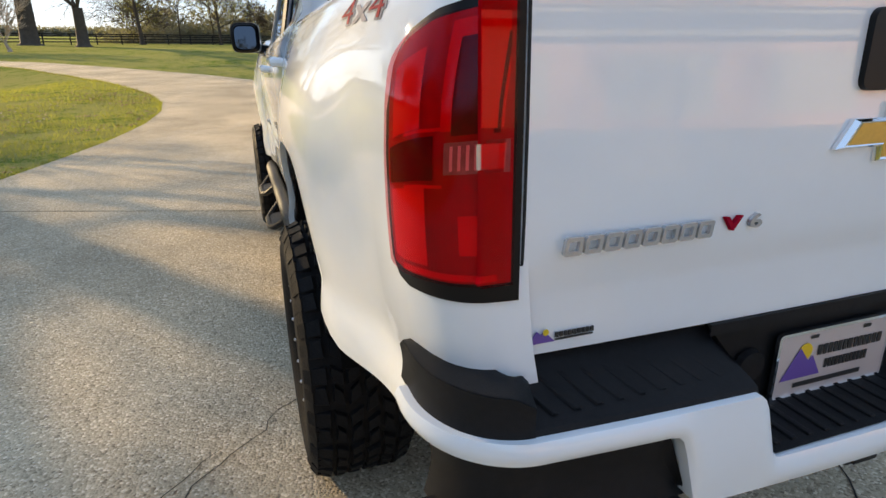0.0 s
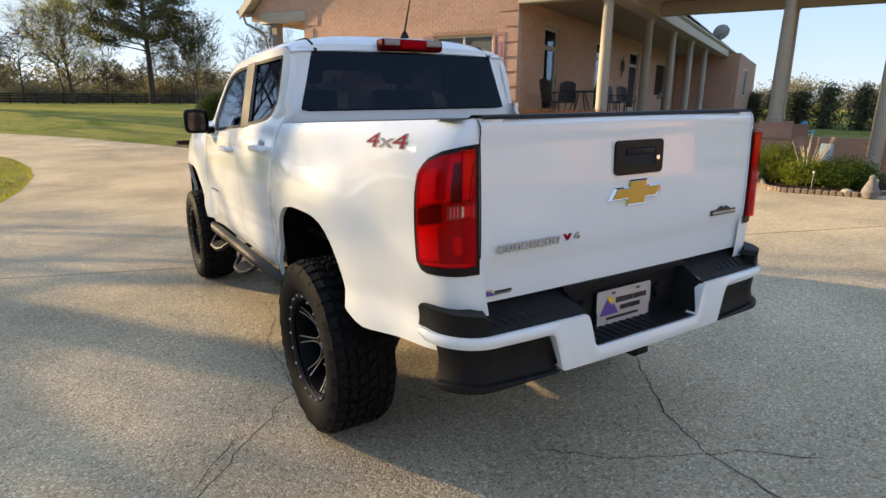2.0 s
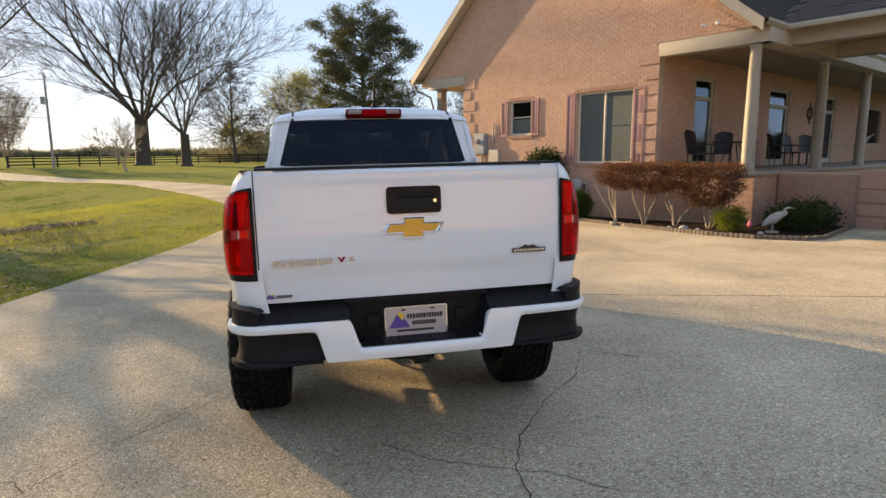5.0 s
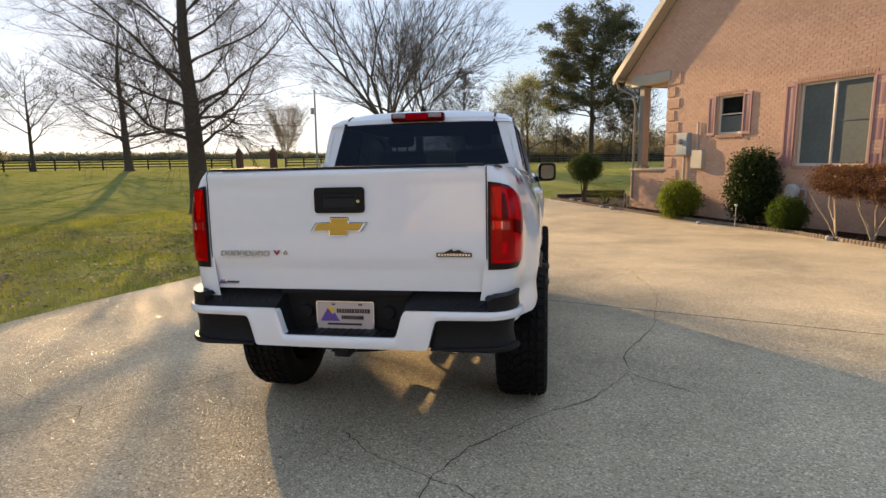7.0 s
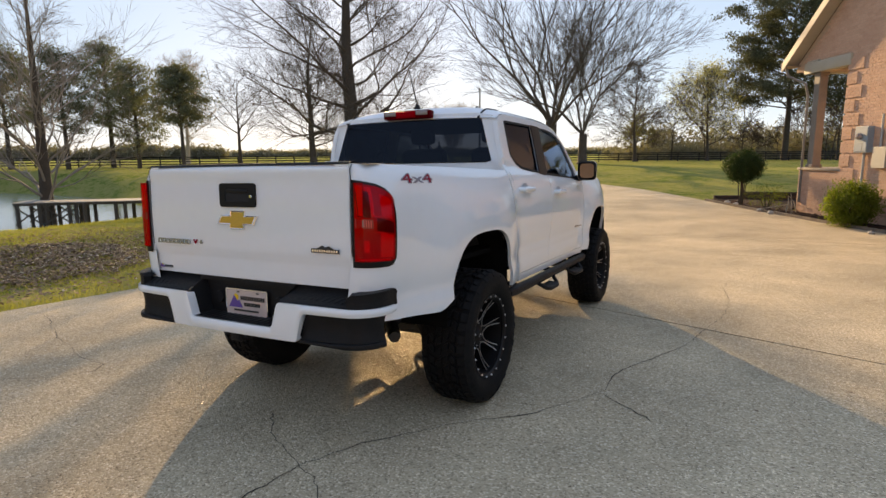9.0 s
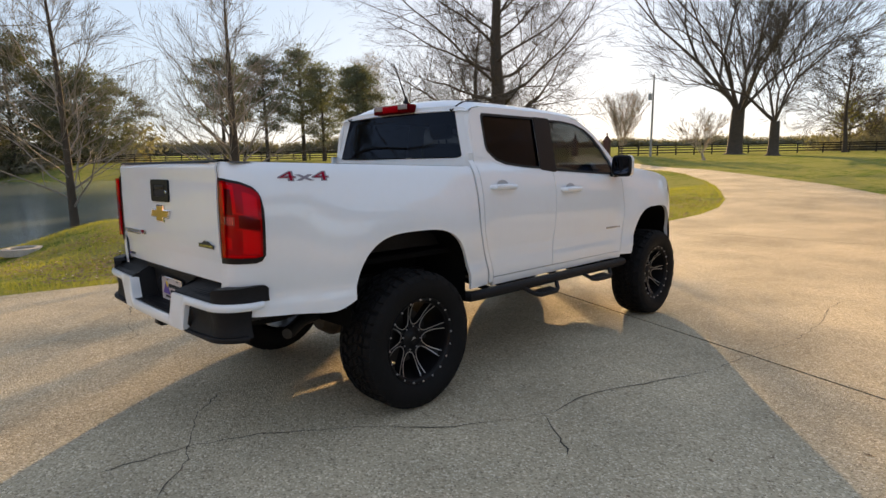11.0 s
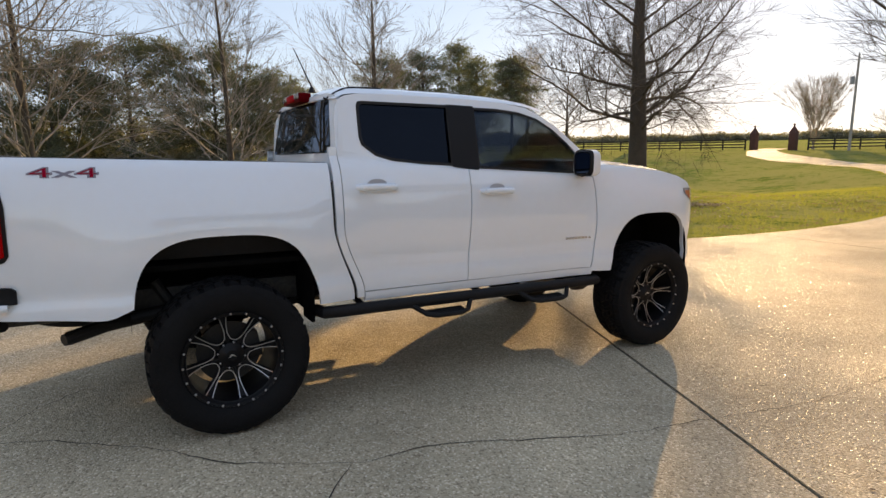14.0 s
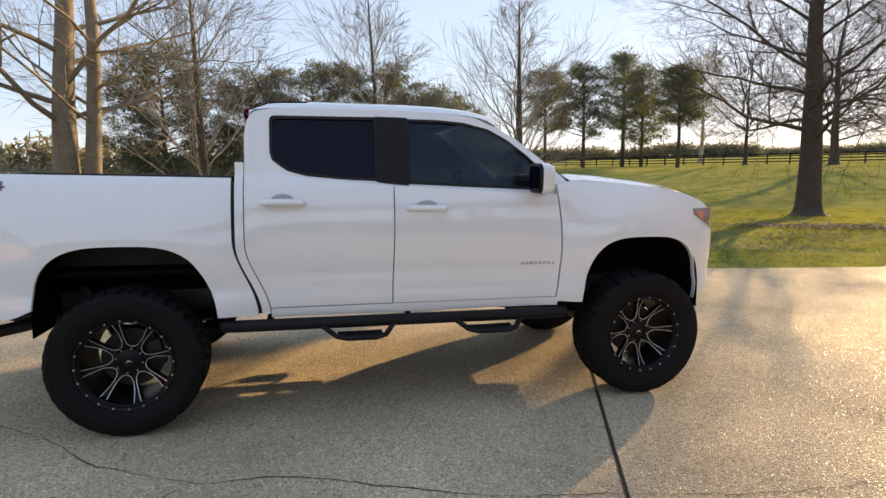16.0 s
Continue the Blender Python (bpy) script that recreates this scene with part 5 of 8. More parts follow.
# wheels
def tyre_shape():
    s = Shape()
    R, W, r = WR, 0.158, 0.262
    prof = [(r - 0.012, -W * 0.70), (r + 0.004, -W * 0.82), (r + 0.03, -W * 0.93), (r + 0.075, -W * 1.0), (r + 0.115, -W * 0.965), (R - 0.016, -W * 0.88), (R - 0.016, -W * 0.5), (R - 0.015, 0), (R - 0.016, W * 0.5), (R - 0.016, W * 0.88), (r + 0.115, W * 0.965), (r + 0.075, W * 1.0), (r + 0.03, W * 0.93), (r + 0.004, W * 0.82), (r - 0.012, W * 0.70)]
    s.lathe(prof, axis="x", n=64)
    return s


def tread_shape():
    """Blocks of the tread: chunky shoulder lugs and staggered angled centre blocks."""
    s = Shape()
    n = 40
    st = 2 * math.pi / n
    cols = ((-0.137, -0.094, 0.0, 1, 0.0), (-0.086, -0.050, 0.45, 0, 0.35), (-0.043, -0.004, 0.10, 0, -0.35), (0.004, 0.043, 0.60, 0, -0.35), (0.050, 0.086, 0.25, 0, 0.35), (0.094, 0.137, 0.5, 1, 0.0))
    for k in range(n):
        for x0, x1, da, lug, sk in cols:
            a = (k + da + (0.08 if k % 2 else -0.04)) * st
            wa = st * ((0.43 if k % 2 else 0.40) if lug else (0.37 if k % 2 else 0.33))
            vs = []
            for rr, gr in ((WR - 0.026, 1.0), (WR - 0.002, 0.88), (WR, 0.80)):
                for xx, aa in ((x0, -wa), (x1, -wa + sk * st), (x1 - (0.006 if k % 2 else 0), wa + sk * st), (x0 + (0.006 if k % 2 else 0), wa)):
                    q = rr - (0.014 if lug and abs(xx) > 0.12 else 0)
                    xm = (x0 + x1) / 2
                    aa = a + aa * gr
                    vs.append((xm + (xx - xm) * gr, q * math.cos(aa), q * math.sin(aa)))
            f = [(8, 9, 10, 11)]
            for o in (0, 4):
                f += [(o + j, o + (j + 1) % 4, o + 4 + (j + 1) % 4, o + 4 + j) for j in range(4)]
            s.add(vs, f)
        # lug running down the shoulder
        for sg in (1, -1):
            a0 = (k + (0.5 if sg > 0 else 0.0) + (0.08 if k % 2 else -0.04)) * st
            wa = st * (0.26 if k % 2 else 0.32)
            vs = []
            for rr, xx in ((WR - 0.013, 0.138), (WR - 0.040 - 0.010 * (k % 2), 0.1555)):
                for aa in (a0 - wa, a0 + wa):
                    vs.append((sg * xx, rr * math.cos(aa), rr * math.sin(aa)))
                    vs.append((sg * (xx - 0.016), rr * math.cos(aa), rr * math.sin(aa)))
            s.add(vs, [(0, 2, 6, 4), (0, 4, 5, 1), (2, 3, 7, 6), (4, 6, 7, 5)])
    return s


def barrel_shape():
    return Shape().lathe([(0.226, -0.17), (0.228, 0.02), (0.230, 0.06), (0.238, 0.108), (0.258, 0.116), (0.266, 0.126), (0.262, 0.134), (0.250, 0.130), (0.242, 0.118)], axis="x", n=48)


def hub_shape():
    s = Shape()
    s.lathe([(0.0, 0.060), (0.030, 0.060), (0.034, 0.056), (0.05, 0.050), (0.070, 0.042), (0.079, 0.026), (0.079, 0.0)], axis="x", n=32)
    return s


SPOKE = ((0.062, 0.0090, 0.040), (0.10, 0.0085, 0.043), (0.135, 0.0085, 0.049), (0.17, 0.0105, 0.059), (0.205, 0.0150, 0.076), (0.243, 0.0215, 0.100))


def spokes_shape():
    """A spoke that widens towards the rim, its face hollowed between two edges."""
    rows = []
    for r, w, x in SPOKE:
        d = -0.014 * smoothstep(0.11, 0.22, r) - 0.003
        rows.append([(x + dx, r, dw) for dw, dx in ((-w * 1.2, -0.045), (-w, 0), (-w * 0.62, d), (w * 0.62, d), (w, 0), (w * 1.2, -0.045))])
    return Shape().grid(rows)


def milled_shape():
    """The bright machined edge of one opening: in along one spoke, round by the hub, out along the next."""
    side = [(x + 0.0014, r * math.cos(math.asin(w / r)), w - 0.0012) for r, w, x in reversed(SPOKE[2:])]
    side = [Vector(p) for p in side]
    g = math.pi / 8
    bow = []
    for u in np.linspace(-1, 1, 9):
        a = g + u * (g - math.asin(0.0115 / 0.108))
        r = 0.108 - 0.021 * (1 - u * u) ** 0.6
        bow.append(Vector((0.0462 - 0.004 * (1 - u * u), r * math.cos(a), r * math.sin(a))))
    far = [Vector((p.x, p.y * math.cos(2 * g) + p.z * math.sin(2 * g), p.y * math.sin(2 * g) - p.z * math.cos(2 * g))) for p in reversed(side)]
    pts = side + bow + far
    rows = []
    for i, p in enumerate(pts):
        d = pts[min(i + 1, len(pts) - 1)] - pts[max(i - 1, 0)]
        n = Vector((0, -d.z, d.y)).normalized() * 0.0019
        rows.append([p + n - Vector((0.004, 0, 0)), p + n, p - n, p - n - Vector((0.004, 0, 0))])
    return Shape().grid(rows)


def rivet_shape():
    return Shape().lathe([(0.0, 0.007), (0.0045, 0.006), (0.0068, 0)], axis="x", n=8, m=Matrix.Translation((0.134, 0.2545, 0)))


WHEEL = [("tyre", tyre_shape(), RUBBER, "black all-terrain tyre"), ("rim_barrel", barrel_shape(), RIMBLACK, "gloss black rim"), ("hub", hub_shape(), RIMBLACK, "black hub"), ("spoke", spokes_shape(), RIMBLACK, ""), ("milled_edge", milled_shape(), MILLED, ""), ("rivet", rivet_shape(), MILLED, "")]
WM = {n: s.mesh(n, m, 35) for n, s, m, _ in WHEEL}
WM["tread"] = tread_shape().mesh("tread", RUBBER, 0)
WM["brake_disc"] = Shape().lathe([(0.05, -0.06), (0.172, -0.06), (0.172, -0.035), (0.05, -0.035)], axis="x", n=32).cbox((-0.08, 0.07, -0.08), (-0.015, 0.17, 0.08), 0.01).mesh("brake_disc", DARKSTEEL, 35)
WM["lug_bolt"] = Shape().lathe([(0.0, 0.009), (0.004, 0.007), (0.0055, 0)], axis="x", n=8, m=Matrix.Translation((0.040, 0.072, 0))).mesh("lug_bolt", MILLED, 35)
WM["hub_mark"] = Shape().prism([(-0.02, -0.008), (0.0, 0.012), (0.02, -0.008), (0.0, 0.0)], 0.002, Matrix(((0, 0, 1, 0.0605), (1, 0, 0, 0), (0, 1, 0, 0), (0, 0, 0, 1)))).mesh("hub_mark", MILLED, 0)
for sgn in (1, -1):
    for yc in (YR, YF):
        wh = part("wheel", WM["tyre"], None, truck, "black all-terrain tyre on a gloss black rim with milled spokes")
        wh.matrix_local = Matrix.Translation((sgn * 0.832, yc, WR)) @ pose(0, 0, 0, 11 if yc < 1 else 4, 0, 0 if sgn > 0 else 180)
        for n in ("tread", "rim_barrel", "hub", "hub_mark", "brake_disc"):
            part(n, WM[n], None, wh)
        for n, count, off in (("spoke", 8, 0.0), ("milled_edge", 8, 0.0), ("lug_bolt", 8, 0.5), ("rivet", 20, 0.5)):
            for k in range(count):
                part(n, WM[n], None, wh).matrix_local = pose(0, 0, 0, 360 * (k + off) / count, 0, 0)

# ---- house ----
HA = radians(27.0)
HN, HY = Vector((math.cos(HA), math.sin(HA), 0)), Vector((-math.sin(HA), math.cos(HA), 0))
HM = Matrix(((HN.x, HY.x, 0, 0), (HN.y, HY.y, 0, 0), (0, 0, 1, 0), (0, 0, 0, 1)))      # house frame: X along the porch front, Y along the gable
GX, Y0, Y1 = 11.95, 5.25, 12.85         # gable plane, its two brick corners
EAVE_Z, RIDGE_Y, SLOPE = 4.45, 9.05, 0.80
PF = 1.10                               # porch floor
BASE = -0.55
house = thing("brick_house", "salmon brick house with steep gable, columned porch, brown roof", "house", at=HM, kind="")
WIN_A, WIN_B = (5.98, 7.82, 1.27, 3.29), (9.64, 10.58, 2.15, 3.25)


def rake(y):
    return EAVE_Z + SLOPE * (6.4 - abs(y - RIDGE_Y))


# gable wall core with window openings
gable = [(Y0, BASE), (Y0, 4.1), (2.75, 4.1), (2.75, 4.3), (RIDGE_Y, rake(RIDGE_Y) - 0.2), (15.35, 4.3), (15.35, 4.1), (Y1, 4.1), (Y1, BASE)]


def hole(w):
    return [(w[0], w[2]), (w[0], w[3]), (w[1], w[3]), (w[1], w[2])]


wall_g = part("gable_wall", flat_with_holes(gable, [hole(WIN_A), hole(WIN_B)], lambda y, z: Vector((GX, y, z)), Vector((0.25, 0, 0))), MORTAR, house, "brick gable wall", smooth=0)


def brick_field(x, ya, yb, za, zb, skip, axis="y"):
    """Places of running-bond bricks on a wall: list of (centre along, z, length)."""
    out = []
    z, row = za, 0
    while z < zb:
        y = ya + (0.1065 if row % 2 else 0.0)
        if row % 2:
            if not skip(ya + 0.05, z + 0.033):
                out.append((ya + 0.05, z, 0.095))
        while y < yb - 0.05:
            ln = min(0.203, yb - y)
            c = y + ln / 2
            if not skip(c, z + 0.033):
                out.append((c, z, ln))
            y += 0.213
        z += 0.0765
        row += 1
    return out


def skip_g(y, z):
    if z > rake(y) - 0.42:
        return True
    if (y < Y0 + 0.02 or y > Y1 - 0.02) and z < 4.36:
        return True
    for a, b, c, d in (WIN_A, WIN_B):
        if a - 0.13 < y < b + 0.13 and c - 0.10 < z < d + 0.10:
            return True
    return False


bricks = [q for q in brick_field(GX, 2.9, 15.2, BASE, 9.4, skip_g)]
bricks.sort(key=lambda q: abs(q[0] - 6.4) + 0.8 * abs(q[1] - 1.2))
unit = Shape().box((-0.009, -0.1015, 0), (0.02, 0.1015, 0.0665)).mesh("brick", BRICK, 0)
for c, z, ln in bricks[:300]:
    b = part("brick", unit, None, wall_g)
    b.matrix_local = Matrix.Translation((GX - 0.0005, c, z)) @ Matrix.Diagonal((1, ln / 0.203, 1, 1))
s = Shape()
random.seed(3)
for c, z, ln in bricks[300:]:
    o = random.uniform(-0.0025, 0.0025)
    s.box((GX - 0.009 + o, c - ln / 2, z), (GX + 0.02, c + ln / 2, z + 0.0665))
part("bricks", s, BRICK, wall_g, "running-bond salmon bricks", smooth=0, kind="stuff")
# corner quoins, proud: a mortar core with a brick set for each of its courses
qn, qb, qcell = {}, {}, {}
for wide in (0.40, 0.62):
    q = Shape().box((-0.030, 0.0, 0.0), (0.02, wide, 0.30))
    qcell[wide] = []
    for r in range(4):
        a = 0.0
        while a < wide - 0.02:
            ln = min(0.203 if (a or r % 2) else 0.098, wide - a)
            key = round(ln, 3)
            if key not in qb:
                qb[key] = Shape().box((-0.036, 0.004, 0.003), (0.02, ln - 0.004, 0.069)).mesh("brick", BRICK, 0)
            qcell[wide].append((key, a, r * 0.0765))
            a += ln + 0.006
    qn[wide] = q.mesh("quoin", MORTAR, 0)
k = 0
z = BASE + 0.2
while z < 3.9:
    for yc, sg in ((Y0, 1), (Y1, -1)):
        b = part("quoin", qn[0.62 if k % 2 else 0.40], None, wall_g)
        b.matrix_local = Matrix.Translation((GX, yc - sg * 0.02, z)) @ Matrix.Diagonal((1, sg, 1, 1))
        for key, dy, dz in qcell[0.62 if k % 2 else 0.40]:
            part("brick", qb[key], None, b).matrix_local = Matrix.Translation((0, dy, dz))
    z += 0.38
    k += 1
# facade along the porch
FX1 = 46.0
DOORS = [(13.95, 15.05), (18.95, 20.55), (23.7, 25.2)]
FWIN = [(29.0, 31.5, 1.9, 3.4)]
fh = [[(a, PF + 0.02), (a, 3.66), (b, 3.66), (b, PF + 0.02)] for a, b in DOORS] + [[(a, c), (a, d), (b, d), (b, c)] for a, b, c, d in FWIN]
wall_f = part("front_wall", flat_with_holes([(GX + 0.25, BASE), (GX + 0.25, 4.35), (FX1, 4.35), (FX1, BASE)], fh, lambda x, z: Vector((x, Y0 + 0.05, z)), Vector((0, 0.25, 0))), MORTAR, house, "brick front wall under the porch", smooth=0)
s = Shape()


def skip_f(x, z):
    return any(a - 0.1 < x < b + 0.1 and z < 3.76 for a, b in DOORS) or any(a - 0.1 < x < b + 0.1 and c - 0.1 < z < d + 0.1 for a, b, c, d in FWIN)


for c, z, ln in brick_field(0, GX + 0.02, 34.0, PF + 0.01, 4.3, skip_f):
    s.box((c - ln / 2, Y0 + 0.04, z), (c + ln / 2, Y0 + 0.07, z + 0.0665))
part("bricks", s, BRICK, wall_f, "running-bond salmon bricks", smooth=0, kind="stuff")
part("west_wall", Shape().box((GX + 0.25, Y1 - 0.30, BASE), (FX1, Y1 - 0.05, 4.35)), BRICK, house, smooth=0)
part("far_wall", Shape().box((FX1 - 0.25, Y0 + 0.3, BASE), (FX1, Y1 - 0.3, 4.35)), BRICK, house, smooth=0)
# far wing that closes the porch
part("wing_wall", Shape().box((34.0, 2.2, BASE), (34.25, Y0, 4.2)).box((34.25, 2.0, BASE), (FX1, 2.25, 4.2)), BRICKDARK, house, "rose brick wing", smooth=0)
wing_w = part("wing_window", Shape().cbox((37.2, 1.93, 1.9), (38.6, 2.0, 3.5), 0.01), WINFRAME, house)
part("wing_pane", Shape().box((37.3, 1.915, 2.0), (38.5, 1.925, 3.4)), SCREENCLOTH, wing_w)


def window(w, parent_label, split, slats):
    """A framed window in the gable wall with a sill, meeting rail, pane, screen and pink shutters."""
    a, b, c, d = w
    win = part("window", flat_with_holes([(a, c), (a, d), (b, d), (b, c)], [[(a + 0.06, c + 0.06), (a + 0.06, d - 0.06), (b - 0.06, d - 0.06), (b - 0.06, c + 0.06)]], lambda y, z: Vector((GX + 0.07, y, z)), Vector((0.07, 0, 0))), WINFRAME, house, parent_label, smooth=0)
    m = (a + b) / 2
    if split:
        part("mullion", Shape().cbox((GX + 0.06, m - 0.03, c + 0.06), (GX + 0.12, m + 0.03, d - 0.06), 0.006), WINFRAME, win)
    zs = c + (d - c) * 0.52
    part("meeting_rail", Shape().cbox((GX + 0.085, a + 0.06, zs - 0.018), (GX + 0.12, b - 0.06, zs + 0.018), 0.004), SCREENCLOTH if split else WINFRAME, win)
    part("pane", Shape().box((GX + 0.105, a + 0.06, c + 0.06), (GX + 0.109, b - 0.06, d - 0.06)), WINGLASS, win, "window glass", smooth=0)
    part("insect_screen", Shape().box((GX + 0.092, a + 0.06, c + 0.06), (GX + 0.094, b - 0.06, (d if split else zs) - 0.06)), SCREENCLOTH, win, "grey-green insect screen", smooth=0)
    s = Shape()
    n = 22 if split else 14
    for k in range(n):
        z = c + 0.08 + (d - c - 0.16) * k / (n - 1)
        s.box((GX + 0.16, a + 0.06, z), (GX + 0.20, b - 0.06, z + 0.012))
    part("blind", s, SCREENCLOTH, win, "grey closed blind", smooth=0)
    # dark sheet behind the pane, coloured as the unlit room
    part("room_dark", Shape().box((GX + 0.24, a, c), (GX + 0.245, b, d)), ROOMSHADE, win, smooth=0)
    # soldier bricks round the opening
    s, sl = Shape(), Shape()
    for k in range(int((b - a + 0.2) / 0.0765)):
        y = a - 0.1 + k * 0.0765
        s.box((GX - 0.02, y, d + 0.005), (GX + 0.05, y + 0.067, d + 0.10))
        sl.box((GX - 0.045, y, c - 0.10), (GX + 0.06, y + 0.067, c - 0.008))
    part("brick_lintel", s, BRICKDARK, win, "rose brick trim", smooth=0)
    part("brick_sill", sl, BRICKDARK, win, "rose brick sill", smooth=0)
    for sg, y in ((1, b + 0.05), (-1, a - 0.05)):
        wd = 0.33 if split else 0.30
        lo, hi = (y, y + wd) if sg > 0 else (y - wd, y)
        sh = part("shutter", flat_with_holes([(lo, c - 0.02), (lo, d + 0.02), (hi, d + 0.02), (hi, c - 0.02)], [[(lo + 0.05, c + 0.05), (lo + 0.05, d - 0.05), (hi - 0.05, d - 0.05), (hi - 0.05, c + 0.05)]], lambda yy, z: Vector((GX - 0.05, yy, z)), Vector((0.035, 0, 0))), SHUTTER, win, "dusty pink shutter", smooth=0)
        part("panel", Shape().cbox((GX - 0.036, lo + 0.045, c + 0.045), (GX - 0.018, hi - 0.045, d - 0.045), 0.006), SHUTTER, sh)
    return win


window(WIN_A, "wide two-sash window with grey screens", True, 1)
window(WIN_B, "small sash window", False, 1)


def door(a, b, i):
    """A glazed porch door with a transom."""
    d = part("porch_door", flat_with_holes([(a, PF + 0.02), (a, 3.66), (b, 3.66), (b, PF + 0.02)], [[(a + 0.12, PF + 0.2), (a + 0.12, 3.02), (b - 0.12, 3.02), (b - 0.12, PF + 0.2)], [(a + 0.10, 3.14), (a + 0.10, 3.56), (b - 0.10, 3.56), (b - 0.10, 3.14)]], lambda x, z: Vector((x, Y0 + 0.09, z)), Vector((0, 0.08, 0))), TRIM, house, "cream glazed porch door with transom", smooth=0)
    part("door_pane", Shape().box((a + 0.1, Y0 + 0.13, PF + 0.2), (b - 0.1, Y0 + 0.134, 3.58)), WINGLASS, d, smooth=0)
    part("room_dark", Shape().box((a, Y0 + 0.26, PF), (b, Y0 + 0.265, 3.66)), ROOMSHADE, d, smooth=0)
    part("door_handle", Shape().tube([(b - 0.08, Y0 + 0.06, 2.05), (b - 0.08, Y0 + 0.06, 2.25)], 0.012, 8), IRON, d)


for i, (a, b) in enumerate(DOORS):
    door(a, b, i)
fw = part("porch_window", Shape().box((29.0, Y0 + 0.15, 1.9), (31.5, Y0 + 0.16, 3.4)), WINGLASS, house, smooth=0)
part("room_dark", Shape().box((29.0, Y0 + 0.26, 1.9), (31.5, Y0 + 0.265, 3.4)), ROOMSHADE, fw, smooth=0)
wr = [Vector((22.4 + 0.22 * math.cos(a), Y0 - 0.01, 2.95 + 0.22 * math.sin(a))) for a in np.linspace(0, 2 * math.pi, 25)]
part("wall_ornament", Shape().tube(wr, 0.025, 6, caps=False).tube([(22.4, Y0 - 0.01, 2.55), (22.4, Y0 - 0.01, 3.35)], 0.02, 6), IRON, house, "dark round wall ornament")

# porch floors, brick bases, ceilings, beams
for nm, ya, yb, xb in (("porch_base", 2.70, Y0, 34.0), ("west_porch_base", Y1, 14.75, 40.0)):
    pb = part(nm, Shape().box((GX + 0.02, ya + 0.03, BASE), (xb, yb, PF - 0.08)), MORTAR, house, "brick porch base", smooth=0)
    s = Shape()
    for c, z, ln in brick_field(0, ya, yb, BASE, PF - 0.10, lambda y, z: False):
        s.box((GX, c - ln / 2, z), (GX + 0.05, c + ln / 2, z + 0.0665))
    for c, z, ln in brick_field(0, GX, 20.0, BASE, PF - 0.10, lambda y, z: False):
        e = ya if nm == "porch_base" else yb - 0.02
        s.box((c - ln / 2, e, z), (c + ln / 2, e + 0.05, z + 0.0665))
    part("bricks", s, BRICK, pb, smooth=0, kind="stuff")
    part("porch_floor", Shape().cbox((GX - 0.05, ya - 0.05, PF - 0.08), (xb, yb + 0.05, PF), 0.012), PORCHFLOOR, house, "porch floor slab")
    part("porch_ceiling", Shape().box((GX + 0.05, ya - 0.1, 4.12), (xb, yb, 4.16)), SOFFIT, house, "tan porch ceiling", smooth=0)
    part("porch_beam", Shape().cbox((GX - 0.06, ya - 0.12 if ya < 5 else yb - 0.55, 3.98), (xb, (ya + 0.35) if ya < 5 else yb, 4.36), 0.01), TRIM, house, "cream porch beam")
    part("gable_beam", Shape().cbox((GX - 0.07, ya - 0.1 if ya < 5 else yb - 2.0, 3.98), (GX + 0.24, yb if ya < 5 else yb + 0.1, 4.30), 0.01), TRIM, house, "cream beam across the porch end")


def column(h):
    return Shape().lathe([(0.0, 0.0), (0.17, 0.0), (0.17, 0.05), (0.155, 0.06), (0.165, 0.09), (0.15, 0.12), (0.142, 0.16), (0.142, h * 0.35), (0.132, h * 0.7), (0.118, h - 0.16), (0.125, h - 0.14), (0.125, h - 0.12), (0.118, h - 0.11), (0.135, h - 0.06), (0.155, h - 0.055), (0.155, h), (0, h)], n=28)


cm = column(3.98 - PF).mesh("column", COLUMN, 40)
for x in (GX + 0.15, 16.4, 20.15, 23.95, 28.0):
    c = part("column", cm, None, house, "cream round porch column")
    c.matrix_local = Matrix.Translation((x, 2.95, PF))
# square posts at the west porch, their shade carried by the darker colour
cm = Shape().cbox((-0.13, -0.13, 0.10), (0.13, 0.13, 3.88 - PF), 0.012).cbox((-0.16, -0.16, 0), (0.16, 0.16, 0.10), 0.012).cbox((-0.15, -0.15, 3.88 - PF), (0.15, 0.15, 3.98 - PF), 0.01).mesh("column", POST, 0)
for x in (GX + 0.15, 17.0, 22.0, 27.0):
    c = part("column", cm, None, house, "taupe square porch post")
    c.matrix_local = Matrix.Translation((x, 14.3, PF))

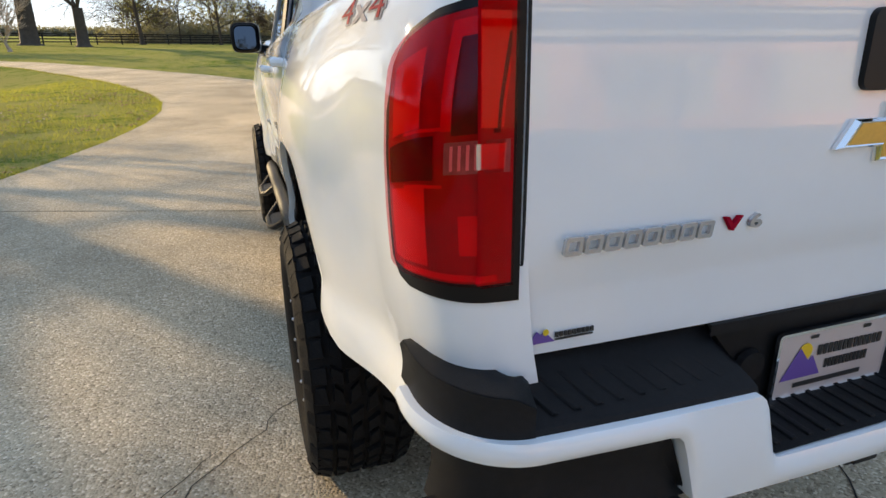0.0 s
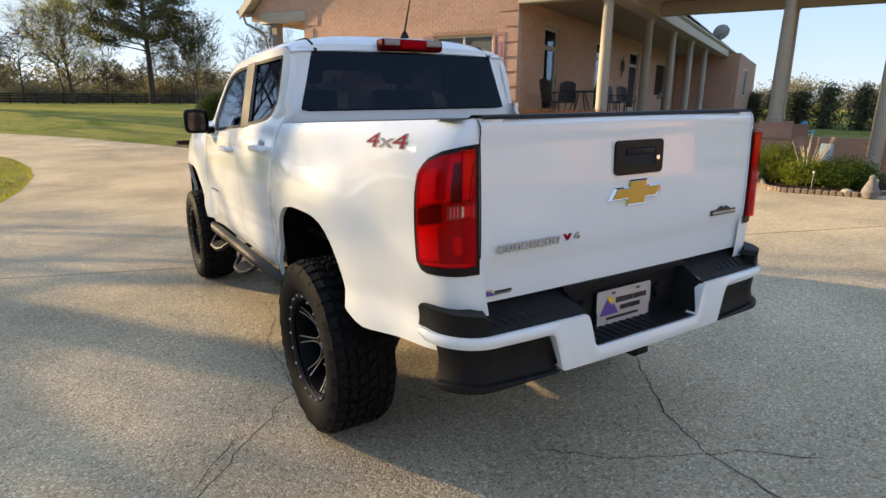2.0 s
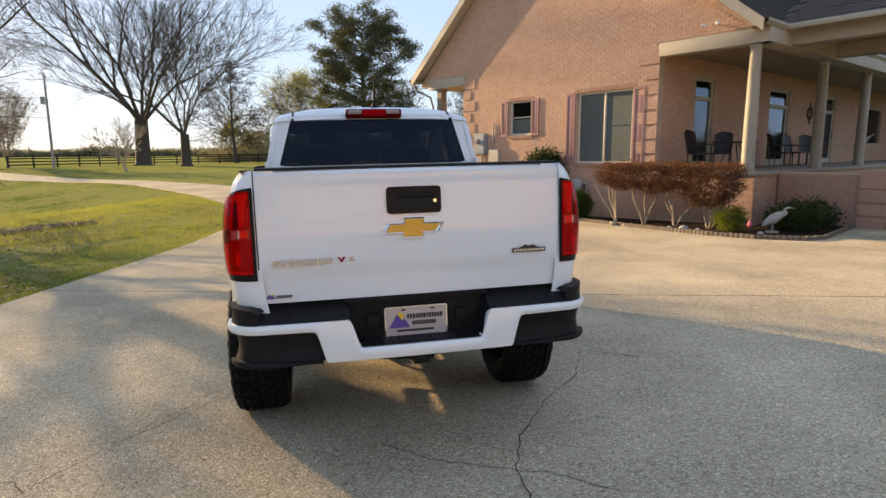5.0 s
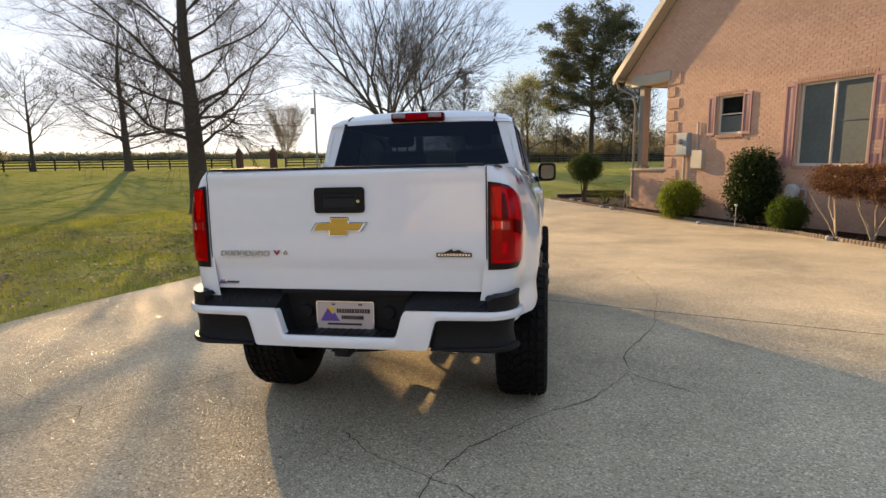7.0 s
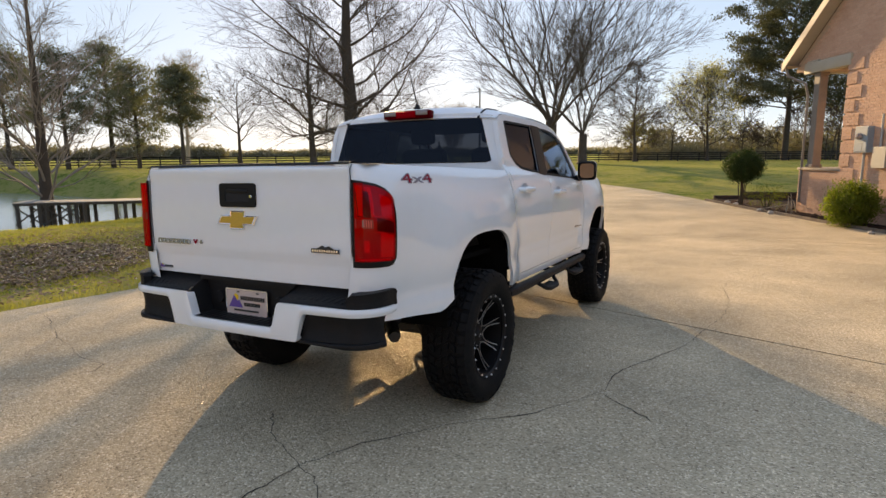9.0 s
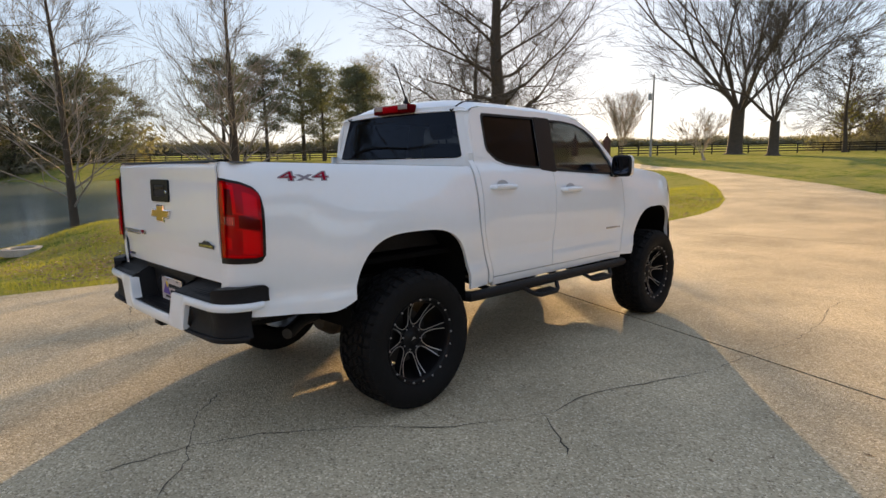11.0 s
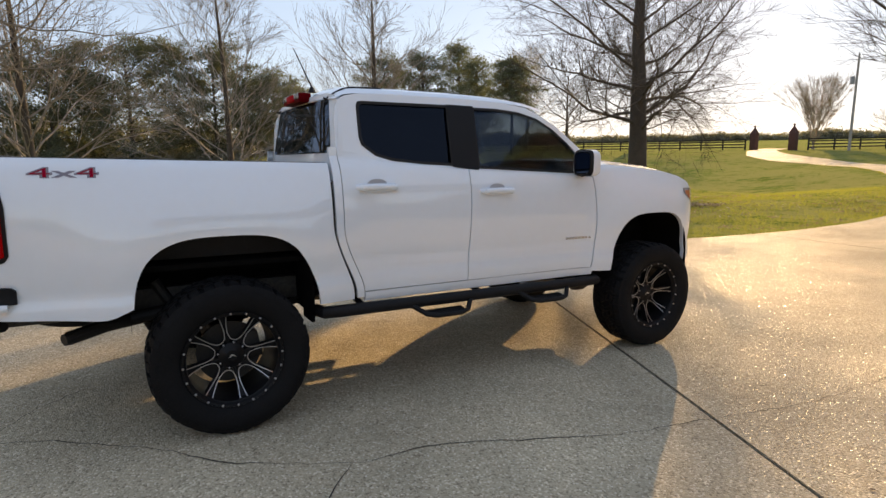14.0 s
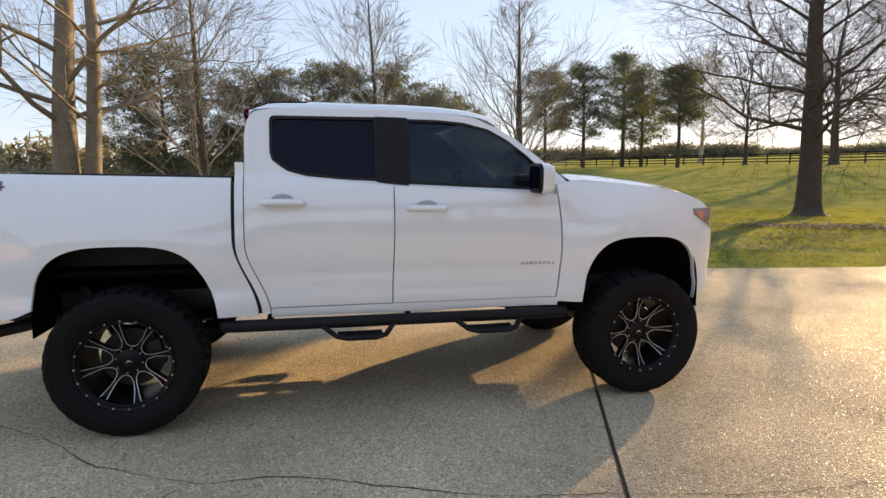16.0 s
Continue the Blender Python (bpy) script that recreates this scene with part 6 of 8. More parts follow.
# roof: two slopes with courses of shingles, rakes, gutters
roof = None
for sg in (1, -1):
    eave_y = RIDGE_Y + sg * 6.45
    s = Shape()
    s.grid([[(x, eave_y, EAVE_Z - 0.04), (x, RIDGE_Y, rake(RIDGE_Y) - 0.0)] for x in (GX - 0.42, FX1)], flip=sg > 0)
    r = part("roof_slope", s, SHINGLE, house, "brown shingle roof slope", smooth=0)
    n = 46
    s = Shape()
    for k in range(n):
        u0, u1 = k / n, (k + 1.25) / n
        x = GX - 0.42
        while x < 36.0 if sg < 0 else x < GX + 0.3:
            wd = random.uniform(0.25, 0.42)
            o = random.uniform(0.004, 0.016)
            if u1 <= 1:
                pts = []
                for xx, u, h in ((x, u0, 0.022 + o), (x + wd - 0.008, u0, 0.022 + o), (x + wd - 0.008, u1, 0.006), (x, u1, 0.006)):
                    pts.append((xx, eave_y + (RIDGE_Y - eave_y) * u, EAVE_Z - 0.04 + (rake(RIDGE_Y) - EAVE_Z + 0.04) * u + h))
                s.add(pts, [(0, 1, 2, 3) if sg < 0 else (3, 2, 1, 0)])
            x += wd
    part("shingles", s, SHINGLE, r, smooth=0, kind="stuff")
    rk = Shape()
    for a, b, th in (((GX - 0.42), (GX - 0.36), 0.24),):
        rk.grid([[(a, eave_y, EAVE_Z - 0.06 - th), (a, RIDGE_Y, rake(RIDGE_Y) - 0.02 - th)], [(a, eave_y, EAVE_Z - 0.03), (a, RIDGE_Y, rake(RIDGE_Y) + 0.01)], [(b, eave_y, EAVE_Z - 0.03), (b, RIDGE_Y, rake(RIDGE_Y) + 0.01)], [(b, eave_y, EAVE_Z - 0.06 - th), (b, RIDGE_Y, rake(RIDGE_Y) - 0.02 - th)]], flip=sg < 0)
        rk.grid([[(a, eave_y, EAVE_Z - 0.06 - th), (a, RIDGE_Y, rake(RIDGE_Y) - 0.02 - th)], [(b, eave_y, EAVE_Z - 0.06 - th), (b, RIDGE_Y, rake(RIDGE_Y) - 0.02 - th)]], flip=sg > 0)
        rk.grid([[(b, eave_y, EAVE_Z - 0.20), (b, RIDGE_Y, rake(RIDGE_Y) - 0.20)], [(GX + 0.02, eave_y, EAVE_Z - 0.20), (GX + 0.02, RIDGE_Y, rake(RIDGE_Y) - 0.20)]], flip=sg > 0)
    part("rake_board", rk, TRIM, house, "cream rake board", smooth=0)
    gut = [(eave_y - sg * 0.02, EAVE_Z - 0.02), (eave_y + sg * 0.10, EAVE_Z - 0.03), (eave_y + sg * 0.11, EAVE_Z - 0.08), (eave_y + sg * 0.04, EAVE_Z - 0.15), (eave_y - sg * 0.02, EAVE_Z - 0.15)]
    part("gutter", Shape().grid([[(x, y, z) for y, z in gut] for x in (GX - 0.42, FX1)], flip=sg > 0), TRIM, house, "cream gutter", smooth=0)
    part("soffit", Shape().box((GX - 0.40, min(eave_y, RIDGE_Y + sg * 6.1), EAVE_Z - 0.17), (FX1, max(eave_y, RIDGE_Y + sg * 6.1), EAVE_Z - 0.15)), SOFFIT, house, smooth=0)
part("downpipe", Shape().tube([(GX - 0.3, 15.45, 4.30), (GX - 0.3, 15.3, 4.0), (GX - 0.05, 14.75, 3.7), (GX - 0.02, 14.62, 3.3), (GX - 0.02, 14.62, 0.0)], 0.040, 8), POST, house, "taupe downpipe")
part("floodlight", Shape().tube([(GX - 0.02, 3.9, 4.55), (GX - 0.12, 3.9, 4.52)], 0.02, 8).lathe([(0.02, 0), (0.05, 0.10), (0.055, 0.13), (0, 0.14)], n=14, m=Matrix.Translation((GX - 0.12, 3.8, 4.52)) @ pose(0, 0, 0, 60, -60, 0)).lathe([(0.02, 0), (0.05, 0.10), (0.055, 0.13), (0, 0.14)], n=14, m=Matrix.Translation((GX - 0.12, 4.0, 4.52)) @ pose(0, 0, 0, -60, -60, 0)), WHITEPLASTIC, house, "twin floodlight under the rake")
dish = part("satellite_dish", Shape().lathe([(0.0, 0.0), (0.15, 0.015), (0.30, 0.06), (0.40, 0.11)], n=24, m=Matrix.Translation((31.0, 2.7, 4.95)) @ pose(0, 0, 0, 62, 0, 115)), GREYMETAL, house, "grey satellite dish on the roof edge")
part("dish_arm", Shape().tube([(31.0, 2.7, 4.35), (31.0, 2.7, 4.9)], 0.025, 8).tube([(31.0, 2.7, 4.8), (30.8, 2.3, 5.1)], 0.015, 6), GREYMETAL, dish)

# electrics and gas on the gable wall
mb = part("meter_box", Shape().cbox((GX - 0.17, 11.62, 1.55), (GX - 0.01, 12.12, 2.25), 0.006), METERGREY, house, "grey-blue electric meter box", smooth=0)
part("box_door", Shape().cbox((GX - 0.178, 11.65, 1.58), (GX - 0.171, 11.80, 2.22), 0.003).cbox((GX - 0.178, 11.81, 1.58), (GX - 0.171, 12.09, 1.82), 0.003), METERGREY, mb, smooth=0)
part("meter_dial", Shape().lathe([(0.0, 0.10), (0.07, 0.09), (0.085, 0.05), (0.09, 0)], n=20, m=Matrix.Translation((GX - 0.17, 11.92, 1.98)) @ pose(0, 0, 0, 0, -90, 0)), CLEAR, mb, "glass meter dial")
part("beige_box", Shape().cbox((GX - 0.14, 10.98, 1.15), (GX - 0.01, 11.45, 1.70), 0.006), BEIGEBOX, house, "beige metal utility box", smooth=0)
part("conduit", Shape().tube([(GX - 0.05, 11.30, 1.70), (GX - 0.05, 11.30, 2.55)], 0.03, 8).tube([(GX - 0.06, 11.85, 1.55), (GX - 0.06, 11.85, -0.3)], 0.035, 8), GREYMETAL, house)
gm = part("gas_meter", Shape().lathe([(0.0, 0.14), (0.16, 0.13), (0.20, 0.09), (0.20, 0.02), (0.17, 0.0)], n=22, m=Matrix.Translation((GX - 0.16, 7.62, 0.62)) @ pose(0, 0, 0, 0, -90, 0)), GREYMETAL, house, "round grey gas meter")
part("gas_pipe", Shape().tube([(GX - 0.1, 7.32, 0.67), (GX - 0.1, 7.32, -0.3)], 0.025, 8).tube([(GX - 0.1, 7.32, 0.67), (GX - 0.1, 7.87, 0.77)], 0.025, 8), GREYMETAL, gm)

# covered walk that leaves the porch, with its low brick wall
walkway = thing("covered_walkway", "covered walkway with cream columns on a low rose brick wall", "walkway", at=HM)
WX = 13.2
lw = part("low_wall", Shape().box((WX + 0.02, 0.95, BASE), (WX + 0.24, 2.66, PF - 0.02)), MORTAR, walkway, "low rose brick wall", smooth=0)
part("garden_wall", Shape().box((WX + 0.02, -5.2, BASE), (WX + 0.24, -1.25, 0.80)), MORTAR, walkway, "low rose brick wall", smooth=0)
s = Shape()
for ya, yb, zb in ((0.95, 2.66, PF - 0.05), (-5.2, -1.25, 0.76)):
    for c, z, ln in brick_field(0, ya, yb, BASE, zb, lambda y, z: False):
        s.box((WX, c - ln / 2, z), (WX + 0.05, c + ln / 2, z + 0.0665))
part("bricks", s, BRICKDARK, lw, smooth=0, kind="stuff")
for ya, yb, zt in ((0.45, 0.95, PF + 0.02), (-1.25, -0.55, PF + 0.04)):
    pr = part("pier", Shape().cbox((WX - 0.05, ya, BASE), (WX + 0.45, yb, zt), 0.008), BRICKDARK, walkway, "rose brick pier", smooth=0)
    z = BASE + 0.1
    while z < zt - 0.25:
        part("block", Shape().cbox((WX - 0.075, ya - 0.02, z), (WX + 0.30, yb + 0.02, z + 0.22), 0.006), BRICKDARK, pr, smooth=0)
        z += 0.30
part("inner_wall", Shape().box((15.6, -1.6, BASE), (15.8, 2.66, 1.02)), BRICKDARK, walkway, "rose brick inner wall", smooth=0)
cm2 = column(4.02 - PF).mesh("walk_column", COLUMN, 40)
for x, y in ((WX + 0.1, -0.85), (16.2, -0.85), (WX + 0.1, -7.2)):
    c = part("column", cm2, None, walkway, "cream round column")
    c.matrix_local = Matrix.Translation((x, y, PF + 0.02))
cm3 = column(4.02 + 0.35).mesh("tall_column", COLUMN, 40)
c = part("column", cm3, None, walkway, "cream round column")
c.matrix_local = Matrix.Translation((WX - 0.05, -2.9, -0.33))
part("walk_beam", Shape().cbox((WX - 0.1, -8.5, 4.02), (WX + 0.30, 2.58, 4.36), 0.01).cbox((16.0, -8.5, 4.02), (16.4, 2.58, 4.36), 0.01), TRIM, walkway, "cream walkway beam")
part("walk_ceiling", Shape().box((WX - 0.1, -8.5, 4.36), (16.4, 2.58, 4.40)), SOFFIT, walkway, smooth=0)
rs = part("walk_roof", Shape().grid([[(12.75, y, 4.40), (14.8, y, 5.75), (16.85, y, 4.40)] for y in (-8.7, 2.60)], flip=True), SHINGLE, walkway, "brown shingle walkway roof", smooth=0)
s = Shape()
for k in range(16):
    y = -8.7
    while y < 2.5:
        wd = random.uniform(0.25, 0.42)
        o = random.uniform(0.004, 0.016)
        u0, u1 = k / 16, min(1, (k + 1.25) / 16)
        s.add([(12.75 + 2.05 * u0, y, 4.42 + 1.35 * u0 + o), (12.75 + 2.05 * u1, y, 4.408 + 1.35 * u1), (12.75 + 2.05 * u1, y + wd - 0.008, 4.408 + 1.35 * u1), (12.75 + 2.05 * u0, y + wd - 0.008, 4.42 + 1.35 * u0 + o)], [(3, 2, 1, 0)])
        y += wd
part("shingles", s, SHINGLE, rs, smooth=0, kind="stuff")
part("walk_gutter", Shape().cbox((12.62, -8.7, 4.30), (12.78, 2.58, 4.42), 0.02), TRIM, walkway, "cream gutter")


# porch furniture
def porch_chair(x, y, rz):
    ch = thing("patio_chair", "dark metal patio chair on the porch", "chair", "porch chairs", at=HM @ pose(x, y, PF, 0, 0, rz))
    part("seat", Shape().cbox((-0.25, -0.25, 0.40), (0.25, 0.25, 0.45), 0.02), IRON, ch)
    part("backrest", Shape().grid([[(0.24 * u, 0.25 + 0.06 * (1 - u * u) + 0.12 * v, 0.45 + 0.60 * v - 0.08 * u * u * v) for u in np.linspace(-1, 1, 7)] for v in np.linspace(0, 1, 6)]), IRON, ch)
    for sx in (-0.23, 0.23):
        for sy in (-0.23, 0.23):
            part("leg", Shape().tube([(sx, sy, 0), (sx, sy, 0.42)], 0.016, 6), IRON, ch)
        part("armrest", Shape().tube([(sx * 1.1, -0.22, 0.42), (sx * 1.1, -0.22, 0.66), (sx * 1.1, 0.28, 0.68)], 0.016, 6), IRON, ch)


for x, y, r in ((13.0, 4.55, 60), (14.6, 4.75, -70), (18.3, 4.6, 40), (19.6, 4.6, -10), (20.9, 4.6, -40)):
    porch_chair(x, y, r)
tb = thing("patio_table", "dark round metal patio table on the porch", "table", at=HM @ pose(13.9, 4.1, PF))
part("tabletop", Shape().lathe([(0, 0.74), (0.55, 0.74), (0.56, 0.72), (0.55, 0.70), (0, 0.70)], n=28), IRON, tb)
for k in range(4):
    a = math.pi / 4 + k * math.pi / 2
    part("leg", Shape().tube([(0.12 * math.cos(a), 0.12 * math.sin(a), 0.70), (0.4 * math.cos(a), 0.4 * math.sin(a), 0)], 0.018, 6), IRON, tb)
orn = thing("heron_ornament", "pale heron garden ornament on a stand", "ornament", at=HM @ pose(22.6, 3.6, PF))
part("body", Shape().lathe([(0.0, -0.28), (0.07, -0.2), (0.13, 0.0), (0.09, 0.18), (0.03, 0.3), (0.02, 0.5)], n=12, m=pose(0, 0, 0.75, 50, 0, 20)), STONE, orn)
part("legs", Shape().tube([(0.03, 0, 0), (0.03, 0, 0.7)], 0.012, 6).tube([(-0.03, 0, 0), (-0.03, 0, 0.7)], 0.012, 6).lathe([(0.15, 0), (0.15, 0.03), (0, 0.03)], n=12), IRON, orn)

# brick garage that closes the yard behind the drive
garage = thing("brick_garage", "long brick garage facing the drive", "garage", at=pose(6, -17, 0, 0, 0, 8))
part("wall", Shape().box((-11, -0.25, -0.3), (15, 0, 3.2)), BRICK, garage, smooth=0)
part("roof", Shape().grid([[(x, 0.6, 3.1), (x, -4.5, 6.2)] for x in (-11.6, 15.6)], flip=True), SHINGLE, garage, smooth=0)
part("eave_board", Shape().box((-11.5, 0.3, 3.0), (15.5, 0.62, 3.2)), TRIM, garage, smooth=0)
for k in range(4):
    part("garage_door", Shape().box((-9 + k * 6, 0.0, 0.2), (-5 + k * 6, 0.04, 2.5)), TRIM, garage, smooth=0)

# ---- plants ----
def limb(s, p, d, length, r, depth, rng, spread=0.6, droop=0.0, kids=3, sides=5, shrink=0.68, tips=None, minr=0.006, upk=0.04, tipseg=1):
    """A branch with its side branches, tapered and bent."""
    n = 4 if depth > 1 else (3 if depth else tipseg)
    pts, q, dd = [p.copy()], p.copy(), d.copy()
    for k in range(n):
        dd = (dd + Vector((rng.gauss(0, 0.13), rng.gauss(0, 0.13), rng.gauss(0, 0.11) + upk * 0.6 - droop))).normalized()
        q = q + dd * (length / n)
        pts.append(q.copy())
    rads = [max(minr * 0.8, r * (1 - 0.5 * k / n)) for k in range(n + 1)]
    if depth == 0:
        rads[-1] = minr * 0.45
    s.tube(pts, rads, sides if depth > 1 else 3, caps=False)
    if depth == 0:
        if tips is not None:
            tips.append(pts[-1])
        return
    for k in range(kids + (1 if rng.random() < 0.5 else 0)):
        u = 0.3 + 0.7 * (k + rng.random()) / (kids + 0.5)
        i = min(n - 1, int(u * n))
        base = pts[i].lerp(pts[i + 1], min(1, u * n - i))
        ax = dd.orthogonal().normalized()
        ax.rotate(Matrix.Rotation(rng.uniform(0, 6.283), 3, dd))
        nd = dd.copy()
        nd.rotate(Matrix.Rotation(rng.uniform(0.55, 1.25) * spread * 1.4, 3, ax))
        nd.z += upk
        limb(s, base, nd.normalized(), length * shrink * rng.uniform(0.75, 1.1), max(minr, rads[i] * 0.47), depth - 1, rng, spread, droop, kids, sides, shrink, tips, minr, upk, tipseg)
    limb(s, pts[-1], dd, length * shrink * 0.9, rads[-1], depth - 1, rng, spread, droop, kids, sides, shrink, tips, minr, upk, tipseg)


def blobs(pts, size, per, rng, flat=1.0, jitter=0.5):
    """Many small leaf facets round points."""
    vs, fs = [], []
    for p in pts:
        for _ in range(per):
            c = p + Vector((rng.gauss(0, jitter), rng.gauss(0, jitter), rng.gauss(0, jitter * flat)))
            a, b = Vector((rng.gauss(0, 1), rng.gauss(0, 1), rng.gauss(0, 1))).normalized(), Vector((rng.gauss(0, 1), rng.gauss(0, 1), rng.gauss(0, 1))).normalized()
            k = size * rng.uniform(0.6, 1.4)
            n = len(vs)
            vs += [c - a * k * 0.5, c + b * k * 0.35, c + a * k * 0.5]
            fs.append((n, n + 1, n + 2))
    s = Shape()
    s.v, s.f = [tuple(v) for v in vs], fs
    return s


def bare_tree(x, y, h, r, label, seed, trunk=0.3, lean=(0, 0), kids=3, depth=4, spread=0.6, length=None, forks=0, mat_=None, bud=0, buds_mat=None, minr=0.008, nlimb=11, up0=0.35, group="bare trees", z=None, shrink=0.68, first=0.25, limbk=0.40, cone=0.62, crown_mat=None, low=1.0, sway=0.035):
    """A leafless tree: flared trunk, limbs up the leader, fine twigs."""
    rng = random.Random(seed)
    gz = (ground_z(x, y) if z is None else z) - 0.05
    t = thing("tree", label, "tree", group, at=Matrix.Translation((x, y, gz)))
    s, tw, tips = Shape(), Shape(), []
    pts = [Vector((0, 0, 0))]
    d = Vector((lean[0], lean[1], 1)).normalized()
    n = 12
    for k in range(n):
        d = (d + Vector((rng.gauss(0, sway), rng.gauss(0, sway), 0.06))).normalized()
        pts.append(pts[-1] + d * h * 0.92 / n)
    rads = [r * (1 - 0.93 * k / n) for k in range(n + 1)]
    flare = [pts[0] + Vector((0, 0, 0.0)), pts[0].lerp(pts[1], 0.10), pts[0].lerp(pts[1], 0.35)] + pts[1:]
    s.tube(flare, [r * 1.75, r * 1.25, r * 1.06] + rads[1:], 12, caps=False)
    L = length or h * 0.34
    for k in range(nlimb):
        u = first + (0.97 - first) * ((k + rng.random() * 0.6) / nlimb) ** low
        i = min(n - 1, int(u * n))
        p = pts[i].lerp(pts[i + 1], u * n - i)
        a = k * 2.4 + rng.uniform(-0.5, 0.5)
        nd = Vector((math.cos(a), math.sin(a), up0 + 0.5 * u)).normalized()
        taper = 1.0 - cone * max(0, u - 0.35) / 0.65
        limb(tw, p, nd, L * taper * rng.uniform(0.55, 1.15), rads[i] * limbk + minr, depth - 1, rng, spread, 0.0, kids, 5, shrink, tips, minr)
    part("trunk", s, mat_ or BARK, t, smooth=60)
    part("crown", tw, crown_mat or (TWIG if not mat_ else mat_), t, "leafless branches and twigs", smooth=60)
    if bud:
        rng.shuffle(tips)
        part("budding_haze", blobs(tips, bud, 3, rng, 1, bud * 2.5), buds_mat or BUD, t, smooth=0, kind="stuff")
    return t


def fork(s, p, d, length, r, depth, rng, out, minr, wide, tips):
    """A limb that parts again and again into two or three, straight and rising, with fine twigs at last."""
    pts, q, dd = [p.copy()], p.copy(), d.copy()
    for k in range(3):
        dd = (dd + Vector((rng.gauss(0, 0.05), rng.gauss(0, 0.05), 0.035)) + out * 0.02).normalized()
        q = q + dd * (length / 3)
        pts.append(q.copy())
    s.tube(pts, [max(minr, r * (1 - 0.11 * k)) for k in range(4)], 6 if depth > 3 else (4 if depth > 1 else 3), caps=False)
    ends = [(pts[-1], dd, 1.0)] * (2 if rng.random() < 0.7 else 3)
    if depth:
        ends += [(pts[1], dd, 0.72)]
        a0 = rng.uniform(0, 6.283)
        for k, (b, e, m) in enumerate(ends):
            ax = e.orthogonal().normalized()
            ax.rotate(Matrix.Rotation(a0 + k * 2.4 + rng.uniform(-0.4, 0.4), 3, e))
            nd = e.copy()
            nd.rotate(Matrix.Rotation(wide * rng.uniform(0.55, 1.15) * (1.25 if m < 1 else 1.0), 3, ax))
            nd.z += 0.05
            fork(s, b, nd.normalized(), length * m * rng.uniform(0.68, 0.86), r * (0.60 if m == 1 else 0.36), depth - 1, rng, out, minr, wide, tips)
        return
    tips.append(pts[-1])
    for k in range(4):
        b = pts[k % 3 + 1]
        nd = (dd + Vector((rng.gauss(0, 0.42), rng.gauss(0, 0.42), rng.gauss(0.05, 0.35)))).normalized()
        s.tube([b, b + nd * length * rng.uniform(0.5, 1.0)], [minr, minr * 0.4], 3, caps=False)


def vase_tree(x, y, h, r, label, seed, stems, depth=4, minr=0.01, split=0.2, tilt=0.5, mat_=None, group="bare trees", wide=0.36, reach=0.26):
    """A tree whose short trunk parts into several rising limbs."""
    rng = random.Random(seed)
    t = thing("tree", label, "tree", group, at=Matrix.Translation((x, y, ground_z(x, y) - 0.05)))
    s, tw, tips = Shape(), Shape(), []
    top = Vector((rng.gauss(0, 0.1), rng.gauss(0, 0.1), h * split))
    s.tube([Vector((0, 0, 0)), Vector((0, 0, 0.25)), top * 0.4, top], [r * 1.7, r * 1.15, r, r * 0.9], 12, caps=False)
    for k in range(stems):
        a = 6.283 * k / stems + rng.uniform(-0.3, 0.3)
        lay = tilt * (0.25 + 0.85 * ((k * 0.618) % 1.0))
        out = Vector((math.cos(a), math.sin(a), 0))
        d = (out * lay + Vector((0, 0, 1))).normalized()
        fork(tw, top - Vector((0, 0, h * split * 0.2 * rng.random())), d, h * reach * rng.uniform(0.85, 1.1), r * rng.uniform(0.24, 0.42), depth, rng, out, minr, wide, tips)
    part("trunk", s, mat_ or BARK, t, smooth=60)
    part("crown", tw, mat_ or TWIG, t, "leafless branches and twigs", smooth=60)
    return t


def conifer(x, y, h, rad, label, seed, leaf, base=0.25, trunk=0.2, size=0.30, clumps=120, per=26, cone=0.6, group="evergreens", z=None):
    """An evergreen: a straight trunk, short limbs and a ragged crown of needle clumps."""
    rng = random.Random(seed)
    gz = (ground_z(x, y) if z is None else z) - 0.1
    t = thing("tree", label, "tree", group, at=Matrix.Translation((x, y, gz)))
    s = Shape().tube([(0, 0, 0), (0, 0, h * 0.3), (rng.gauss(0, 0.1), rng.gauss(0, 0.1), h * 0.65), (0, 0, h * 0.97)], [trunk * 1.25, trunk, trunk * 0.65, 0.03], 8, caps=False)
    pts = []
    for k in range(clumps):
        u = base + (1 - base) * rng.random() ** 0.85
        v = (u - base) / (1 - base)
        prof = (1 - v) ** cone * min(1.0, 0.35 + v * 2.6)
        a, q = rng.uniform(0, 6.283), rng.random() ** 0.45
        rr = 1.25 * rad * prof * q * (0.75 + 0.9 * noise.noise(Vector((math.cos(a) * 1.7 + seed, math.sin(a) * 1.7, u * 5))))
        p = Vector((math.cos(a) * rr, math.sin(a) * rr, u * h))
        pts.append(p)
        s.tube([(0, 0, p.z - rr * 0.25), p], [trunk * 0.22, 0.015], 3, caps=False)
    part("trunk", s, BARK, t, smooth=60)
    part("crown", blobs(pts, size, per, rng, 0.55, size * 1.5), leaf, t, "clumped evergreen crown", smooth=0, kind="stuff")
    return t


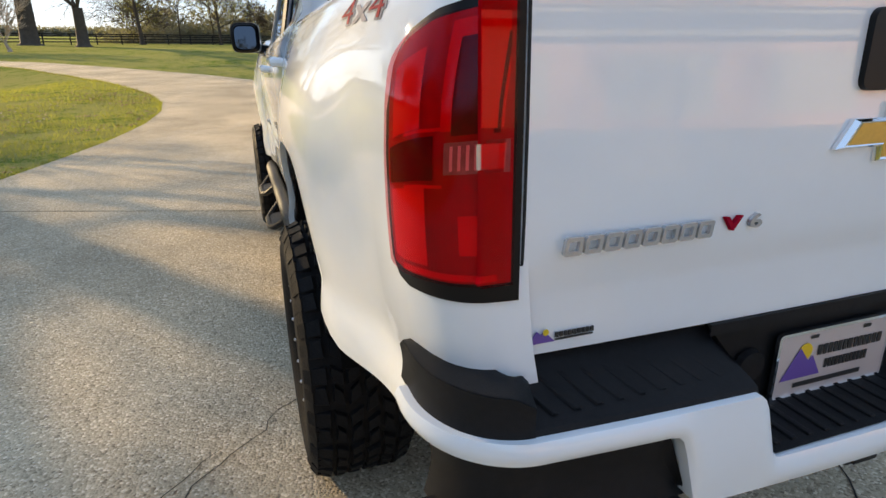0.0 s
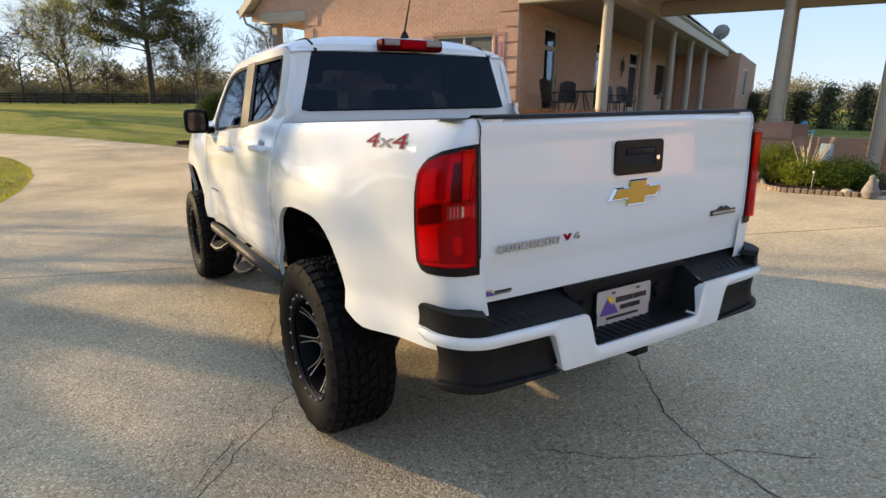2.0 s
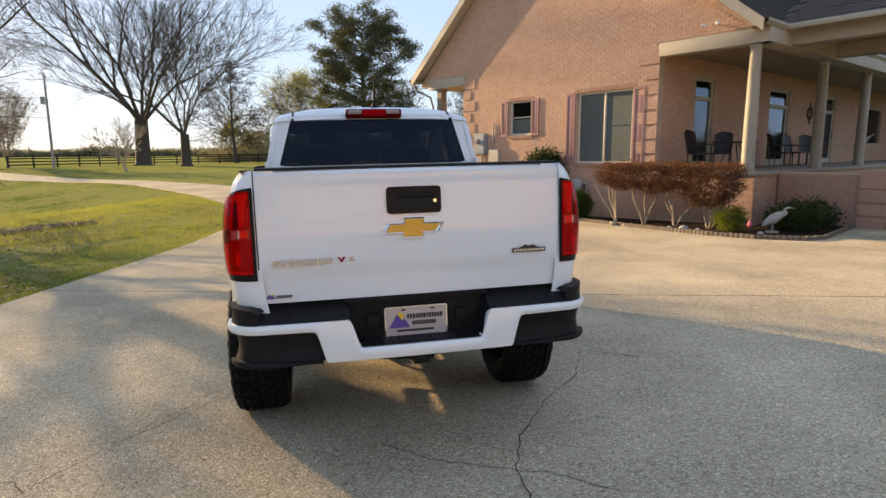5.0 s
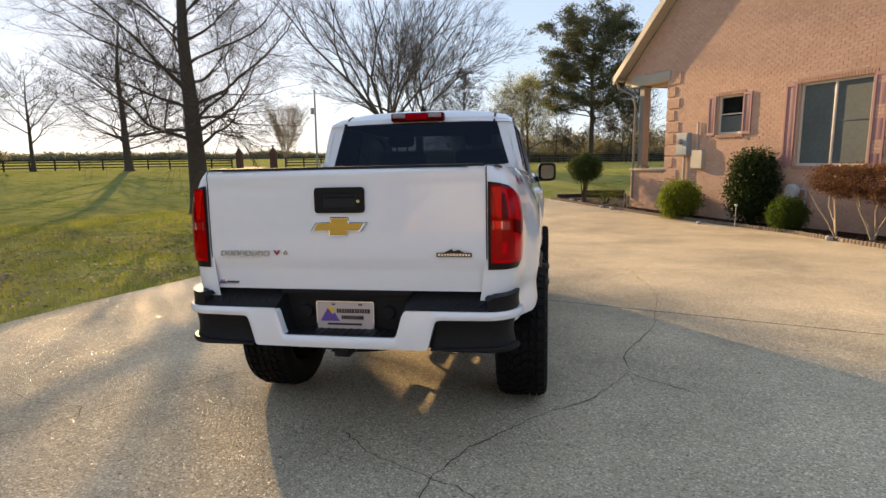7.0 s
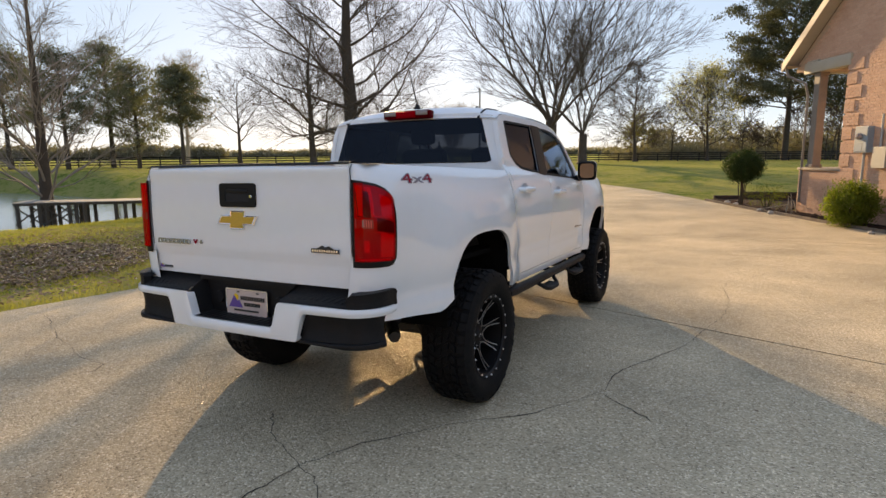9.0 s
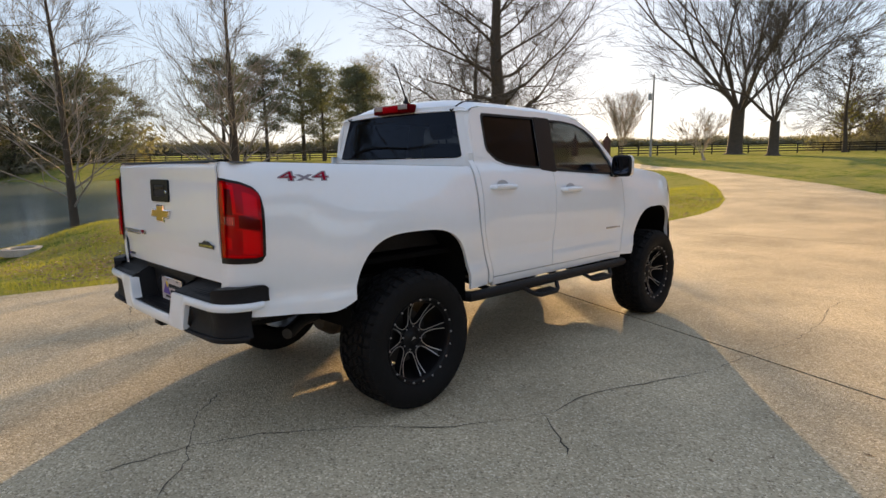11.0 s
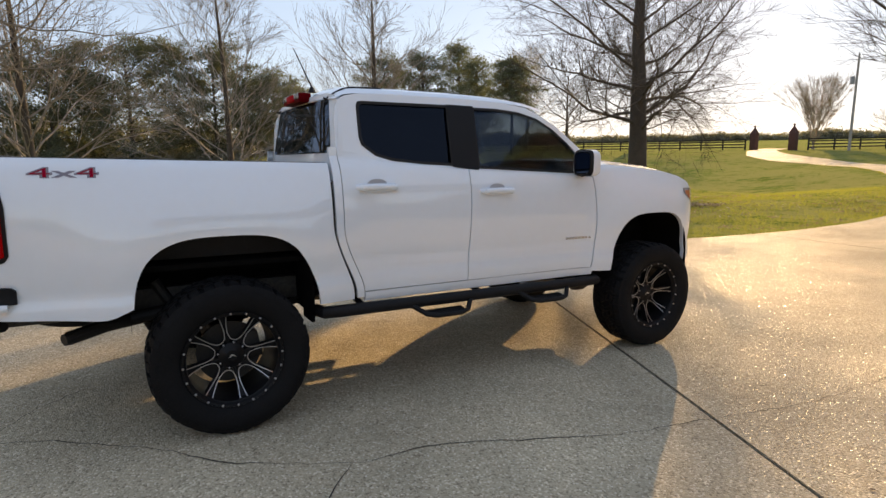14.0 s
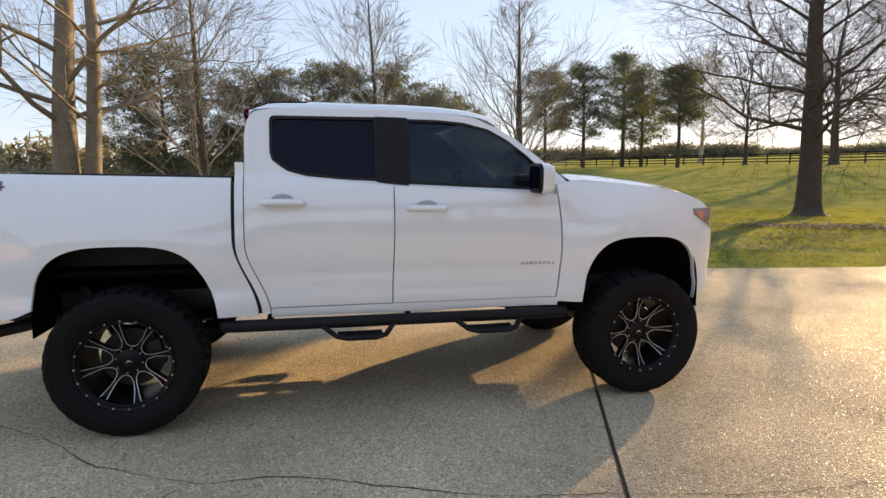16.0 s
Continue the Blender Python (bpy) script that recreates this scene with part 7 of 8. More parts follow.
# the oak on the lawn and its neighbours
bare_tree(-14.9, 20.5, 17.0, 0.46, "large leafless oak with wide low limbs on the lawn", 11, kids=4, depth=5, spread=0.60, length=4.1, nlimb=33, up0=0.22, minr=0.0041, limbk=0.24, first=0.19, shrink=0.63, cone=0.5, low=1.3)
bare_tree(-46.0, 54.7, 19.0, 0.45, "leafless oak on the far lawn", 12, kids=4, depth=4, length=5.0, nlimb=34, up0=0.2, minr=0.012, limbk=0.22, first=0.14, shrink=0.66, low=1.3)
bare_tree(-88.0, 70.0, 19.0, 0.4, "pale leafless tree behind the pines", 18, kids=4, depth=4, length=6.0, nlimb=30, up0=0.5, minr=0.016, limbk=0.22, first=0.2, mat_=PALETWIG)
bare_tree(-58.0, 54.0, 12.5, 0.26, "small leafless tree by the fence", 13, kids=3, depth=4, length=4.6, nlimb=14, up0=0.5, minr=0.016)
vase_tree(-22.4, 78.1, 29.0, 0.85, "large leafless tree with rising limbs near the fence", 14, 7, depth=5, minr=0.013, split=0.2, tilt=1.25, wide=0.46, reach=0.25)
vase_tree(-14.8, 66.4, 18.0, 0.50, "leaning leafless tree beside a larger one", 15, 5, depth=5, minr=0.012, split=0.2, tilt=1.1, wide=0.50, reach=0.24)
vase_tree(-36.0, 74.0, 9.5, 0.14, "vase-shaped bare crepe myrtle by the gate", 16, 8, depth=4, minr=0.013, split=0.04, tilt=0.42, wide=0.26, reach=0.27, mat_=PALETWIG)
vase_tree(-17.9, 55.5, 5.2, 0.12, "small spreading bare ornamental tree", 17, 6, depth=4, minr=0.010, split=0.14, tilt=1.3, wide=0.42, reach=0.23, mat_=PALETWIG)
# bald cypresses by the pond
for x, y, h, r, sd in ((-28.3, 13.1, 14.0, 0.34, 21), (-27.1, 4.6, 14.8, 0.20, 22), (-19.7, -2.9, 13.0, 0.18, 23)):
    bare_tree(x, y, h, r, "tall leafless bald cypress on the pond bank", sd, kids=3, depth=4, length=3.7, nlimb=42, up0=0.62, minr=0.0065, first=0.10, spread=0.40, limbk=0.22, cone=0.84, crown_mat=CYPTWIG, sway=0.010)
# twin-trunked sycamore
for x, y, ln, sd in ((-13.6, -5.55, (-0.03, -0.01), 31), (-13.7, -5.0, (0.02, 0.02), 32)):
    bare_tree(x, y, 16.0, 0.38 if sd == 31 else 0.25, "thick pale-barked leafless tree leaning from a shared base", sd, kids=3, depth=4, length=4.4, nlimb=16, up0=0.26, lean=ln, mat_=BARKWARM, minr=0.0052, first=0.24, limbk=0.26, crown_mat=BARKWARM, low=1.5)
def spread_pine(x, y, h, rad, label, seed, leaf, base=0.34, nl=34, per=55, leafsize=0.30, point=0.0):
    """A broad old pine: bare trunk, level limbs carrying flat clouds of needles, gaps between."""
    rng = random.Random(seed)
    t = thing("tree", label, "tree", "evergreens", at=Matrix.Translation((x, y, ground_z(x, y) - 0.1)))
    tr = 0.021 * h
    s = Shape().tube([(0, 0, 0), (0.1, 0, h * 0.3), (-0.15, 0.1, h * 0.65), (0, 0, h * 0.95)], [tr, tr * 0.75, tr * 0.5, 0.04], 10, caps=False)
    pts = []
    for k in range(nl):
        v = (k + rng.random() * 0.8) / nl
        a = k * 2.4 + rng.uniform(-0.6, 0.6)
        if point:
            ln = rad * (1 - v) ** point * min(1.0, 0.6 + 1.6 * v) * rng.uniform(0.55, 1.15) + 0.2
        else:
            ln = rad * math.sqrt(max(0.03, 1 - abs((v - 0.36) / 0.70) ** 2.4)) * rng.uniform(0.45, 1.08)
        z0 = h * (base + (0.95 - base) * v)
        tip = Vector((math.cos(a) * ln, math.sin(a) * ln, z0 + ln * (0.22 + 0.30 * v)))
        s.tube([(0, 0, z0 - 0.3), tip * 0.5 + Vector((0, 0, z0 * 0.5 - 0.06 * ln)), tip], [tr * 0.3, tr * 0.2, 0.025], 4, caps=False)
        g = (0.20 + 0.085 * rad) * rng.uniform(0.75, 1.25)
        mid = Vector((0, 0, z0)).lerp(tip, 0.62)
        for q in range(5 + int(ln * 2.0)):
            c = tip if q % 3 else mid
            pts.append(c + Vector((rng.gauss(0, g), rng.gauss(0, g), rng.gauss(0.15, 0.62 * g))))
    part("trunk", s, BARK, t, smooth=60)
    part("crown", blobs(pts, leafsize, per, rng, 0.5, 0.26 + 0.035 * rad), leaf, t, "rounded clouds of needles with gaps", smooth=0, kind="stuff")
    return t


# evergreens round the pond
rng = random.Random(8)
for x, y, h, rd, m in ((-62, 42, 12.5, 3.6, PINE), (-66, 36, 13.5, 3.4, CEDAR), (-70, 44, 16, 3.8, CEDAR), (-53, 41, 11.2, 3.8, CEDAR), (-74, 34, 14, 3.8, CEDAR), (-96, 14, 16, 7.0, CEDAR), (-98, 2, 17, 7.5, CEDAR), (-96, -8, 16, 7.0, PINE), (-98, 24, 12, 6.0, PINE), (-90, -20, 18, 7.0, CEDAR), (-50, -32, 18, 6.0, PINE)):
    sd = rng.randint(0, 999)
    if h < 16.5 and x > -80:
        spread_pine(x, y, h, rd * (0.95 + 0.04 * (sd % 12)), "olive pine on a bare trunk beyond the pond", sd, PINE, 0.18 + 0.022 * (sd % 11), 36, 58, 0.28, 0.58)
        continue
    if x < -60:
        spread_pine(x, y, h, rd * 1.2, "broad dark evergreen beyond the pond", sd, m, 0.03, 44, 60, 0.40)
        continue
    conifer(x, y, h, rd, "dark evergreen beyond the pond", sd, m, base=0.36 if h < 17 else 0.15, size=0.40, clumps=300, per=28, cone=0.34, z=0.1)
# tall pine and others beyond the far lawn
spread_pine(7.8, 98, 23.5, 8.2, "broad dark pine on a bare trunk beyond the lawn", 91, CEDAR, 0.32, 52, 84, 0.40)
for k in range(32):
    x, y, h = rng.uniform(-24, 52), rng.uniform(99, 124), rng.choice((6, 8, 9, 11, 13, 16)) * rng.uniform(0.85, 1.1)
    bare_tree(x, y, h, 0.011 * h, "slim budding tree in the far wood edge" if k % 2 else "slim bare tree in the far wood edge", 400 + k, kids=3, depth=3 if k % 3 else 4, length=h * 0.32, nlimb=12, up0=0.5, minr=0.032, bud=0.24 if k % 2 else 0, buds_mat=BUD, group="wood edge trees", lean=(rng.gauss(0, 0.06), rng.gauss(0, 0.06)))
bare_tree(-12.5, 90.0, 14.5, 0.30, "leafless tree beyond the upper lawn", 480, kids=4, depth=4, length=5.2, nlimb=22, up0=0.4, minr=0.022, limbk=0.26, first=0.2)
bare_tree(-2.5, 93.0, 14.0, 0.24, "tree hazed with pale yellow buds beyond the upper lawn", 481, kids=4, depth=4, length=4.6, nlimb=22, up0=0.5, minr=0.020, bud=0.26, buds_mat=PALEBUD, first=0.18)


def far_woods(cx, cy, r0, a0, a1, h, label, seed, lift=0.0, dense=0.9, grain=1.5):
    """A band of far woods: trunks lost in a ragged mass of twig clumps."""
    rng = random.Random(seed)
    pts = []
    n = int(abs(a1 - a0) * r0 / dense)
    for k in range(n):
        a = a0 + (a1 - a0) * rng.random()
        r = r0 + rng.uniform(0, 14)
        hh = h * (0.55 + 0.6 * noise.noise(Vector((a * 14, seed, 0))) + 0.25 * rng.random())
        for q in range(12):
            pts.append(Vector((cx + r * math.cos(a) + rng.gauss(0, 1.2), cy + r * math.sin(a) + rng.gauss(0, 1.2), lift + hh * rng.random() ** 0.9)))
    ob = solo("far_woods", blobs(pts, grain, int(13.5 / grain ** 2), rng, 0.8, 1.0), WOODS, label, "woods", kind="stuff", smooth=0)
    return ob


far_woods(0, 0, 122, radians(97), radians(40), 8.0, "brown-grey woods beyond the lawn", 51, 0.0, 0.5, 1.0)
far_woods(0, 0, 108, radians(100), radians(52), 3.6, "dark brush at the foot of the wood edge", 58, 0.0, 0.45, 0.6)
far_woods(0, 0, 420, radians(142), radians(95), 7.5, "low distant woods on the horizon", 52, 0.0, 0.16, 2.2)
far_woods(0, 0, 300, radians(168), radians(138), 9, "distant woods beyond the fence", 53, 0.0, 0.22, 1.9)
far_woods(-20, 0, 88, radians(215), radians(158), 8.5, "brown scrub beyond the pond", 54, -0.3, 0.5)
far_woods(-58, 4, 36, radians(160), radians(280), 3.6, "dark brush along the far bank of the pond", 57, -1.5, 0.5, 0.7)
far_woods(0, 0, 120, radians(38), radians(-20), 6.0, "trees beyond the house", 55, 0.0, 0.9, 0.55)
far_woods(0, 0, 110, radians(340), radians(215), 9.0, "woods behind the drive", 56, 0.0)
for k in range(11):
    conifer(38.4 + rng.uniform(-0.4, 0.4), 26.0 - k * 1.6 + rng.uniform(-0.2, 0.2), rng.uniform(2.1, 3.1), 0.8, "clipped evergreen in a row beyond the walkway", 700 + k, CEDAR, base=0.03, size=0.20, clumps=130, per=26, cone=0.85, group="evergreen row", z=-0.2)


# shrubs in the beds
def shrub(name, x, y, r, h, leaf, label, seed, z0=0.0, size=0.07, n=260, per=16, trunk=False, flat=False):
    rng = random.Random(seed)
    gz = ground_z(x, y)
    t = thing(name, label, "shrub", at=Matrix.Translation((x, y, gz)))
    pts = []
    for k in range(n):
        while True:
            v = Vector((rng.uniform(-1, 1), rng.uniform(-1, 1), rng.uniform(-1, 1)))
            if 0.45 < v.length < 1:
                break
        v = v.normalized() * ((0.80 if k % 3 else 0.50) + 0.2 * rng.random() + 0.12 * noise.noise(v * 2.5 + Vector((seed, 0, 0))))
        if flat:
            v = Vector((math.copysign(abs(v.x) ** 0.6, v.x), math.copysign(abs(v.y) ** 0.6, v.y), math.copysign(abs(v.z) ** 0.5, v.z)))
        pts.append(Vector((v.x * r, v.y * r, z0 + (h - z0) * 0.5 + v.z * (h - z0) * 0.5)))
    st = Shape()
    for k in range(7):
        a = 6.283 * k / 7
        st.tube([(0.04 * math.cos(a), 0.04 * math.sin(a), 0), (r * 0.3 * math.cos(a), r * 0.3 * math.sin(a), z0 + (h - z0) * 0.35), (r * 0.6 * math.cos(a), r * 0.6 * math.sin(a), z0 + (h - z0) * 0.7)], [0.02, 0.014, 0.006], 5, caps=False)
    part("stems", st, BARK, t)
    part("leaves", blobs(pts, size, per, rng, 1, size * 1.1), leaf, t, smooth=0, kind="stuff")
    return t

# ---- beds, edging, garden things ----
BED = [(1.1, 21.9), (2.4, 19.3), (3.6, 17.2), (5.4, 13.5), (6.55, 10.9), (7.1, 7.9), (7.35, 6.6), (7.7, 5.75), (8.3, 5.15), (8.8, 5.2), (12.9, 8.0), (11.8, 9.6), (9.45, 7.9), (3.8, 18.9), (4.6, 22.6), (4.5, 23.6), (1.5, 23.4)]
BED2 = [(9.0, 3.45), (8.75, 3.0), (9.1, 1.9), (10.5, 1.7), (15, 3.2), (14.6, 5.6), (13.0, 6.0)]
solo("flower_bed", laid(BED, 1.5, 0.02), SOIL, "dark mulch flower bed along the brick house", "flower bed", kind="structure", smooth=20)
solo("flower_bed_walk", laid(BED2, 1.5, 0.02), SOIL, "dark mulch flower bed beside the walkway", "flower bed", kind="structure", smooth=20)


rng = random.Random(33)
vs, fs = [], []
for _ in range(5200):
    k = rng.uniform(0, 1)
    x, y = (1.6 + 6.0 * k + rng.gauss(0, 0.45), 21.6 - 14.6 * k + rng.gauss(0, 0.45))
    if not inside(BED, x, y):
        continue
    a, w, z, n = rng.uniform(0, 6.283), rng.uniform(0.02, 0.06), ground_z(x, y) + 0.025, len(vs)
    for da, q in ((0, 1), (1.57, 0.35), (3.14, 1), (4.71, 0.35)):
        vs.append((x + math.cos(a + da) * w * q, y + math.sin(a + da) * w * q, z + rng.uniform(0.0, 0.035)))
    fs.append((n, n + 1, n + 2, n + 3))
s = Shape()
s.v, s.f = vs, fs
solo("bark_chips", s, MULCH, "reddish bark chips scattered in the bed", "mulch", kind="stuff", smooth=0)


def along(line, step):
    """Evenly spaced places and headings along a line."""
    out, rest = [], 0.0
    for (a, b), (c, d) in zip(line, line[1:]):
        ln = math.hypot(c - a, d - b)
        q = rest
        while q < ln:
            out.append((a + (c - a) * q / ln, b + (d - b) * q / ln, math.degrees(math.atan2(d - b, c - a))))
            q += step
        rest = q - ln
    return out


ebr = Shape().cbox((-0.046, -0.032, -0.08), (0.046, 0.032, 0.085), 0.018).mesh("brick", ORANGEBRICK, 0)
for line, lab in ((BED[:11], "scalloped brick edging of the house bed"), ([BED2[6], BED2[0], BED2[1], BED2[2], BED2[3], (12.5, 2.4)], "scalloped brick edging of the walkway bed")):
    edge = thing("brick_edging", lab, "edging", kind="structure")
    rng = random.Random(4)
    for x, y, a in along(line, 0.104):
        o = new("brick", ebr)
        o.parent = edge
        o.matrix_local = pose(x, y, ground_z(x, y) + rng.uniform(-0.006, 0.006), rng.uniform(-3, 3), rng.uniform(-3, 3), a)

shrub("camellia", 6.33, 12.95, 0.56, 1.98, GLOSSLEAF, "dark glossy-leaved camellia against the brick wall", 61, 0.1, 0.10, 620, 30)
shrub("clipped_shrub", 6.62, 11.25, 0.42, 0.80, SHRUB, "clipped round green shrub in the bed", 62, 0.03, 0.05, 520, 28)
shrub("shrub", 4.88, 14.75, 0.58, 1.12, SHRUBY, "loose yellow-green shrub under the meter box", 63, 0.03, 0.08, 460, 24)
shrub("clipped_shrub", 8.15, 6.95, 0.33, 0.56, SHRUBY, "small round green shrub in the bed", 64, 0.02, 0.045, 300, 18)
shrub("shrub", 9.4, 6.6, 0.55, 0.55, GLOSSLEAF, "low dark evergreen shrub in the bed", 65, 0.02, 0.07, 260, 16)
shrub("shrub", 10.4, 7.2, 0.6, 0.6, GLOSSLEAF, "low dark evergreen shrub in the bed", 66, 0.02, 0.07, 260, 16)
shrub("shrub", 10.35, 4.0, 0.46, 0.78, SHRUBY, "round green shrub by the walkway", 67, 0.02, 0.06, 320, 18)
shrub("shrub", 10.2, 2.6, 0.5, 0.52, SHRUB, "low green shrub by the walkway", 68, 0.02, 0.06, 300, 18)
sp = shrub("shrub", 10.1, 3.3, 0.42, 0.50, SHRUBY, "yellow-green plant with bare spiky stems by the walkway", 69, 0.02, 0.07, 260, 16)
rng = random.Random(77)
for k in range(16):
    a, q = rng.uniform(0, 6.283), rng.uniform(0.15, 0.5)
    part("bare_stem", Shape().tube([(0.1 * math.cos(a), 0.1 * math.sin(a), 0.2), (q * 0.6 * math.cos(a), q * 0.6 * math.sin(a), 0.55), (q * math.cos(a), q * math.sin(a), rng.uniform(0.7, 1.0))], [0.012, 0.010, 0.006], 5), PALETWIG, sp)
shrub("shrub", 3.1, 18.9, 0.6, 0.9, SHRUBY, "sparse twiggy green shrub in the bed", 70, 0.05, 0.05, 130, 10)

# topiary ball on a stem
tp = shrub("topiary", 2.34, 19.6, 0.62, 1.95, GLOSSLEAF, "dark topiary ball on a short trunk", 71, 0.90, 0.06, 640, 34)
part("trunk", Shape().tube([(0, 0, 0), (0.02, 0.01, 0.5), (0, 0, 0.95)], [0.055, 0.045, 0.04], 8), BARK, tp)

# russet box hedge on bare stems
hd = thing("hedge", "flat-topped russet hedge on pale bare stems", "hedge", at=Matrix.Translation((7.62, 8.6, ground_z(7.62, 8.6))) @ pose(0, 0, 0, 0, 0, math.degrees(math.atan2(-3.23, 1.61))))
rng = random.Random(72)
pts = []
for k in range(4200):
    x, y, z = rng.uniform(-1.66, 1.66), rng.uniform(-0.55, 0.55), rng.uniform(0.52, 1.50)
    low = lerp([(-1.66, 1.08), (-1.2, 0.92), (0.0, 0.86), (0.65, 0.84), (0.9, 0.62), (1.4, 0.58), (1.66, 0.95)], x) + 0.16 * noise.noise(Vector((x * 1.5, y, 3)))
    edge = min(1.66 - abs(x), 0.55 - abs(y), 1.50 - z, z - low)
    if z > low and (edge < 0.16 or rng.random() < 0.25):
        pts.append(Vector((x, y, z + 0.03 * noise.noise(Vector((x * 2, y * 2, 0))))))
part("leaves", blobs(pts, 0.060, 14, rng, 0.8, 0.05), RUSSET, hd, "russet leaf mass", smooth=0, kind="stuff")
for k in range(4):
    x0 = -1.25 + k * 0.80 + rng.uniform(-0.1, 0.1)
    s = Shape()
    for q in range(4):
        dx, dy = rng.uniform(-0.55, 0.55), rng.uniform(-0.35, 0.35)
        s.tube([(x0, 0, -0.05), (x0 + dx * 0.3, dy * 0.3, 0.3), (x0 + dx * 0.7 + rng.uniform(-0.08, 0.08), dy * 0.7, 0.6), (x0 + dx, dy, 1.0)], [0.024, 0.018, 0.014, 0.009], 6, caps=False)
    part("stem", s, PALETWIG, hd, "pale twisting stem")


# dark timbers that hold the back of the bed, by the porch post
for (ax, ay), (bx, by), z in (((1.35, 22.9), (2.5, 23.3), 0.0), ((2.5, 23.2), (4.4, 23.5), 0.0), ((2.45, 23.25), (4.35, 23.55), 0.15)):
    tm = Shape().cbox((0, -0.075, 0), (math.hypot(bx - ax, by - ay), 0.075, 0.15), 0.014)
    solo("landscape_timber", tm, DARKWOOD, "dark weathered landscape timber behind the bed", "timber", "bed timbers", at=Matrix.Translation((ax, ay, ground_z(ax, ay) + z)) @ pose(0, 0, 0, 0, 0, math.degrees(math.atan2(by - ay, bx - ax))))
# pale dead canes leaning in the mulch
dc = thing("dead_canes", "pale dead canes leaning in the mulch bed", "plant", at=Matrix.Translation((3.65, 18.15, ground_z(3.65, 18.15))))
for p in (((0, 0, 0), (0.05, 0.0, 0.32), (0.03, 0.05, 0.55)), ((0.16, 0.05, 0), (0.14, 0.05, 0.3), (0.10, 0.02, 0.62)), ((0.3, 0.1, 0), (0.2, 0.1, 0.35), (0.06, 0.0, 0.52)), ((-0.9, 0.5, 0.03), (-0.4, 0.2, 0.14), (0.0, 0.0, 0.26))):
    part("cane", Shape().tube(p, [0.020, 0.016, 0.010], 6), PALETWIG, dc)


# small ornaments
def path_light(x, y, k):
    t = thing("path_light", "small white solar path light in the bed", "path light", "path lights", at=Matrix.Translation((x, y, ground_z(x, y))) @ Matrix.Scale(k, 4))
    part("stake", Shape().tube([(0, 0, -0.02), (0, 0, 0.55)], 0.010, 6), GREYMETAL, t)
    part("cap", Shape().lathe([(0, 0.62), (0.04, 0.60), (0.045, 0.59), (0.03, 0.58), (0.03, 0.55), (0, 0.54)], n=16), WHITEPLASTIC, t)


for x, y in ((5.75, 12.25), (9.55, 2.9), (10.3, 1.95)):
    path_light(x, y, 1.0 if x < 6 else 0.55)


def heron(x, y, rz, h):
    t = thing("bird_statue", "pale stone wading bird statue in the bed", "statue", at=Matrix.Translation((x, y, ground_z(x, y))) @ pose(0, 0, 0, 0, 0, rz))
    s = Shape().lathe([(0.0, -0.26), (0.05, -0.2), (0.11, 0.0), (0.09, 0.14), (0.04, 0.24), (0.03, 0.3)], n=12, m=pose(0, 0, h * 0.55, 55, 0, 0))
    s.tube([(0, -0.2, h * 0.68), (0, -0.26, h * 0.8), (0, -0.2, h * 0.92), (0, -0.28, h)], [0.035, 0.025, 0.028, 0.03], 8).tube([(0, -0.28, h), (0, -0.42, h * 0.97)], [0.02, 0.003], 6)
    s.tube([(0.03, 0, 0), (0.03, 0, h * 0.5)], 0.012, 6).tube([(-0.03, 0, 0), (-0.03, 0, h * 0.5)], 0.012, 6).lathe([(0.14, 0), (0.13, 0.05), (0, 0.06)], n=14)
    part("figure", s, STONE, t)


heron(8.73, 6.42, 70, 0.54)
rng = random.Random(73)
for x, y, r in ((7.45, 7.55, 0.11), (7.3, 7.85, 0.08), (6.75, 9.4, 0.09), (6.9, 9.1, 0.07), (7.6, 7.25, 0.07), (8.35, 6.3, 0.06), (5.1, 13.2, 0.07), (3.2, 17.6, 0.10), (2.2, 20.0, 0.11), (1.9, 20.7, 0.12), (2.9, 18.3, 0.09), (9.2, 2.15, 0.10), (8.95, 3.3, 0.07)):
    s = Shape()
    rows = []
    for i in range(7):
        ph = math.pi * i / 6
        rows.append([Vector((r * math.sin(ph) * math.cos(a) * (1 + 0.3 * noise.noise(Vector((x, i, k)))), r * math.sin(ph) * math.sin(a), r * 0.7 * math.cos(ph))) for k, a in enumerate(np.linspace(0, 2 * math.pi, 11))])
    s.grid(rows)
    solo("garden_stone", s, STONE, "pale rounded stone among the mulch", "stone", "bed stones", at=Matrix.Translation((x, y, ground_z(x, y) + r * 0.45)))
pf = thing("garden_sign", "small pale blue garden sign on a stake", "sign", at=Matrix.Translation((11.15, 3.5, ground_z(11.15, 3.5))) @ pose(0, 0, 0, 0, 0, -60))
part("board", Shape().cbox((-0.11, -0.012, 0.42), (0.11, 0.012, 0.78), 0.008), mat("pale blue board", (0.35, 0.50, 0.58), 0.6), pf)
part("stake", Shape().tube([(0, 0.015, 0), (0, 0.015, 0.7)], 0.012, 6), GREYWOOD, pf)
fl = thing("pink_ornament", "small pink garden ornament on a wire", "ornament", at=Matrix.Translation((8.0, 6.2, ground_z(8.0, 6.2))))
part("figure", Shape().lathe([(0, 0.32), (0.04, 0.28), (0.05, 0.22), (0.02, 0.17), (0, 0.16)], n=12), PINK, fl)
part("wire", Shape().tube([(0, 0, 0), (0, 0, 0.2)], 0.006, 5), IRON, fl)
rs_ = thing("rooster_statue", "grey speckled hen statue beside the bed", "statue", at=Matrix.Translation((9.05, 1.75, ground_z(9.05, 1.75))))
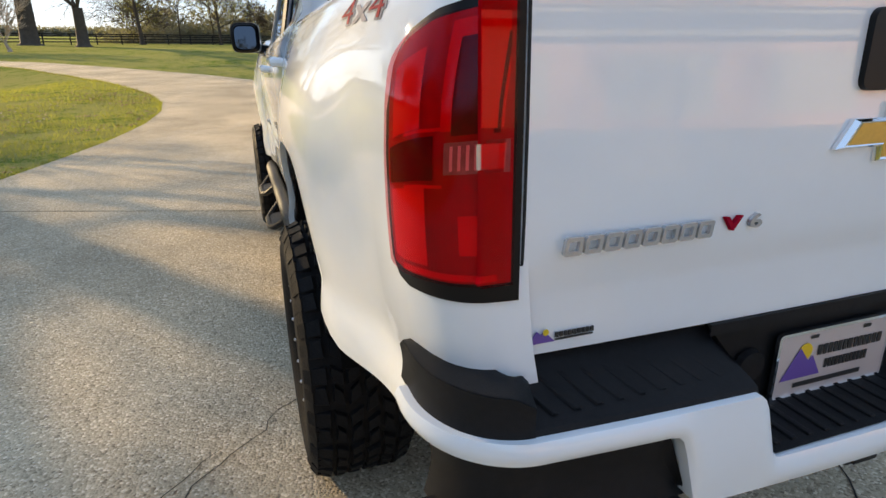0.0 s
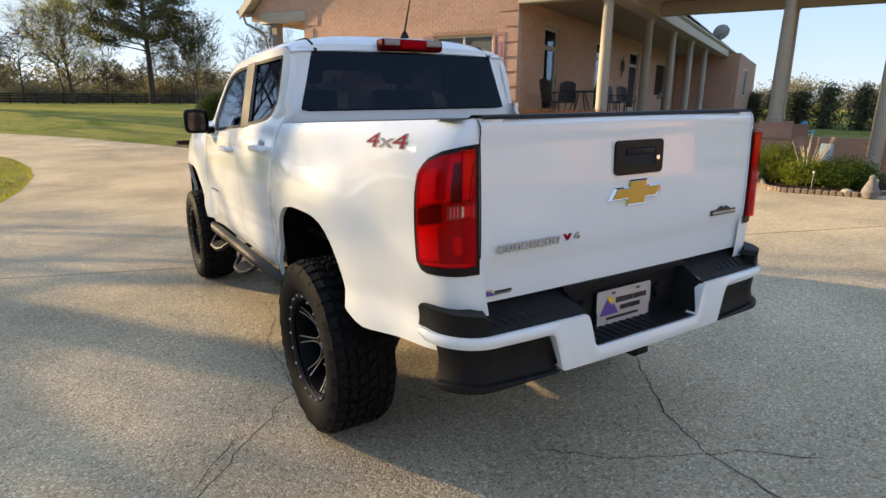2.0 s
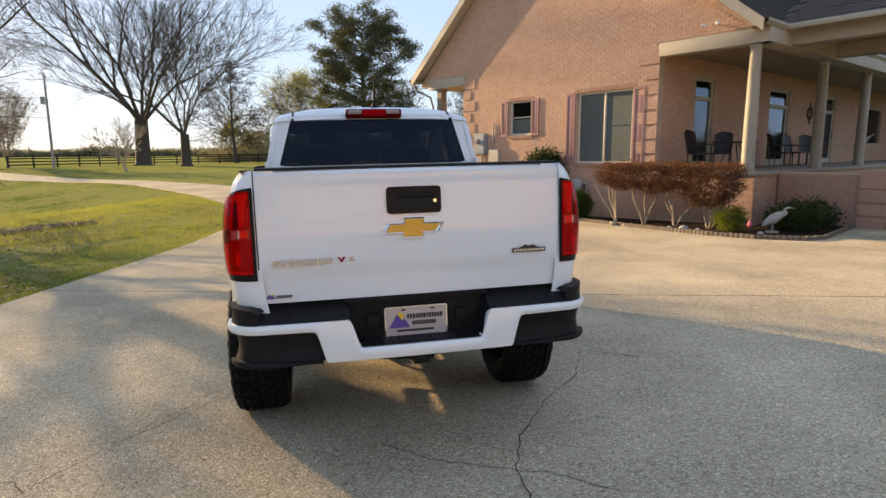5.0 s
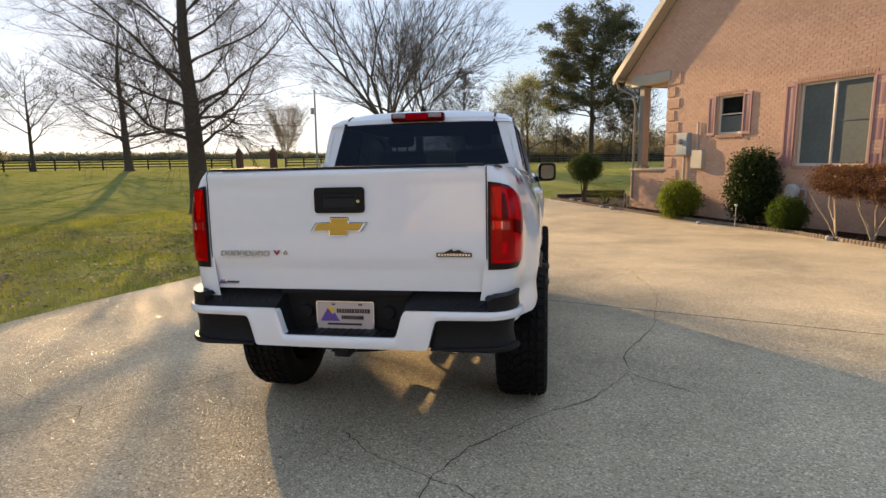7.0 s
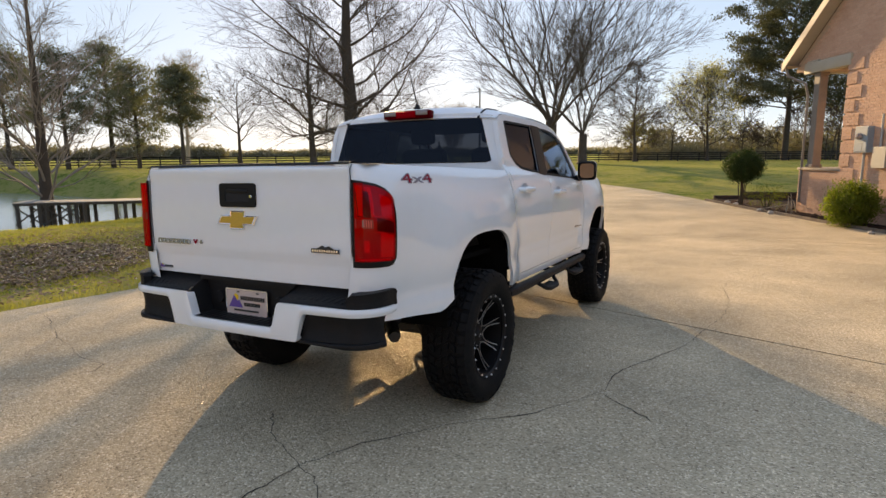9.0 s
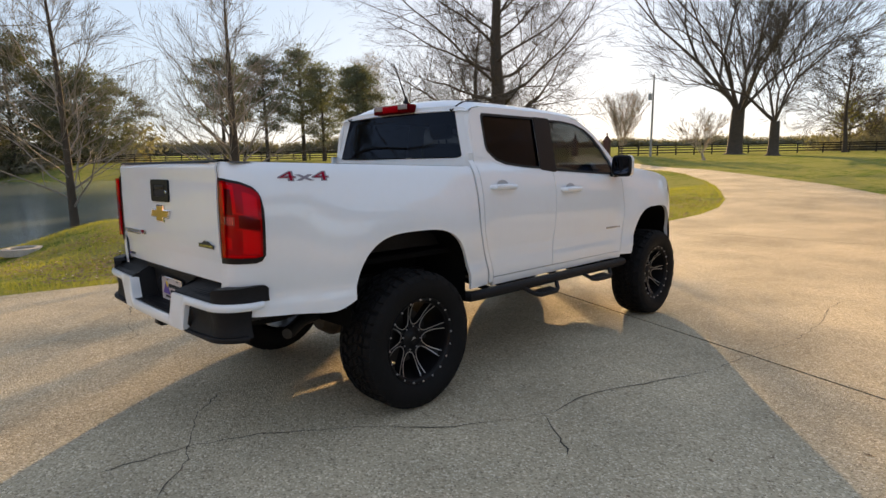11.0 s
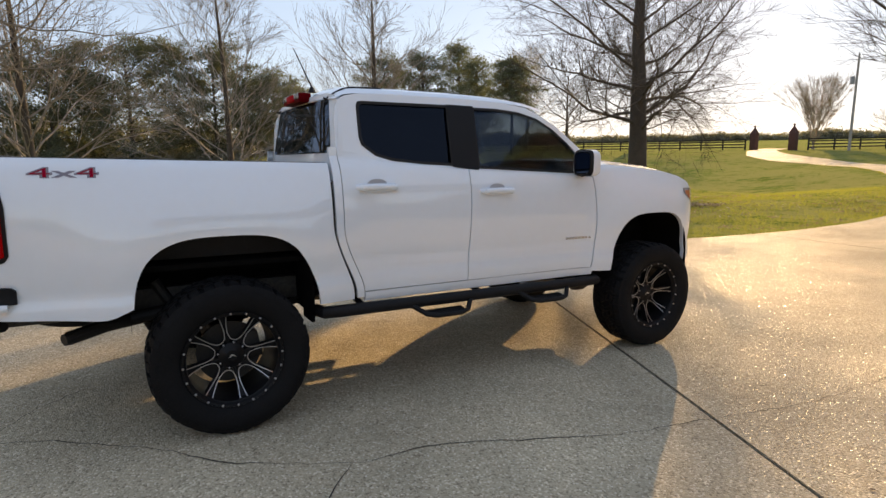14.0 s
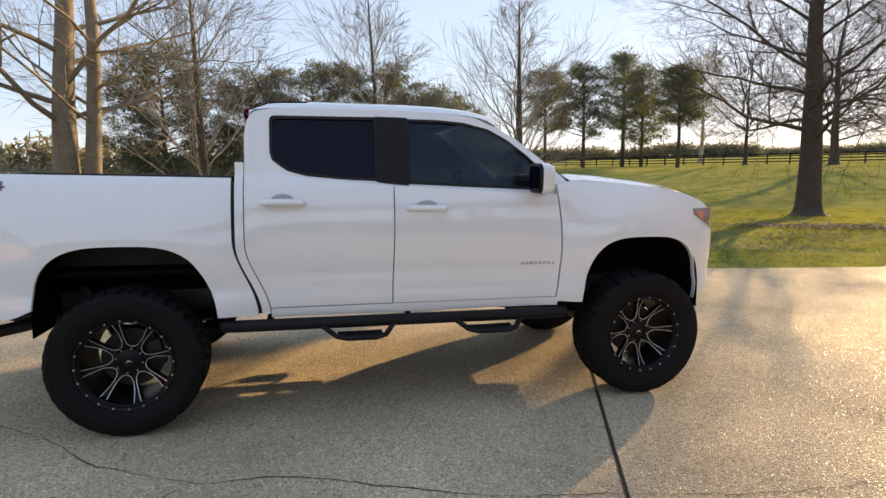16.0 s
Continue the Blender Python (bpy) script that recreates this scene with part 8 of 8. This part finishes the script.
part("figure", Shape().lathe([(0.0, 0.0), (0.10, 0.02), (0.13, 0.12), (0.09, 0.22), (0.05, 0.30), (0.05, 0.36), (0.0, 0.40)], n=14).tube([(0.08, 0, 0.14), (0.2, 0, 0.3)], [0.06, 0.02], 8), GREYSTONE, rs_)
def deck_chair(x, y, rz):
    """A moulded plastic garden chair with a slatted fan back."""
    t = thing("garden_chair", "bright blue plastic garden chair beyond the walkway wall", "chair", "blue chairs", at=Matrix.Translation((x, y, ground_z(x, y))) @ pose(0, 0, 0, 0, 0, rz) @ Matrix.Scale(0.85, 4))
    part("seat", Shape().cbox((-0.28, -0.30, 0.36), (0.28, 0.25, 0.40), 0.012), BLUE, t)
    for k in range(5):
        part("back_slat", Shape().cbox((-0.05, -0.012, 0), (0.05, 0.012, 0.78 - 0.04 * abs(k - 2)), 0.008, pose((k - 2) * 0.112, 0.26, 0.38, 14, (k - 2) * -3, 0)), BLUE, t)
    for sx in (-1, 1):
        part("arm", Shape().cbox((sx * 0.34 - 0.06, -0.36, 0.58), (sx * 0.34 + 0.06, 0.36, 0.61), 0.01), BLUE, t)
        for yy in (-0.28, 0.24):
            part("leg", Shape().cbox((sx * 0.32 - 0.03, yy - 0.03, 0.0), (sx * 0.32 + 0.03, yy + 0.03, 0.59), 0.008), BLUE, t)


deck_chair(27.0, 13.0, 60)
deck_chair(27.5, 12.25, 75)

# utility poles
for x, y, h, lab in ((-27.9, 65.6, 9.6, "wooden utility pole with a small transformer by the drive"), (50.9, 26.6, 7.9, "dark utility pole beyond the walkway")):
    up_ = thing("utility_pole", lab, "utility pole", "utility poles", at=Matrix.Translation((x, y, ground_z(x, y) - 0.1)))
    part("pole", Shape().tube([(0, 0, 0), (0.05, 0, h)], [0.15, 0.10], 10), GREYWOOD, up_)
    if x > 0:
        continue
    part("transformer", Shape().lathe([(0, 0), (0.22, 0.02), (0.22, 0.75), (0.1, 0.82), (0, 0.83)], n=16, m=Matrix.Translation((-0.34, 0, h - 2.9))), GREYMETAL, up_, "grey transformer can")
    part("insulator", Shape().lathe([(0.05, 0), (0.07, 0.05), (0.03, 0.2), (0, 0.22)], n=10, m=Matrix.Translation((0.05, 0, h))), GREYMETAL, up_)

# gate pillars
for x, y in ((-40.8, 69.6), (-34.8, 67.6)):
    gp = thing("gate_pillar", "dark red brick gate pillar with a pointed cap", "pillar", "gate pillars", at=Matrix.Translation((x, y, ground_z(x, y) - 0.05)))
    part("shaft", Shape().cbox((-0.36, -0.36, 0), (0.36, 0.36, 1.95), 0.02), GATEBRICK, gp)
    part("cap", Shape().lathe([(0.56, 1.95), (0.56, 2.02), (0.44, 2.16), (0.27, 2.48), (0.09, 2.72), (0.06, 2.80), (0.13, 2.88), (0.13, 2.98), (0, 3.08)], n=4, m=pose(0, 0, 0, 0, 0, 45)), GATEBRICK, gp, "pointed dark cap", smooth=20)


# black board fences
def fence(line, lab, step=2.6):
    f = thing("board_fence", lab, "fence")
    pts = along(line, step)
    rail, post = {}, Shape().cbox((-0.07, -0.07, 0), (0.07, 0.07, 1.35), 0.01).mesh("post", FENCE, 0)
    for (a, b, h), (c, d, _) in zip(pts, pts[1:]):
        o = part("post", post, None, f)
        o.matrix_local = Matrix.Translation((a, b, ground_z(a, b) - 0.05))
        for z in (0.30, 0.65, 1.0, 1.25):
            p, q = Vector((a, b, ground_z(a, b) + z)), Vector((c, d, ground_z(c, d) + z))
            m = Matrix.Translation(p) @ (q - p).to_track_quat("X", "Z").to_matrix().to_4x4()
            part("board", Shape().box((0, -0.02, -0.07), ((q - p).length, 0.02, 0.07), m), FENCE, f, smooth=0)


fence([(-42.2, 70.0), (-58, 60), (-76, 46), (-92, 33), (-110, 18)], "long black board fence from the gate to the pond")
fence([(-33.4, 68.2), (-24, 86), (-8, 93), (14, 96), (40, 96)], "long black board fence beyond the upper lawn", 3.0)

# pond-side swing
sw_ = thing("porch_swing", "brown slatted bench swing in a weathered timber A-frame", "swing", at=Matrix.Translation((0, 0, 0)))
for (ax, ay), (bx, by) in (((-14.92, -1.39), (-15.96, -0.22)), ((-16.22, -2.43), (-17.26, -1.26))):
    cx, cy = (ax + bx) / 2, (ay + by) / 2
    top = Vector((cx, cy, ground_z(cx, cy) + 1.76))
    for x, y in ((ax, ay), (bx, by)):
        part("leg", Shape().tube([(x, y, ground_z(x, y) - 0.05), top + Vector(((cx - x) * 0.1, (cy - y) * 0.1, 0.05))], 0.055, 4), GREYWOOD, sw_, "weathered grey post", smooth=0)
    part("brace", Shape().tube([Vector((ax, ay, ground_z(ax, ay))).lerp(top, 0.45), Vector((bx, by, ground_z(bx, by))).lerp(top, 0.45)], 0.035, 4), GREYWOOD, sw_, smooth=0)
tz = ground_z(-16.1, -1.32) + 1.76
part("beam", Shape().tube([(-15.25, -0.65, tz), (-16.95, -2.0, tz)], 0.065, 4), GREYWOOD, sw_, smooth=0)
MS = Matrix.Translation((-16.1, -1.32, tz - 1.42)) @ pose(0, 0, 0, 0, 0, math.degrees(math.atan2(1.04, 1.3)))
for k in range(6):
    part("slat", Shape().cbox((-0.62, -0.22 + k * 0.075, 0.16), (0.62, -0.16 + k * 0.075, 0.18), 0.004, MS), SWINGRED, sw_, smooth=0)
for k in range(6):
    m = MS @ Matrix.Translation((-0.55 + k * 0.22, -0.24, 0.18)) @ pose(0, 0, 0, 14, 0, 0)
    part("slat", Shape().cbox((-0.07, -0.012, 0), (0.07, 0.012, 0.52), 0.004, m), SWINGRED, sw_, smooth=0)
for sx in (-0.62, 0.62):
    part("arm", Shape().cbox((sx - 0.03, -0.26, 0.38), (sx + 0.03, 0.26, 0.42), 0.006, MS), SWINGRED, sw_, smooth=0)
    part("chain", Shape().tube([MS @ Vector((sx, 0.22, 0.42)), MS @ Vector((sx * 0.9, 0, 1.5))], 0.008, 5).tube([MS @ Vector((sx, -0.24, 0.42)), MS @ Vector((sx * 0.9, 0, 1.5))], 0.008, 5), IRON, sw_)
solo("stone_ring", Shape().lathe([(0.30, 0.0), (0.30, 0.16), (0.36, 0.19), (0.48, 0.17), (0.52, 0.0)], n=24), STONE, "low grey stone ring on the lawn", "ring", at=Matrix.Translation((-15.8, 0.72, ground_z(-15.8, 0.72) - 0.04)))

# dock
dk = thing("dock", "low weathered timber dock on braced posts reaching from the pond bank", "dock")
DA, DB = Vector((-27.4, 11.25, 0)), Vector((-22.6, 15.25, 0))
DU = (DB - DA).normalized()
DN = Vector((-DU.y, DU.x, 0))
DL = (DB - DA).length
for a, b in ((0.05, 0.95), (1.25, 2.2), (2.5, 2.85), (4.2, 4.6)):
    for q in (0.0, 1.35):
        for u in (a, b):
            c = DA + DU * u + DN * q
            part("post", Shape().cbox((-0.065, -0.065, -2.6), (0.065, 0.065, -0.47), 0.01, Matrix.Translation(c)), DOCKWOOD, dk, smooth=0)
        if b - a > 0.6:
            for z0, z1 in ((-1.45, -0.62), (-0.62, -1.45)):
                part("brace", Shape().tube([DA + DU * (a - 0.1) + DN * (q - 0.07) + Vector((0, 0, z0)), DA + DU * (b + 0.1) + DN * (q - 0.07) + Vector((0, 0, z1))], 0.035, 4), DOCKWOOD, dk, smooth=0)
for q in (0.0, 1.35):
    part("beam", Shape().tube([DA + DU * -0.1 + DN * q + Vector((0, 0, -0.53)), DB + DN * q + Vector((0, 0, -0.53))], 0.07, 4), DOCKWOOD, dk, smooth=0)
MD = Matrix((( DU.x, DN.x, 0, DA.x), (DU.y, DN.y, 0, DA.y), (0, 0, 1, 0), (0, 0, 0, 1)))
plank = Shape().cbox((0, -0.12, -0.46), (0.14, 1.47, -0.415), 0.006).mesh("plank", GREYWOOD, 0)
for k in range(int(DL / 0.155)):
    part("plank", plank, None, dk).matrix_local = MD @ Matrix.Translation((k * 0.155 - 0.1, 0, 0))
part("mooring_post", Shape().tube([DA + DU * (DL - 0.3) + Vector((0, 0, -0.5)), DA + DU * (DL - 0.3) + Vector((0, 0, 0.08))], 0.07, 8), DOCKWOOD, dk)

# ---- grass, fallen leaves ----
def scatter(n, box, keep, rng):
    out = []
    while len(out) < n:
        x, y = rng.uniform(box[0], box[2]), rng.uniform(box[1], box[3])
        if keep(x, y):
            out.append((x, y))
    return out


def blades(places, h0, h1, w, rng):
    vs, fs = [], []
    for x, y in places:
        z, a, h = ground_z(x, y) - 0.04, rng.uniform(0, 6.283), rng.uniform(h0, h1)
        c, s_ = math.cos(a) * w, math.sin(a) * w
        lx, ly = rng.gauss(0, 0.35) * h, rng.gauss(0, 0.35) * h
        n = len(vs)
        vs += [(x - c, y - s_, z), (x + c, y + s_, z), (x + lx, y + ly, z + h)]
        fs.append((n, n + 1, n + 2))
    s = Shape()
    s.v, s.f = vs, fs
    return s


rng = random.Random(90)
lawn_ok = lambda x, y: not inside(DRIVE, x, y) and rng.random() < 1.3 - math.hypot(x + 4, y - 5) / 26 and (0.5 + noise.noise(Vector((x * 0.7, y * 0.7, 0)))) > rng.random() * 0.7
solo("grass", blades(scatter(95000, (-19, -7, -2.8, 28), lawn_ok, rng), 0.05, 0.10, 0.006, rng), GRASSBLADE, "short green and straw grass blades on the lawn", "grass", kind="stuff", smooth=0)
edge_pts = []
for x, y, a in along(DRIVE[1:21], 0.012):
    k = abs(rng.gauss(0, 0.05))
    edge_pts.append((x - k * math.sin(radians(a)), y + k * math.cos(radians(a))))
solo("grass_edge", blades(edge_pts, 0.06, 0.12, 0.006, rng), GRASSBLADE, "ragged grass fringe along the driveway", "grass", kind="stuff", smooth=0)
lp = [(x, y) for x, y in scatter(5200, (-14, -3, -5, 14), lambda x, y: not inside(DRIVE, x, y) and math.exp(-((x + 9.6) ** 2 / 9 + (y - 3.4 - (x + 9.6) * -0.6) ** 2 / 3.5)) + 0.35 * math.exp(-((x + 7.5) ** 2 / 3 + (y - 9.5) ** 2 / 4)) > rng.random(), rng)]
vs, fs = [], []
for x, y in lp:
    z, a, k = ground_z(x, y) + rng.uniform(-0.02, 0.02), rng.uniform(0, 6.283), rng.uniform(0.02, 0.05)
    n = len(vs)
    for da, q in ((0, 1), (1.57, 0.5), (3.14, 1), (4.71, 0.5)):
        vs.append((x + math.cos(a + da) * k * q, y + math.sin(a + da) * k * q, z + rng.uniform(-0.01, 0.015)))
    fs.append((n, n + 1, n + 2, n + 3))
s = Shape()
s.v, s.f = vs, fs
solo("fallen_leaves", s, DEADLEAF, "dry brown fallen leaves on the lawn", "leaves", kind="stuff", smooth=0)

# brown leaf drift with pale flecks along the lawn's edge
rng = random.Random(41)
DRIFT = [(-11.2, 2.3), (-11.4, 4.0), (-9.6, 4.4), (-7.8, 3.9), (-6.4, 2.9), (-6.3, 2.1), (-7.0, 1.4), (-8.4, 1.0)]
DRIFT2 = [(-10.4, 12.8), (-10.2, 14.2), (-8.6, 15.6), (-7.2, 16.2), (-7.6, 14.9), (-9.0, 13.4)]
for lab, mt_, cnt, k0, k1 in (("brown leaf litter lying thick on the lawn", DEADLEAF, 10500, 0.020, 0.045), ("pale curled leaves flecking the lawn", PALELEAF, 1900, 0.018, 0.034)):
    s = Shape()
    for x, y in scatter(cnt, (-13.5, -0.5, -5.2, 17.0), lambda x, y: (inside(DRIFT2 if y > 10 else DRIFT, x + 0.45 * noise.noise(Vector((x, y, 3))), y + 0.35 * noise.noise(Vector((x * 1.3, y * 1.3, 8)))) and noise.noise(Vector((x * 2.1, y * 2.1, 1))) > -0.32) or (not inside(DRIVE, x, y) and rng.random() < 0.035), rng):
        a, w, z, n = rng.uniform(0, 6.283), rng.uniform(k0, k1), ground_z(x, y) + rng.uniform(0.015, 0.05), len(s.v)
        for da, q in ((0, 1), (1.57, 0.6), (3.14, 1), (4.71, 0.6)):
            s.v.append(Vector((x + math.cos(a + da) * w * q, y + math.sin(a + da) * w * q, z + rng.uniform(-0.012, 0.016))))
        s.f.append((n, n + 1, n + 2, n + 3))
    solo("fallen_leaves", s, mt_, lab, "leaves", kind="stuff", smooth=0)

# bits of leaf and bark blown over the slab
rng = random.Random(17)
vs, fs = [], []
for k in range(900):
    x, y = rng.gauss(0.5, 4.0), rng.gauss(-0.5, 4.0)
    if not inside(DRIVE, x, y) or noise.noise(Vector((x * 0.6, y * 0.6, 4))) < -0.05:
        continue
    a, w, z, n = rng.uniform(0, 6.283), rng.uniform(0.004, 0.014) * (1.8 if k % 9 == 0 else 1), ground_z(x, y) + 0.003, len(vs)
    for da, q in ((0, 1), (1.57, 0.45), (3.14, 1), (4.71, 0.45)):
        vs.append((x + math.cos(a + da) * w * q, y + math.sin(a + da) * w * q, z + rng.uniform(0.0, 0.005)))
    fs.append((n, n + 1, n + 2, n + 3))
s = Shape()
s.v, s.f = vs, fs
solo("leaf_litter", s, DEADLEAF, "small dry bits of leaf scattered on the driveway", "leaves", kind="stuff", smooth=0)

# fallen leaves and thatch lying in drifts on the lawn
rng = random.Random(77)
s = Shape()
for p in scatter(16000, (-15, -5, -2.8, 22), lawn_ok, rng):
    x, y = p[0], p[1]
    if noise.noise(Vector((x * 0.35, y * 0.55, 9))) + 0.6 * noise.noise(Vector((x * 1.4, y * 1.4, 4))) < 0.12:
        continue
    a, w, z, n = rng.uniform(0, 6.283), rng.uniform(0.02, 0.05), ground_z(x, y) + rng.uniform(0.02, 0.06), len(s.v)
    for da, q in ((0, 1), (1.57, 0.55), (3.14, 1), (4.71, 0.55)):
        s.v.append(Vector((x + math.cos(a + da) * w * q, y + math.sin(a + da) * w * q, z + rng.uniform(-0.012, 0.016))))
    s.f.append((n, n + 1, n + 2, n + 3))
solo("fallen_leaves", s, LITTER, "dry tan leaves and thatch scattered over the lawn", "leaves", kind="stuff", smooth=0)
